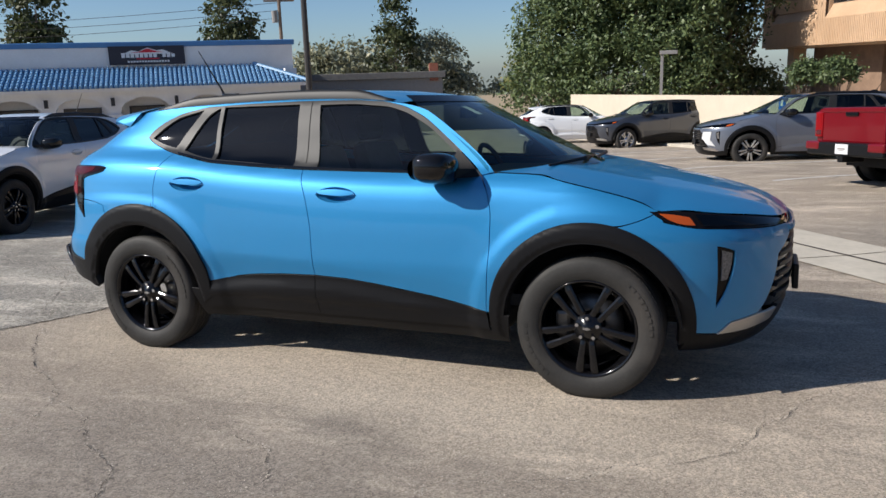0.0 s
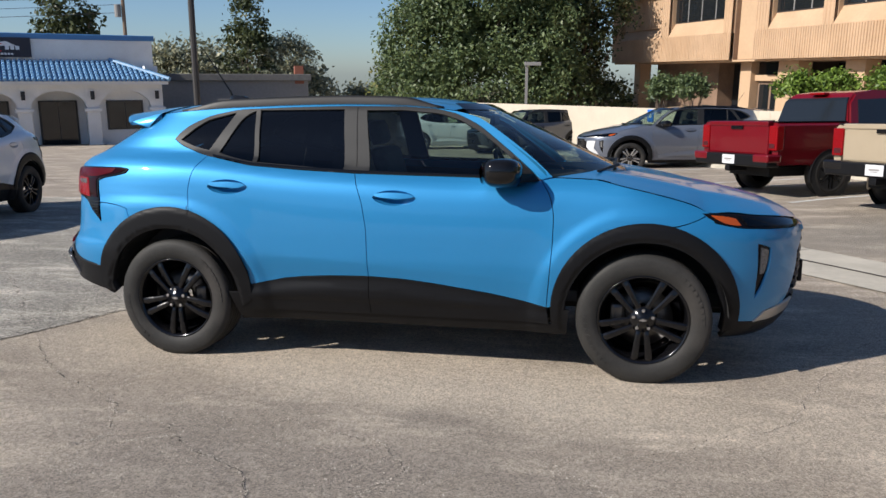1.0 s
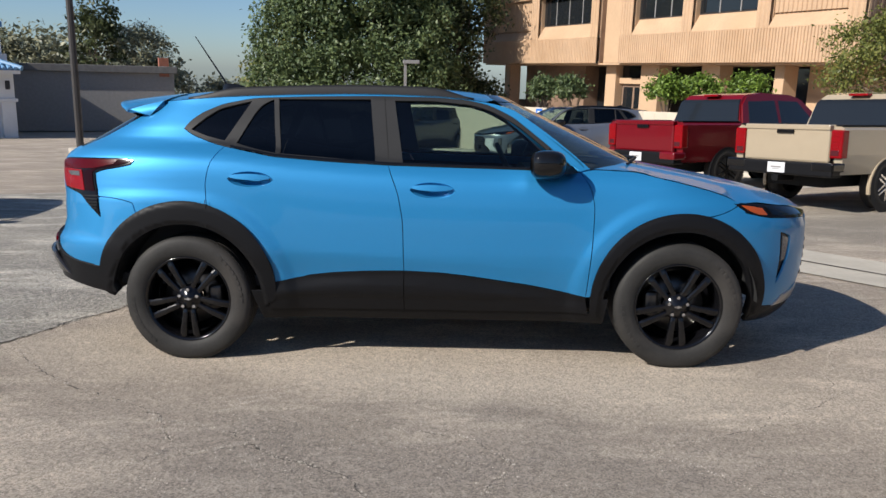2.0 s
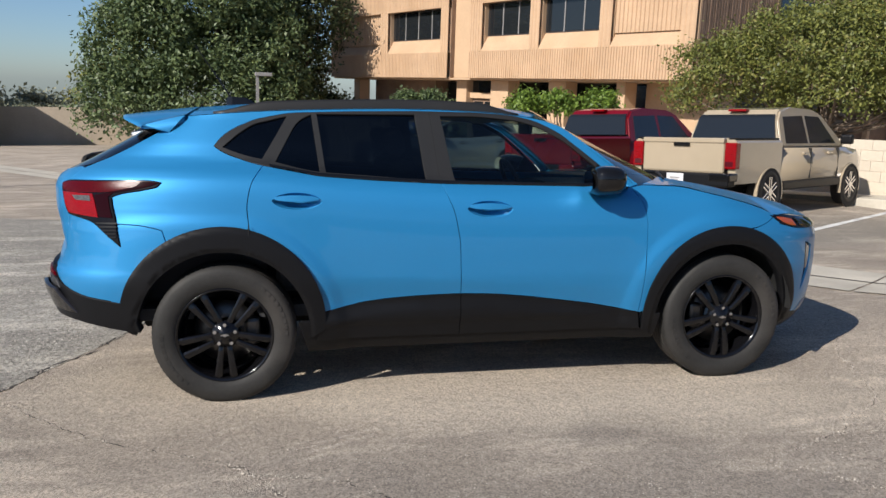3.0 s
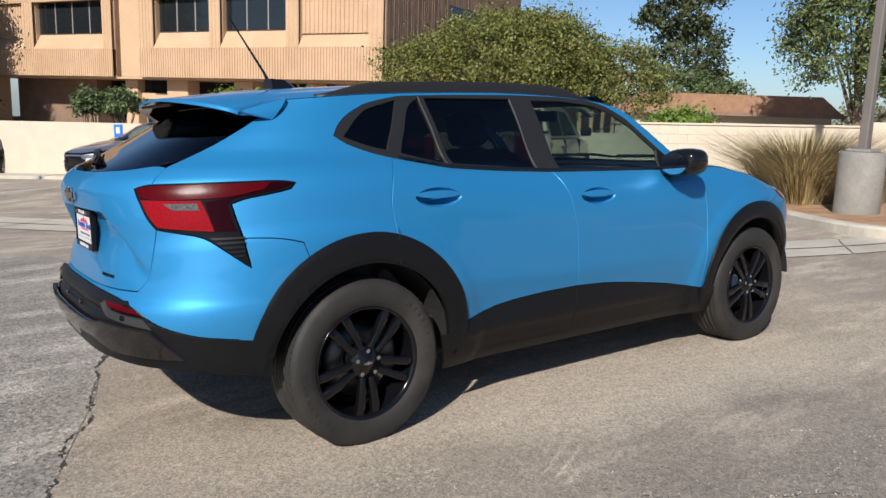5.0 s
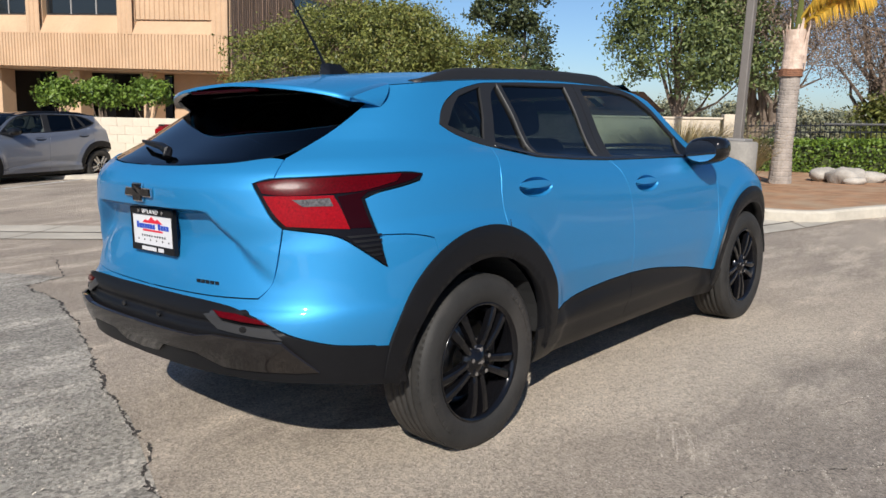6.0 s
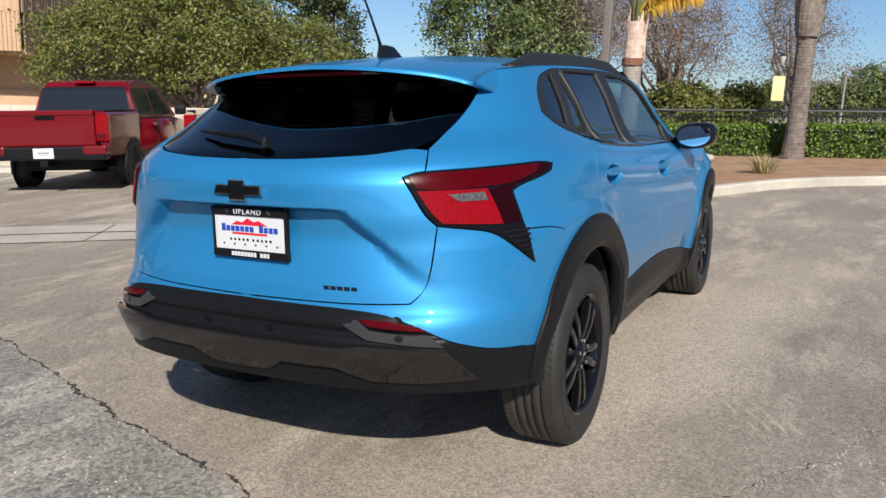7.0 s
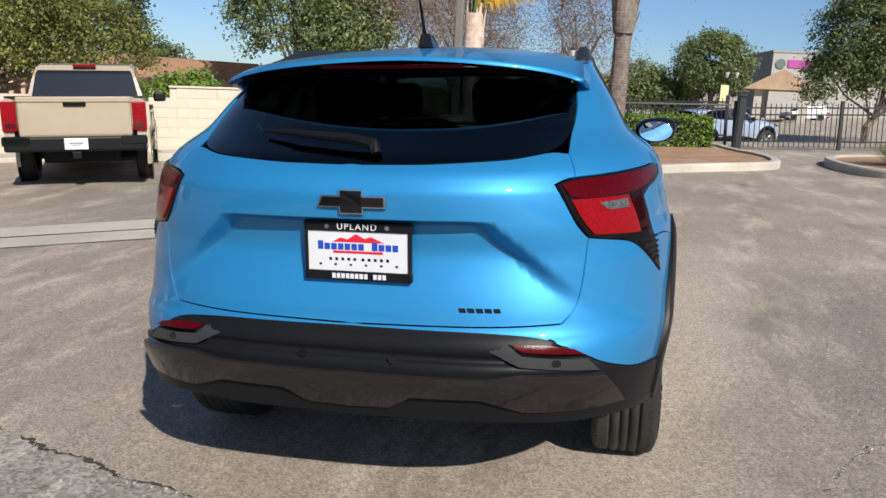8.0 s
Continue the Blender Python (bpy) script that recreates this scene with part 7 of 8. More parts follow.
def tree(label, x, y, blobs, count, size, material, seed, trunk=0.22, stems=1, z0=0.0, clump=0.45, twigs=10, droop=0.0, bark=None, category="tree", name="tree", shell=0.55, grow=1.0):
    """blobs are given from the tree's foot; grow scales the whole tree."""
    blobs = [tuple(q * grow for q in b) for b in blobs]
    size, trunk, clump, droop = size * grow ** 0.4, trunk * grow, clump * grow ** 0.7, droop * grow
    t = thing(name, label, category, at=pose(x, y, z0))
    me, cl = leaf_mesh("crown", blobs, count, size, material, seed, clump, droop, shell)
    part("crown", me, None, t)
    rng = random.Random(seed)
    bm = bmesh.new()
    low = min(b[2] - b[5] for b in blobs)
    for s in range(stems):
        ang = math.tau * s / stems + rng.random()
        off = 0.0 if stems == 1 else trunk * 1.6
        bx, by = off * math.cos(ang), off * math.sin(ang)
        top = Vector(rng.choice(blobs)[:3])
        mid = Vector((bx, by, 0)).lerp(top, 0.45) + Vector((rng.uniform(-0.3, 0.3), rng.uniform(-0.3, 0.3), 0))
        add_tube(bm, [(bx, by, -0.2), (bx * 1.2 + rng.uniform(-.1, .1), by * 1.2, max(0.3, low * 0.5)), mid, top], [trunk * 1.25, trunk, trunk * 0.65, trunk * 0.15], 9)
        limbs = []
        for k in range(9 if twigs > 40 else 0):
            # wandering limbs of a bare tree, with twigs springing from them
            c = Vector(cl[rng.randrange(len(cl))])
            st = Vector((bx, by, low * 0.5)).lerp(mid, rng.uniform(0.2, 1.0))
            path = [st.lerp(c, q) + Vector((rng.gauss(0, 0.3), rng.gauss(0, 0.3), rng.gauss(0, 0.2) - 0.5 * q * (1 - q))) * (q > 0) for q in (0, 0.25, 0.5, 0.75, 1)]
            add_tube(bm, path, [trunk * q for q in (0.5, 0.4, 0.28, 0.18, 0.07)], 6)
            limbs += path[1:]
        for k in range(twigs if limbs else 0):
            c = Vector(cl[rng.randrange(len(cl))])
            st = min(limbs, key=lambda q: (q - c).length)
            k1 = st.lerp(c, 0.5) + Vector((rng.gauss(0, 0.2), rng.gauss(0, 0.2), rng.gauss(0, 0.15)))
            add_tube(bm, [st, k1, c], [trunk * 0.10, trunk * 0.06, trunk * 0.03], 4)
        for k in range(0 if limbs else twigs):
            c = Vector(cl[rng.randrange(len(cl))])
            st = Vector((bx, by, low * 0.6)).lerp(mid, rng.random())
            k1 = st.lerp(c, 0.5) + Vector((0, 0, -0.1 * (c - st).length))
            add_tube(bm, [st, k1, c], [trunk * 0.38, trunk * 0.22, trunk * 0.06], 5)
    part("trunk", bm, bark or M_BARK, t)
    return t


# large dense tree by the far wall, with a paler one at its side
tree("tall dense green shade tree behind the parked cars", -7.0, 48.6, [(0, 0, 8.0, 4.3, 4.0, 3.6), (-2.6, 0, 5.0, 3.0, 3.0, 2.9), (2.4, -0.6, 5.2, 2.8, 2.8, 3.0), (0, -1.6, 2.8, 3.9, 2.6, 2.2), (-3.4, -1, 2.4, 2.4, 2.0, 1.8), (3.2, -1, 3.0, 2.2, 2.0, 2.0), (0.6, 0, 11, 3.0, 3.0, 2.2)], 74000, 0.125, M_LEAF, 11, 0.32, clump=0.42, droop=0.5, z0=-0.40, grow=1.30)
tree("paler green tree with light leaves by the wall", -10.4, 51.8, [(0, 0, 4.6, 3.4, 3.0, 2.6), (1.4, 0, 6.6, 2.6, 2.4, 2.2), (-2.0, 0, 3.2, 2.2, 2.2, 1.6)], 13000, 0.13, M_LEAF_OLIVE, 12, 0.2, clump=0.45, z0=-0.37, grow=1.28)
tree("dark multi-stemmed tree beside the office", -1.8, 50.3, [(0, 0, 5.6, 2.8, 2.4, 1.9), (-1.6, 0, 6.6, 2.2, 2.0, 1.8), (1.6, 0, 7.8, 2.2, 2.0, 2.0), (0.6, 0, 3.2, 2.0, 1.8, 1.2), (2.6, 0.4, 2.4, 1.5, 1.4, 0.9)], 26000, 0.13, M_LEAF_DARK, 13, 0.2, stems=4, clump=0.45, z0=-0.23, grow=1.17)
# broad olive-green tree behind the block wall
tree("broad rounded olive-green tree behind the block wall", 16.3, 18.9, [(0, 0, 3.5, 3.2, 3.2, 1.65), (-2.4, 1.2, 2.9, 2.0, 2.0, 1.4), (2.6, -1.8, 2.8, 2.1, 2.1, 1.4), (0.4, -1.2, 2.6, 2.8, 2.0, 1.2), (1.0, 0, 4.3, 1.8, 1.8, 0.9)], 58000, 0.06, M_LEAF_OLIVE, 14, 0.17, stems=3, clump=0.26, z0=-0.16, grow=1.12)
tree("bright green shrub behind the block wall", 17.6, 12.2, [(0, 0, 1.1, 1.3, 1.3, 0.8)], 3500, 0.07, M_LEAF_HEDGE, 15, 0.05, stems=3, clump=0.2, category="shrub", name="shrub")
tree("broad green tree past the block wall", 47, 35.5, [(0, 0, 3.6, 4.0, 4.0, 2.2), (2.5, -2, 3.2, 3.0, 3.0, 1.8)], 9000, 0.13, M_LEAF, 16, 0.2, clump=0.35)
# clipped shrubs in front of the office
for k, (x, y, r) in enumerate(((7.6, 24.8, 0.6), (8.8, 24.4, 0.68), (10.3, 23.9, 0.75), (3.2, 26.6, 0.45), (4.2, 26.2, 0.6))):
    tree("rounded green shrub before the office", x, y, [(0, 0, 2.35, r, r * 0.9, 0.5)], 2600, 0.07, M_LEAF_HEDGE if k < 3 else M_LEAF, 30 + k, 0.07, stems=2, clump=0.16, twigs=5, category="shrub", name="shrub")
# trees past the fence
tree("tall slender eucalyptus with a pale trunk", 68.9, 51.3, [(0, 0, 8, 3.4, 3.4, 3.2), (-1.5, 0, 12, 3.0, 3.0, 3.2), (1.8, 0, 14, 2.6, 2.6, 2.6), (2.4, 0, 6, 2.2, 2.2, 1.8)], 12000, 0.22, M_LEAF_DARK, 17, 0.3, z0=-1.44, clump=0.55, bark=M_PALM_BARK, grow=1.30)
tree("full green tree past the fence", 40.3, 18.0, [(0, 0, 5.2, 2.5, 2.5, 2.8), (0.6, -1.6, 4.2, 2.0, 2.0, 2.2), (0, 0.4, 7.6, 2.2, 2.2, 2.2)], 46000, 0.10, M_LEAF_FAR, 18, 0.2, z0=-1.66, clump=0.35, grow=1.55)
tree("grey leafless tree with fine twigs past the fence", 43.2, 14.5, [(0, 0, 6.0, 2.6, 2.6, 2.6), (0.3, -1.6, 4.6, 2.0, 2.0, 1.8), (0, 0.5, 8.4, 2.2, 2.2, 2.2)], 52000, 0.05, M_LEAF_DRY, 19, 0.20, z0=-1.82, stems=2, clump=0.6, twigs=130, shell=0.2, grow=1.55)
tree("brown half-bare tree past the fence", 53.3, 9.6, [(0, 0, 5.0, 2.8, 2.8, 2.4), (-0.4, 1.2, 8.0, 2.6, 2.6, 2.6)], 40000, 0.055, M_LEAF_DRY, 20, 0.24, z0=-2.59, stems=2, clump=0.6, twigs=120, shell=0.2, grow=1.55)
tree("thin brown tree past the fence", 57.9, 2.1, [(0, 0, 4.6, 2.4, 2.4, 2.2), (0, 0.5, 6.6, 1.9, 1.9, 1.9)], 16000, 0.055, M_LEAF_DRY, 21, 0.2, z0=-2.75, clump=0.6, twigs=110, shell=0.2, grow=1.55)
tree("rounded green street tree", 91.2, -11.0, [(0, 0, 4.6, 2.7, 2.7, 2.3), (0.4, 0, 3.4, 2.2, 2.2, 1.4)], 30000, 0.12, M_LEAF_FAR, 22, 0.2, z0=-3.12, clump=0.35, grow=1.60)
tree("large leafy street tree", 43.5, -14.2, [(0, 0, 5.6, 3.2, 3.2, 3.0), (0.6, -1.6, 4.6, 2.8, 2.8, 2.6), (0, 1.6, 3.4, 2.0, 2.0, 1.6)], 46000, 0.085, M_LEAF_FAR, 23, 0.22, z0=-1.45, clump=0.35)
tree("small green street tree", 101.7, -3.6, [(0, 0, 3.6, 2.4, 2.4, 1.7)], 4000, 0.15, M_LEAF_FAR, 24, 0.16, z0=-3.12, clump=0.4, grow=1.60)
# far rows of trees, as crowns one behind another
rng = random.Random(5)
far_groups = (
    ((-102, 162), (-67, 182), 9, 8.8, 17.6, -1.6), ((-166, 138), (-100, 204), 9, 9.9, 14.3, -1.6), ((-67, 190), (-23, 199), 9, 5.3, 8.4, -1.6), ((-34, 90), (-17, 93), 6, 2.9, 4.9, -0.6),
    ((30, 62), (46, 52), 5, 3.6, 7.0, 0), ((62, 30), (92, 12), 9, 2.2, 3.4, -1.4), ((86, 6), (95, -10), 8, 2.2, 4.2, -1.6), ((50, 10), (66, 6), 4, 1.7, 4.0, -1.8), ((100, -22), (92, -60), 9, 3.0, 5.4, -1.4),
)
for gi, (a, b, n, r, h, zg) in enumerate(far_groups):
    blobs = []
    for k in range(n):
        u = (k + rng.random() * 0.6) / n
        hh = h * rng.uniform(0.55, 1.25)
        rr = r * rng.uniform(0.7, 1.2)
        blobs.append((a[0] + (b[0] - a[0]) * u, a[1] + (b[1] - a[1]) * u, zg + hh * 0.55, rr, rr, hh * 0.5))
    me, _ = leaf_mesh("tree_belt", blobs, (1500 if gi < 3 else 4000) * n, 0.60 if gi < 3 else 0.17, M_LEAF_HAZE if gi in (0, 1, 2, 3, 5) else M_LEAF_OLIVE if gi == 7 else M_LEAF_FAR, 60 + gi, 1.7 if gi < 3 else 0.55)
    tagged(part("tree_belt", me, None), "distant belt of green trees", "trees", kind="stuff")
for k, (x, y, h, r) in enumerate(((-114, 95, 27.5, 4.2), (-126, 89, 25.3, 3.5), (-91, 118, 27.5, 4.4), (-82, 169, 31.9, 4.8))):
    tree("tall ragged conifer on the skyline", x, y, [(0, 0, h * 0.45, r * 1.3, r * 1.3, h * 0.3), (0.3, 0, h * 0.75, r * 0.9, r * 0.9, h * 0.22)], 4500, 0.48, M_LEAF_DARK, 80 + k, 0.55, z0=-1.6, clump=1.1)
tree("pale hazy tree on the skyline", -74.8, 175.2, [(0, 0, 6.4, 3.0, 2.8, 3.8)], 5000, 0.22, M_LEAF_HAZE, 90, 0.25, clump=0.7, z0=-1.60, grow=2.20)


# palms
M_PEELED = mat("peeled_palm_sheath", (0.52, 0.40, 0.32), 0.9, vary=0.3, scale=9, bump=0.6, bscale=40, second=(0.36, 0.24, 0.17), amount=0.6)
M_RUST_RING = mat("rusty_palm_ring", (0.27, 0.13, 0.075), 0.95, vary=0.3, scale=9, bump=0.6, bscale=40)
M_DRY_BOOT = mat("grey_palm_fibre", (0.20, 0.165, 0.14), 0.95, vary=0.35, scale=12, bump=0.7, bscale=50, second=(0.10, 0.08, 0.065), amount=0.7)


def trunk_rings(radius, z0, z1, step, notch, seed, bark, parent, name="trunk"):
    """A round trunk with a shallow notch at each leaf scar; radius is a function of height."""
    rg = random.Random(seed)
    verts, faces, m, rows = [], [], 18, []
    z = z0
    while z < z1:
        h = step * rg.uniform(0.7, 1.35)
        rows += [(z, 1.0), (z + h * 0.72, 1.0 + notch * 0.6), (z + h * 0.86, 1.0 - notch)]
        z += h
    for z, f in rows:
        for i in range(m):
            a = math.tau * i / m
            w = 1 + 0.05 * noise.noise((math.cos(a) * 2, math.sin(a) * 2, z * 3 + seed))
            zz = z + 0.02 * noise.noise((math.cos(a) * 1.5, math.sin(a) * 1.5, z * 1.3 + seed))
            verts.append((radius(z) * f * w * math.cos(a) + 0.06 * math.sin(z * 0.5 + seed), radius(z) * f * w * math.sin(a), zz))
    for k in range(len(rows) - 1):
        for i in range(m):
            faces.append((k * m + i, k * m + (i + 1) % m, (k + 1) * m + (i + 1) % m, (k + 1) * m + i))
    return part(name, mesh_of(name, verts, faces, bark), None, parent)


def boot(parent, name, az, r0, z0, r1, z1, width, material, seed):
    """One old leaf base: a strap that follows the trunk upwards and ends in a ragged tip."""
    rg = random.Random(seed)
    bm = bmesh.new()
    prev = None
    for k in range(7):
        u = k / 6
        r, z = r0 + (r1 - r0) * u ** 1.4, z0 + (z1 - z0) * u
        w = width * (1 - 0.75 * u ** 1.5) * rg.uniform(0.85, 1.1)
        a = az + 0.12 * math.sin(u * 3 + seed)
        c, s = Vector((math.cos(a), math.sin(a), 0)), Vector((-math.sin(a), math.cos(a), 0))
        p = c * r + Vector((0.06 * math.sin(z * 0.5), 0, z))
        cur = [bm.verts.new(q) for q in (p - s * w, p + c * w * 0.35, p + s * w, p - c * 0.02)]
        if prev:
            for i in range(4):
                bm.faces.new((prev[i], prev[(i + 1) % 4], cur[(i + 1) % 4], cur[i]))
        prev = cur
    bm.faces.new(prev)
    part(name, bm, material, parent)


def frond(parent, az, z0, length, rise, droop, hang, material, seed, leaflet=0.40):
    """A feather frond: an arching stalk with leaflets that hang from it."""
    rg = random.Random(seed)
    az = radians(az)
    pts = []
    for j in range(13):
        u = j / 12
        pts.append(Vector((length * (u - 0.12 * u * u) * math.cos(az), length * (u - 0.12 * u * u) * math.sin(az), z0 + rise * math.sin(min(1, u * 1.25) * math.pi / 2) - droop * u ** 2.5)))
    bm = bmesh.new()
    add_tube(bm, pts, [0.032 - 0.026 * j / 12 for j in range(13)], 6)
    side = Vector((-math.sin(az), math.cos(az), 0))
    for j in range(14, 84):
        u = j / 84
        i = min(11, int(u * 12))
        p = pts[i].lerp(pts[i + 1], u * 12 - i)
        fw = (pts[i + 1] - pts[i]).normalized()
        ll = leaflet * math.sin(math.pi * min(1, u * 0.85 + 0.12)) ** 0.7 * rg.uniform(0.8, 1.1) + 0.04
        for sg in (-1, 1):
            mid = p + side * sg * ll * 0.32 + fw * ll * 0.3 - Vector((0, 0, ll * hang * 0.25))
            tip = p + side * sg * ll * (0.75 - 0.5 * hang) + fw * ll * 0.5 - Vector((0, 0, ll * hang * rg.uniform(0.8, 1.1)))
            w = fw * 0.013
            a = [bm.verts.new(q) for q in (p - w * 0.6, p + w * 0.6, mid + w, mid - w, tip)]
            bm.faces.new(a[:4])
            bm.faces.new((a[3], a[2], a[4]))
    part("frond", bm, material, parent)


yp = thing("palm_tree", "palm with ringed grey trunk, peeled sheath and yellow fronds", "palm tree", at=plumb(11.4, 2.33, 0.05))
yr = lambda z: 0.165 * (1.0 + 0.28 * max(0.0, 1 - z / 0.7)) + 0.012 * z / 2
trunk_rings(yr, -0.1, 2.02, 0.075, 0.035, 3, M_PALM_BARK, yp)
trunk_rings(lambda z: 0.205, 2.0, 2.13, 0.04, 0.05, 4, M_RUST_RING, yp, "rust_ring")
trunk_rings(lambda z: 0.185 - 0.03 * (z - 2.1), 2.1, 2.85, 0.22, 0.015, 5, M_PEELED, yp, "peeled_sheath")
for k in range(16):
    boot(yp, "sheath_strip", math.tau * k / 16 * 3.1, 0.185, 2.12 + 0.12 * (k % 4), 0.185 + 0.025 * (k % 4), 2.72 + 0.10 * (k % 6), 0.05, M_PEELED, 40 + k)
for k, (az, h, m) in enumerate(((-150, 3.7, M_LEAF_OLIVE), (20, 3.9, M_LEAF_OLIVE), (110, 3.75, M_LEAF_OLIVE), (-95, 3.45, M_FROND_YELLOW), (-60, 3.35, M_FROND_YELLOW))):
    boot(yp, "frond_base", radians(az), 0.08, 2.65, 0.16 + 0.03 * k, h, 0.06, m, 60 + k)
for az, z0, ln, rise, dr, hang, m, sd in ((-74, 2.85, 1.35, 0.62, 0.12, 1.0, M_FROND_YELLOW, 1), (-96, 2.95, 1.15, 0.85, 0.30, 0.95, M_FROND_YELLOW, 2), (-50, 2.9, 1.0, 0.75, 0.15, 1.0, M_FROND_YELLOW, 3),
                                          (100, 3.5, 1.9, 1.6, 0.5, 0.4, M_LEAF_HEDGE, 4), (30, 3.5, 2.0, 1.7, 0.5, 0.4, M_LEAF_HEDGE, 5), (170, 3.5, 1.9, 1.5, 0.5, 0.4, M_LEAF_HEDGE, 6), (-130, 3.5, 1.9, 1.8, 0.4, 0.4, M_LEAF_HEDGE, 7), (-20, 3.5, 2.0, 1.8, 0.5, 0.4, M_LEAF_HEDGE, 8)):
    frond(yp, az, z0, ln, rise, dr, hang, m, sd)

dp = thing("palm_tree", "palm with dark ringed trunk and a shaggy head, hedge behind", "palm tree", at=plumb(14.25, -0.57, 0.05))
trunk_rings(lambda z: 0.20 * (1.0 + 0.25 * max(0.0, 1 - z / 0.6)) - 0.012 * max(0.0, z - 1.5), -0.1, 2.7, 0.06, 0.045, 7, M_DRY_BOOT, dp)
head = lambda z: 0.19 + 0.085 * math.sin(math.pi * min(1.0, max(0.0, (z - 2.5) / 1.5)) ** 0.8)
trunk_rings(head, 2.6, 4.6, 0.16, 0.012, 8, M_DRY_BOOT, dp, "head")
for k in range(84):
    z = 2.45 + 1.75 * (k / 84)
    boot(dp, "leaf_base", k * 2.4, head(z) * 0.97, z, head(z + 0.35) + 0.035 + 0.02 * (k % 3), z + 0.45 + 0.08 * (k % 4), 0.06, M_DRY_BOOT, 90 + k)
for k in range(14):
    frond(dp, 360 / 14 * k + 9 * (k % 3), 4.5, 2.1, 1.0 - 0.25 * (k % 4), 1.2, 0.6, M_LEAF_HEDGE, 20 + k, 0.5)


# clipped hedge
def hedge(x0, y0, x1, y1, z0, h, count, seed):
    t = thing("hedge", "clipped bright green hedge along the iron fence", "hedge")
    # solid filler, dark so that the hedge's inner shade shows between the leaves
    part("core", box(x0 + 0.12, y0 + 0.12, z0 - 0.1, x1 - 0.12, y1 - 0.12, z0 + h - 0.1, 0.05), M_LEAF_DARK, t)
    rg = np.random.default_rng(seed)
    n = count
    face = rg.integers(0, 4, n)
    u, v_, w = rg.random(n), rg.random(n), rg.normal(size=n) * 0.035
    px = np.where(face == 0, x0 + w, np.where(face == 1, x0 + (x1 - x0) * u, x0 + (x1 - x0) * u))
    py = np.where(face == 0, y0 + (y1 - y0) * u, np.where(face == 3, y0 + w, y0 + (y1 - y0) * v_))
    pz = np.where(face == 0, z0 + h * v_, np.where(face == 3, z0 + h * v_, z0 + h + w))
    pos = np.stack([px, py, pz], 1)
    nn = rg.normal(size=(n, 3))
    nn /= np.linalg.norm(nn, axis=1)[:, None]
    a = np.cross(nn, rg.normal(size=(n, 3)))
    a /= np.linalg.norm(a, axis=1)[:, None]
    b = np.cross(nn, a)
    s = 0.045
    vv = np.stack([pos - a * s, pos - b * s * 0.55, pos + a * s, pos + b * s * 0.55], 1).reshape(-1, 3)
    me = mesh_of("leaves", vv.tolist(), [(4 * i, 4 * i + 1, 4 * i + 2, 4 * i + 3) for i in range(n)], M_LEAF_HEDGE)
    part("leaves", me, None, t)
    return t


hedge(14.75, -2.75, 15.55, 7.0, 0.10, 0.66, 16000, 4)


def grass_clump(x, y, h, n, label, material, seed, spread=0.35, z0=0.1):
    t = thing("ornamental_grass", label, "grass clump", at=pose(x, y, z0))
    rg = random.Random(seed)
    verts, faces = [], []
    for k in range(n):
        a, r = rg.random() * math.tau, spread * rg.random() ** 0.5 * 0.5
        lean = rg.uniform(0.1, 0.9) * spread * 1.9
        hh = h * rg.uniform(0.6, 1.05)
        b = Vector((r * math.cos(a), r * math.sin(a), 0))
        s = Vector((-math.sin(a), math.cos(a), 0)) * 0.006
        p1 = b + Vector((lean * 0.35 * math.cos(a), lean * 0.35 * math.sin(a), hh * 0.62))
        p2 = b + Vector((lean * math.cos(a), lean * math.sin(a), hh))
        i = len(verts)
        verts += [b - s, b + s, p1 + s, p1 - s, p2]
        faces += [(i, i + 1, i + 2, i + 3), (i + 3, i + 2, i + 4)]
    part("blades", mesh_of("blades", verts, faces, material), None, t)


grass_clump(9.3, 3.4, 1.2, 2600, "pale dry ornamental grass with feathery blades", M_GRASS_DRY, 1, 1.05)
grass_clump(9.9, 2.6, 0.9, 1100, "pale dry ornamental grass with feathery blades", M_GRASS_DRY, 2, 0.5)
grass_clump(10.6, -5.6, 0.45, 400, "low grey-green shrub on a kerbed island", M_LEAF_OLIVE, 3, 0.6)
grass_clump(10.2, -0.4, 0.35, 160, "small dry tuft on bare soil", M_GRASS_DRY, 6, 0.3)

# ---- kerbed islands, fence, poles, signs ----
def rounded(poly, n=4):
    for _ in range(n):
        out = []
        for a, b in zip(poly, poly[1:] + poly[:1]):
            out += [(a[0] * 0.75 + b[0] * 0.25, a[1] * 0.75 + b[1] * 0.25), (a[0] * 0.25 + b[0] * 0.75, a[1] * 0.25 + b[1] * 0.75)]
        poly = out
    return poly


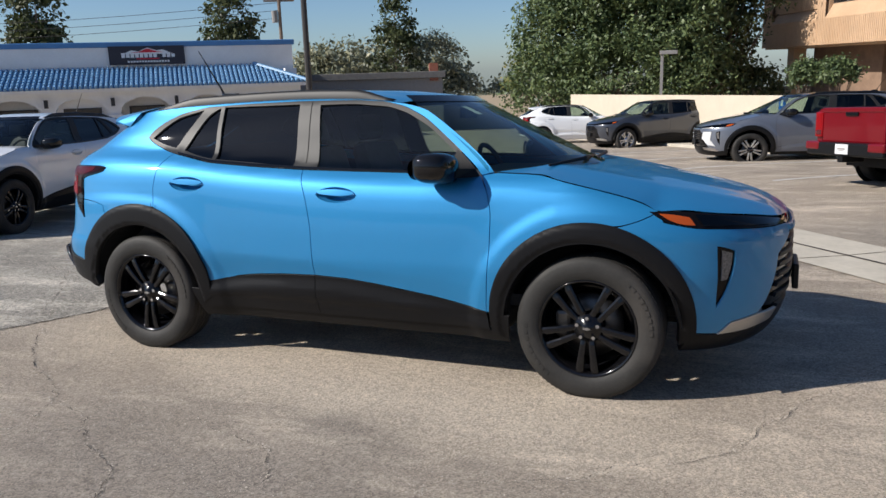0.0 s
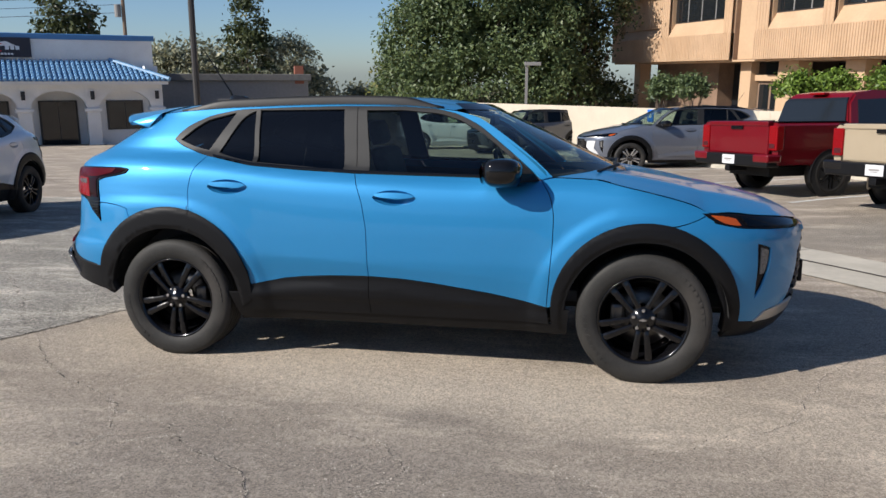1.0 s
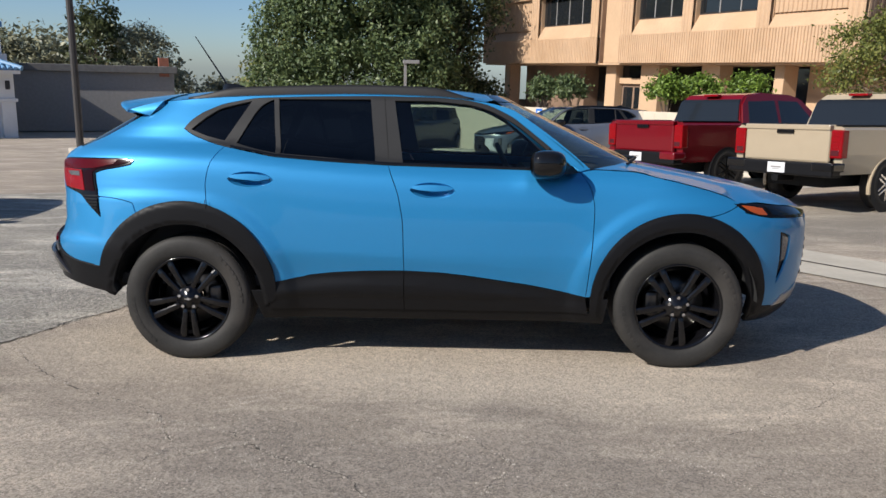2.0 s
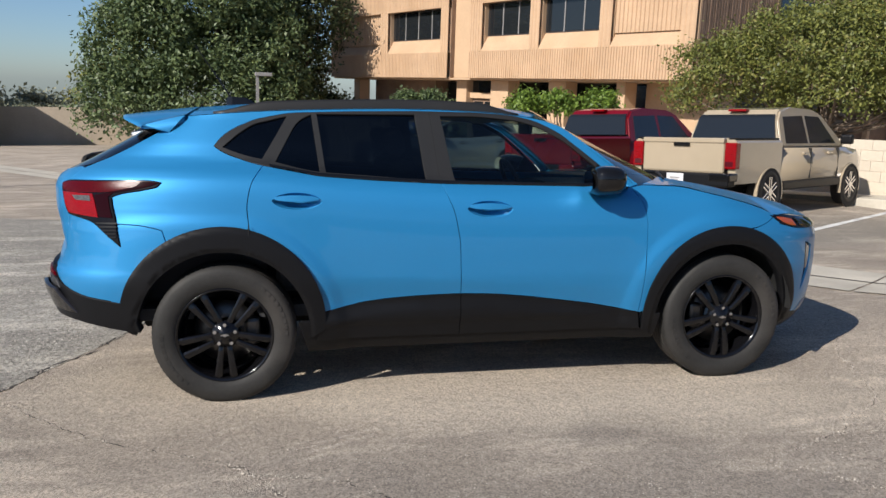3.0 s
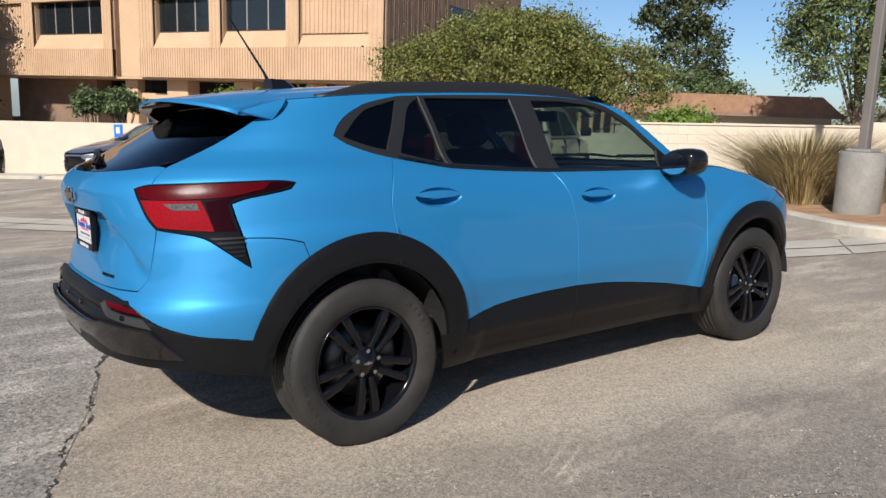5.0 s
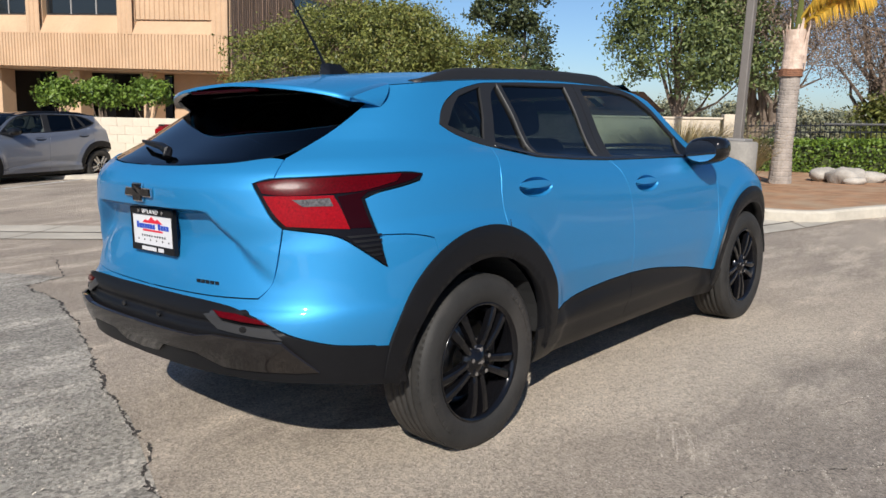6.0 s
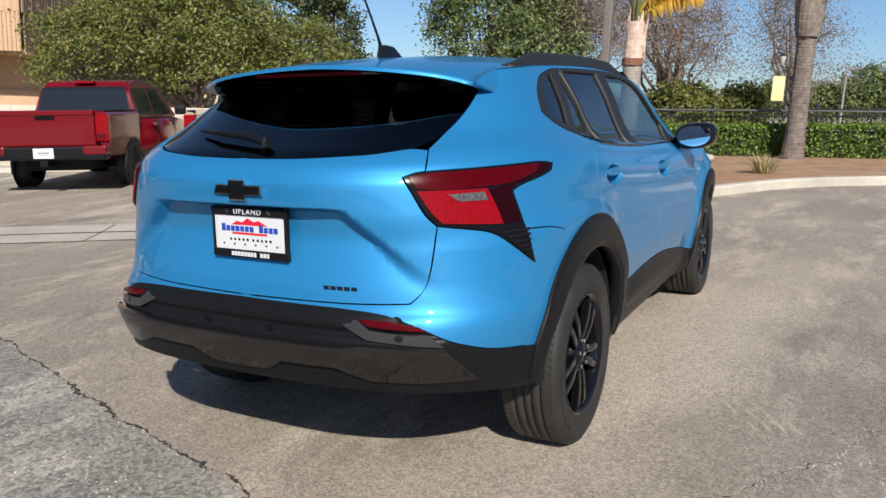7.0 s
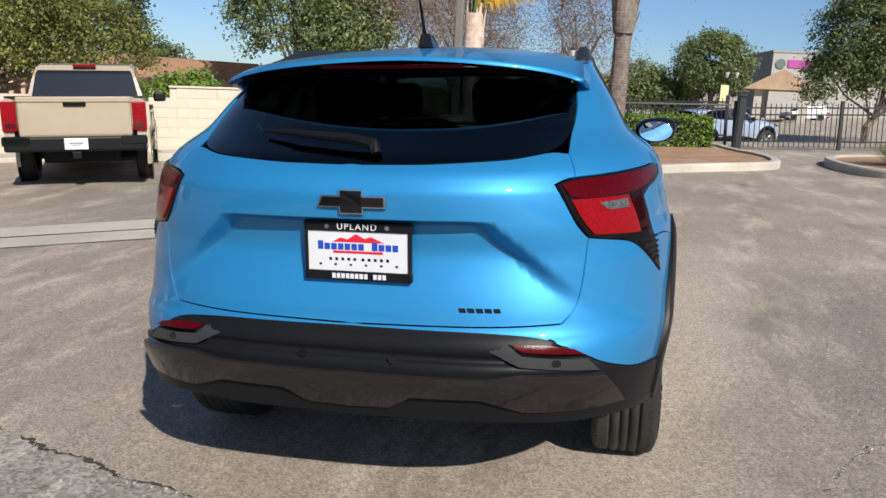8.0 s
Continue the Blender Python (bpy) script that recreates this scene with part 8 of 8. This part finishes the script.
def island(label, poly, h=0.14):
    t = thing("planter_island", label, "planter", kind="structure")
    p = rounded(poly, 3)
    inner = []
    n = len(p)
    s = 1 if sum(a[0] * b[1] - b[0] * a[1] for a, b in zip(p, p[1:] + p[:1])) > 0 else -1
    for a, b, c in zip(p[-1:] + p[:-1], p, p[1:] + p[:1]):
        tx, ty = c[0] - a[0], c[1] - a[1]
        k = math.hypot(tx, ty)
        inner.append((b[0] - s * ty / k * 0.16, b[1] + s * tx / k * 0.16))
    bm = bmesh.new()
    rows = [[bm.verts.new((x, y, z)) for x, y in q] for q, z in ((p, -0.1), (p, h - 0.03), ([(a[0] * 0.85 + b[0] * 0.15, a[1] * 0.85 + b[1] * 0.15) for a, b in zip(p, inner)], h), (inner, h), (inner, h - 0.06))]
    for r0, r1 in zip(rows, rows[1:]):
        for k in range(n):
            bm.faces.new((r0[k], r0[(k + 1) % n], r1[(k + 1) % n], r1[k]))
    part("kerb", bm, M_CONCRETE, t)
    bm = bmesh.new()
    add_prism(bm, inner, -0.1, h - 0.045)
    part("soil", bm, M_SOIL, t)
    return t


island("kerbed planter island with bare soil", [(6.55, 1.6), (6.45, 0.2), (7.4, -0.05), (9.3, -1.15), (10.1, -2.9), (10.5, -3.6), (12.2, -3.7), (14.0, -3.2), (16.1, -3.1), (16.2, 8.5), (12.5, 7.8), (9.5, 5.2)])
island("kerbed island with low planting beside the gate", [(10.3, -4.4), (9.0, -4.8), (8.5, -6.5), (8.8, -9.5), (12.8, -9.5), (12.9, -5.2), (12.0, -4.5)])

for k, (x, y, r) in enumerate(((12.5, 1.8, 0.30), (12.2, 1.4, 0.34), (12.6, 1.05, 0.24), (11.9, 1.15, 0.16))):
    vv, ff = superball((0, 0, 0), (r * 1.15, r, r * 0.55), 30, 18, 0.95)
    vv = [Vector(v) * (1 + 0.32 * noise.noise((v[0] * 3.5 + k * 7, v[1] * 3.5, v[2] * 3.5)) + 0.12 * noise.noise((v[0] * 11 + k, v[1] * 11, v[2] * 11))) for v in vv]
    o = part("boulder", mesh_of("boulder", vv, ff, M_ROCK, True), None, at=pose(x, y, 0.09 + r * 0.35, 0, 0, 40 * k))
    tagged(o, "pale weathered landscape boulder on bare soil", "boulder", "boulders by the palm")

# light pole on its concrete foot
lp = thing("light_pole", "grey steel light pole on a round concrete footing", "light pole", at=plumb(8.28, 1.98, 0.1))
part("footing", mesh_of("footing", *(lambda d: ([(v[0], v[2], v[1]) for v in d[0]], d[1]))(lathe([(0.001, 0.86), (0.275, 0.86), (0.30, 0.83), (0.305, -0.2)], 28)), M_FOOTING, True), None, lp)
part("pole", box(-0.062, -0.062, 0.86, 0.062, 0.062, 8.5, 0.015), mat("bronze_grey_steel", (0.14, 0.125, 0.11), 0.5, vary=0.12, scale=3), lp)
part("base_plate", box(-0.17, -0.17, 0.86, 0.17, 0.17, 0.90, 0.01), M_STEEL_POLE, lp)
lp = thing("light_pole", "dark slim steel light pole in the lot", "light pole", at=plumb(-8.96, 13.3))
part("pole", add_tube(bmesh.new(), [(0, 0, 0), (0, 0, 9)], [0.085, 0.065], 10), M_DARK_FRAME, lp)
part("footing", add_tube(bmesh.new(), [(0, 0, 0), (0, 0, 0.5)], 0.26, 16), M_CONCRETE, lp)
lp = thing("lot_lamp", "short grey lamp post with a flat head", "lamp post", at=plumb(-3.2, 38.0, 0, 10))
part("pole", box(-0.07, -0.07, 0, 0.07, 0.07, 4.2), M_STEEL_POLE, lp)
part("head", box(-0.12, -0.18, 4.05, 0.75, 0.18, 4.24, 0.02), M_STEEL_POLE, lp)

# utility pole with wires
up = thing("utility_pole", "wooden utility pole with a transformer", "utility pole", at=plumb(-71.6, 105.9, -1.6, 30) @ Matrix.Scale(2.0, 4))
part("pole", add_tube(bmesh.new(), [(0, 0, 0), (0, 0, 13)], [0.17, 0.12], 8), M_BARK, up)
part("crossarm", box(-1.2, -0.06, 10.6, 1.2, 0.06, 10.75), M_BARK, up)
part("transformer", add_tube(bmesh.new(), [(-0.4, 0, 9.0), (-0.4, 0, 9.9)], 0.24, 12), M_STEEL_POLE, up)
wires = thing("overhead_wires", "thin sagging overhead wires", "wires")
for k in range(3):
    bm = bmesh.new()
    a, b = Vector((-71.6, 105.9, 17.2 + 1.2 * k)), Vector((-172, 54, 17.0 + 1.1 * k))
    add_tube(bm, [a.lerp(b, i / 14) - Vector((0, 0, 2.6 * math.sin(math.pi * i / 14))) for i in range(15)], 0.035, 4)
    part("wire", bm, M_IRON, wires)

# far boundary walls and low buildings
fw = tagged(part("wall_far", box(0, 0, -0.3, 34, 0.3, 2.6), M_WALL_TAN, None, at=pose(-21.5, 50.5, 0, 0, 0, 13)), "plain tan stucco wall at the back of the lot", "wall", kind="structure")
gb = thing("low_garage", "low grey flat-roofed garage behind the lot", "building", at=plumb(-34, 39.5, 0, 27))
part("wall", box(0, 0, 0, 16.6, 8, 3.7), mat("grey_stucco", (0.27, 0.26, 0.25), 0.9, vary=0.1), gb)
part("roof_edge", box(-0.2, -0.25, 3.7, 16.8, 8.2, 4.15, 0.03), mat("dark_grey_roofing", (0.15, 0.145, 0.14), 0.9, vary=0.2), gb)
part("chimney", box(15.7, -0.15, 3.5, 16.3, 0.5, 4.7), mat("red_brick", (0.30, 0.11, 0.07), 0.9, vary=0.2), gb)
bb = thing("low_house", "low brown-roofed house past the block wall", "building", at=plumb(46, 30, -0.6, -40))
part("wall", box(-7, 0, 0, 7, 7, 3.0), M_WALL_TAN, bb)
bm = bmesh.new()
add_slab(bm, [(-7.6, 3.0), (7.6, 3.0), (6.0, 4.3), (-6.0, 4.3)], -0.6, 7.6)
part("roof", bm, mat("brown_shingle", (0.27, 0.15, 0.09), 0.9, vary=0.25, scale=2), bb)
part("fascia", box(-7.7, -0.7, 2.85, 7.7, -0.58, 3.1), M_BROWN, bb)


# iron fence and gate: posts, rails and each picket
def fence_run(name, label, a, b, h, step=0.115, z0=0.1):
    t = thing(name, label, "fence", at=None)
    A, B = Vector(a), Vector(b)
    L = (B - A).length
    ang = math.degrees(math.atan2(B.y - A.y, B.x - A.x))
    t.matrix_basis = pose(A.x, A.y, z0, 0, 0, ang)
    for z in (0.18, h - 0.28, h - 0.12):
        part("rail", box(0, -0.018, z, L, 0.018, z + 0.035), M_IRON, t)
    n = int(L / step)
    me = bpy.data.meshes.new("picket")
    bm = box(-0.009, -0.009, 0.06, 0.009, 0.009, h)
    bm.to_mesh(me)
    bm.free()
    me.materials.append(M_IRON)
    for k in range(n + 1):
        part("picket", me, None, t, at=pose(k * step, 0, 0))
    for k in range(int(L / 2.4) + 1):
        part("post", box(k * 2.4 - 0.04, -0.04, -0.1, k * 2.4 + 0.04, 0.04, h + 0.06, 0.01), M_IRON, t)
    return t


fence_run("iron_fence", "black iron picket fence behind the hedge", (16.4, -3.3, 0), (17.2, 9.0, 0), 1.12)
fence_run("iron_gate", "black iron sliding gate across the driveway", (15.6, -3.4, 0), (16.6, -15.5, 0), 1.09, z0=0.0)
gp = thing("gate_post", "stout black gate post", "post", at=plumb(15.3, -3.45))
part("post", box(-0.07, -0.07, 0, 0.07, 0.07, 1.25, 0.01), M_IRON, gp)
part("cap", box(-0.09, -0.09, 1.25, 0.09, 0.09, 1.30, 0.01), M_IRON, gp)
rail = part("gate_rail", add_tube(bmesh.new(), [(14.9, -3.2, 1.06), (15.6, 2.8, 1.16)], 0.022, 8), M_CLEAR_LENS, None)
tagged(rail, "pale pipe rail along the fence", "rail")

# street side: banner, store, shelter
M_LANTERN = mat("frosted_lantern", (0.45, 0.43, 0.38), 0.4, vary=0.1)
M_BANNER = mat("yellow_banner", (0.60, 0.57, 0.26), 0.7, vary=0.12, scale=2, second=(0.66, 0.65, 0.5), amount=0.5)
for x, y, z in ((48.5, 2.75, -1.45), (72.24, -9.93, -2.30)):
    bs = thing("street_lamp", "twin-lantern street lamp with a pale yellow banner", "street lamp", at=plumb(x, y, z))
    part("post", add_tube(bmesh.new(), [(0, -0.48, 0), (0, -0.48, 0.8), (0, -0.48, 4.9)], [0.14, 0.08, 0.06], 10), M_IRON, bs)
    part("banner", box(-0.02, -0.35, 2.85, 0.02, 0.35, 4.35, 0.006), M_BANNER, bs)
    for zz in (2.87, 4.36):
        part("banner_arm", add_tube(bmesh.new(), [(0, -0.48, zz), (0, 0.38, zz)], 0.018, 6), M_IRON, bs)
    part("crossarm", add_tube(bmesh.new(), [(0, -0.92, 5.0), (0, -0.86, 4.88), (0, -0.48, 4.85), (0, -0.10, 4.88), (0, -0.04, 5.0)], 0.035, 8), M_IRON, bs)
    for yy in (-0.90, -0.06):
        ln = part("lantern", mesh_of("lantern", *(lambda q: ([(v[0], v[2] + yy, v[1]) for v in q[0]], q[1]))(lathe([(0.001, 4.98), (0.10, 5.0), (0.19, 5.5), (0.19, 5.52)], 14)), M_LANTERN, True), None, bs)
        part("lantern_cap", mesh_of("lantern_cap", *(lambda q: ([(v[0], v[2] + yy, v[1]) for v in q[0]], q[1]))(lathe([(0.001, 5.78), (0.05, 5.7), (0.22, 5.54), (0.001, 5.51)], 14)), M_IRON, False), None, ln)
sl = thing("street_lamp", "slim grey street lamp with a flat arm", "street lamp", at=plumb(56.1, -0.76, -1.9))
part("pole", add_tube(bmesh.new(), [(0, 0, 0), (0, 0, 5.5)], [0.09, 0.06], 8), M_STEEL_POLE, sl)
part("arm", box(-0.05, -0.75, 5.42, 0.05, 0.05, 5.5, 0.01), M_STEEL_POLE, sl)
part("head", box(-0.12, -0.95, 5.40, 0.12, -0.5, 5.47, 0.015), M_STEEL_POLE, sl)


def lathe_disc(r):
    bm = bmesh.new()
    bmesh.ops.create_cone(bm, cap_ends=True, segments=20, radius1=r, radius2=r, depth=0.1)
    return bm


sv = thing("shelter", "timber-gabled entrance shelter on stone posts", "shelter", at=plumb(78, -16.0, -1.45, 168))
for x, y in ((-2.2, -2.0), (2.2, -2.0), (-2.2, 2.0), (2.2, 2.0)):
    part("post", box(x - 0.35, y - 0.35, 0, x + 0.35, y + 0.35, 3.0), M_CONCRETE, sv)
bm = bmesh.new()
add_slab(bm, [(-3.4, 3.0), (3.4, 3.0), (0, 4.9)], -3.2, 3.2)
part("roof", bm, mat("tan_shingle", (0.40, 0.28, 0.18), 0.9, vary=0.2, scale=2), sv, at=pose(0, 0, 0, 0, 0, 90))
st = thing("store", "white flat-roofed store with a magenta sign", "building", at=plumb(92.5, -17.3, -1.45, 8))
part("wall", box(0, -16, 0, 12, 0, 7.35), mat("off_white_stucco", (0.33, 0.31, 0.285), 0.85, vary=0.08, scale=1.0), st)
part("coping", box(-0.1, -16.1, 7.35, 12.1, 0.1, 7.6), M_STEEL_POLE, st)
part("sign", box(-0.12, -5.0, 5.7, 0.0, -1.7, 6.6, 0.03), mat("magenta_sign", (0.33, 0.04, 0.22), 0.5, vary=0.0), st)
part("sign", lathe_disc(0.55), mat("green_sign", (0.08, 0.12, 0.11), 0.5, vary=0.0), st, at=pose(-0.1, -0.9, 6.1, 0, 90, 0))
parked_suv("car", "white saloon parked by the store", pose(84, -19.6, -1.45, 0, 0, 100), M_PAINT_WHITE, 4.6, 1.8, 1.45, 2.7, 0.33, 0.95, cladding=False, group=LOT)

# unseen plain walls added behind the camera, for the car windows to reflect
tagged(part("wall_south", box(-45, -36, -0.3, 30, -35.6, 3.2), M_WALL_TAN, None), "unseen tan wall added for the window reflections", "wall", kind="structure")
tagged(part("wall_west", box(-60, -36, -0.3, -59.6, 30, 3.2), M_WALL_TAN, None), "unseen tan wall added for the window reflections", "wall", kind="structure")

# small sign on the block wall
ws = thing("parking_sign", "small blue accessible-parking sign on the block wall", "sign", at=pose(0, 0, 0, 0, 0, 35))
pl = part("board", box(12.99, 14.22, 1.21, 13.021, 14.50, 1.57, 0.004), mat("blue_sign_board", (0.02, 0.14, 0.52), 0.5, vary=0.05), ws)
part("white_mark", box(12.987, 14.30, 1.33, 12.991, 14.42, 1.50), M_WHITE_LINE, pl)

# parking lines
lines = thing("parking_lines", "worn white painted parking lines", "road marking", kind="structure")
for k, vv in enumerate((0.6, 4.05, 7.0, 10.1, 13.0, 15.9)):
    bm = bmesh.new()
    n = 26
    prev = None
    for i in range(n + 1):
        u = 7.6 + 5.6 * i / n
        w = 0.05 + 0.008 * noise.noise((u * 3, vv, 1))
        cur = [bm.verts.new(lot(u, q, 0.006 + ground_z(*lot(u, q).xy))) for q in (vv - w, vv + w)]
        if prev:
            bm.faces.new((prev[0], prev[1], cur[1], cur[0]))
        prev = cur
    part("line", bm, M_WHITE_LINE, lines)

# sign on the showroom parapet
sg = thing("shop_sign", "dark navy sign board with a white and red emblem", "sign", at=plumb(-22.1, 33.2, -0.15, 41))
sg.matrix_basis = sg.matrix_basis @ Matrix.Translation((-7.74, 0, 5.07)) @ Matrix.Diagonal((1.143, 1, 1.13, 1)) @ Matrix.Translation((6.525, 0, -4.625))
M_NAVY = mat("navy_board", (0.012, 0.014, 0.028), 0.45, vary=0.1)
M_SIGN_WHITE = mat("white_sign_print", (0.7, 0.7, 0.7), 0.6, vary=0.0)
bd = part("board", box(-8.2, 1.44, 4.2, -4.85, 1.59, 5.05, 0.01), M_NAVY, sg)


def sign_poly(name, poly, material, y):
    bm = bmesh.new()
    a = [bm.verts.new((x, y, z)) for x, z in poly]
    b = [bm.verts.new((x, y + 0.03, z)) for x, z in poly]
    bm.faces.new(a)
    for i in range(len(poly)):
        bm.faces.new((a[i], a[(i + 1) % len(poly)], b[(i + 1) % len(poly)], b[i]))
    part(name, bm, material, bd)


sign_poly("ridge", [(-7.6, 4.68), (-7.2, 4.86), (-6.9, 4.80), (-6.5, 4.98), (-6.1, 4.84), (-5.8, 4.88), (-5.4, 4.68)], M_SIGN_WHITE, 1.42)
sign_poly("ridge_red", [(-7.2, 4.75), (-6.9, 4.79), (-6.5, 4.93), (-6.1, 4.80), (-5.8, 4.75)], M_INK_RED, 1.412)
for k in range(12):
    if k != 8:
        sign_poly("letter_bar", [(-7.65 + 0.2 * k, 4.52), (-7.5 + 0.2 * k, 4.52), (-7.5 + 0.2 * k, 4.68 + 0.06 * (k in (0, 9))), (-7.65 + 0.2 * k, 4.68 + 0.06 * (k in (0, 9)))], M_SIGN_WHITE, 1.405)
for k in range(15):
    sign_poly("small_bar", [(-7.4 + 0.125 * k, 4.30), (-7.31 + 0.125 * k, 4.30), (-7.31 + 0.125 * k, 4.38), (-7.4 + 0.125 * k, 4.38)], M_SIGN_WHITE, 1.425)
sign_poly("red_bar", [(-7.0, 4.44), (-6.0, 4.44), (-6.0, 4.49), (-7.0, 4.49)], M_INK_RED, 1.42)

# pale scuffs: thin trails of bared stones, and loose grit over the near asphalt
def scuff(points, width, seed, per_metre=900):
    rg = random.Random(seed)
    out = []
    for a, b in zip(points, points[1:]):
        a, b = Vector(a), Vector(b)
        d = (b - a).normalized()
        s = Vector((-d.y, d.x))
        for _ in range(int((b - a).length * per_metre)):
            p = a.lerp(b, rg.random())
            if noise.noise((p.x * 5, p.y * 5, seed)) > -0.15:
                out.append(tuple(p + s * (0.02 * noise.noise((p.x * 2, p.y * 2, seed + 4)) + rg.gauss(0, 1) * width * 0.5)))
    grit(out, seed, 0.001, 0.0028)


scuff([(-1.52, -1.36), (-1.12, -1.12), (-0.64, -0.95)], 0.03, 1)
scuff([(-1.01, -1.69), (-0.77, -1.41), (-0.49, -1.2), (-0.1, -1.05), (0.3, -0.95)], 0.045, 2)
scuff([(-0.95, -2.09), (-0.71, -1.94)], 0.015, 3)
scuff([(-0.42, -1.75), (-0.06, -1.61), (0.4, -1.5)], 0.03, 4)
for k in range(4):
    scuff([(-1.0 + 0.02 * k, -1.45 - 0.05 * k), (-0.7 + 0.02 * k, -1.27 - 0.05 * k)], 0.012, 5 + k)
scuff([(0.5, -2.1), (1.3, -1.7), (2.2, -1.6)], 0.05, 11)
scuff([(-2.2, -2.2), (-1.3, -1.9), (-0.2, -2.3)], 0.04, 12)
rg = np.random.default_rng(77)
spread = rg.random((52000, 2)) * np.array([7.6, 4.0]) + np.array([-3.4, -4.7])
grit(spread[[noise.noise((x * 1.3, y * 2.2, 8)) > -0.05 for x, y in spread]], 78, 0.0011, 0.0042)
# bared stones over the older asphalt
spread = rg.random((26000, 2)) * np.array([3.6, 5.5]) + np.array([-5.8, -3.0])
seam_x = np.interp(spread[:, 1], [q[1] for q in reversed(SEAM)], [q[0] for q in reversed(SEAM)])
bare = np.array([noise.noise((x * 1.6, y * 1.6, 21)) for x, y in spread])
grit(spread[(spread[:, 0] < seam_x - 0.16) & (bare > -0.12)], 79, 0.0015, 0.006, 0.0055)

# cracks in the asphalt
crack([(-0.32, 6.07), (-0.94, 4.12), (-1.31, 4.0), (-1.37, 3.13), (-1.7, 2.0), (-2.04, 0.98), (-2.14, 0.53), (-2.42, -0.24), (-2.57, -0.66), (-3.2, -1.9), (-4.4, -3.6)], 0.017, 1, 0.05)
crack([(-4.5, 3.9), (-3.0, 3.4), (-1.77, 3.2), (-1.37, 3.2)], 0.0074, 2, 0.05)
crack([(-2.5, -0.66), (-2.34, -0.82), (-2.18, -0.99), (-1.74, -1.37), (-1.4, -1.49), (-1.2, -1.7), (-1.02, -1.94), (-1.15, -2.3)], 0.0045, 3, 0.07)
crack([(-1.2, -1.68), (-0.92, -1.81), (-0.55, -2.09), (-0.28, -2.22), (-0.1, -2.42), (0.3, -2.7), (0.5, -3.3)], 0.004, 4, 0.07)
crack([(0.9, -1.95), (1.45, -1.70), (1.78, -1.42), (2.04, -1.28), (2.23, -0.75), (2.59, -0.1), (3.1, 0.6)], 0.0036, 5, 0.08)
crack([(-0.32, -1.66), (-0.11, -1.75), (0.23, -1.85), (0.35, -2.1), (0.2, -2.5)], 0.0025, 6, 0.05)
crack([(-8, 2.0), (-5.5, 1.2), (-4.0, 0.9), (-2.6, -0.5)], 0.0062, 7, 0.08)
crack([(-6, 8), (-3.5, 7.0), (-1.0, 5.2), (0.4, 5.0)], 0.0062, 8, 0.08)
crack([(3.2, -2.2), (4.0, -1.2), (5.0, -0.9), (6.2, -1.6), (8.0, -2.6)], 0.0037, 9, 0.1)
crack([(4.4, 8.0), (5.0, 6.4), (6.6, 5.2), (8.4, 4.8)], 0.0062, 10, 0.1)
crack([(1.5, 11.5), (3.2, 9.8), (4.4, 8.0), (4.8, 5.6)], 0.0062, 12, 0.1)
crack([(-14, 14), (-8, 12), (-3, 12.5), (1.5, 11.5)], 0.0087, 13, 0.15)
crack([(2.6, -3.4), (1.9, -2.5), (1.3, -2.3), (0.9, -1.95)], 0.0025, 14, 0.06)
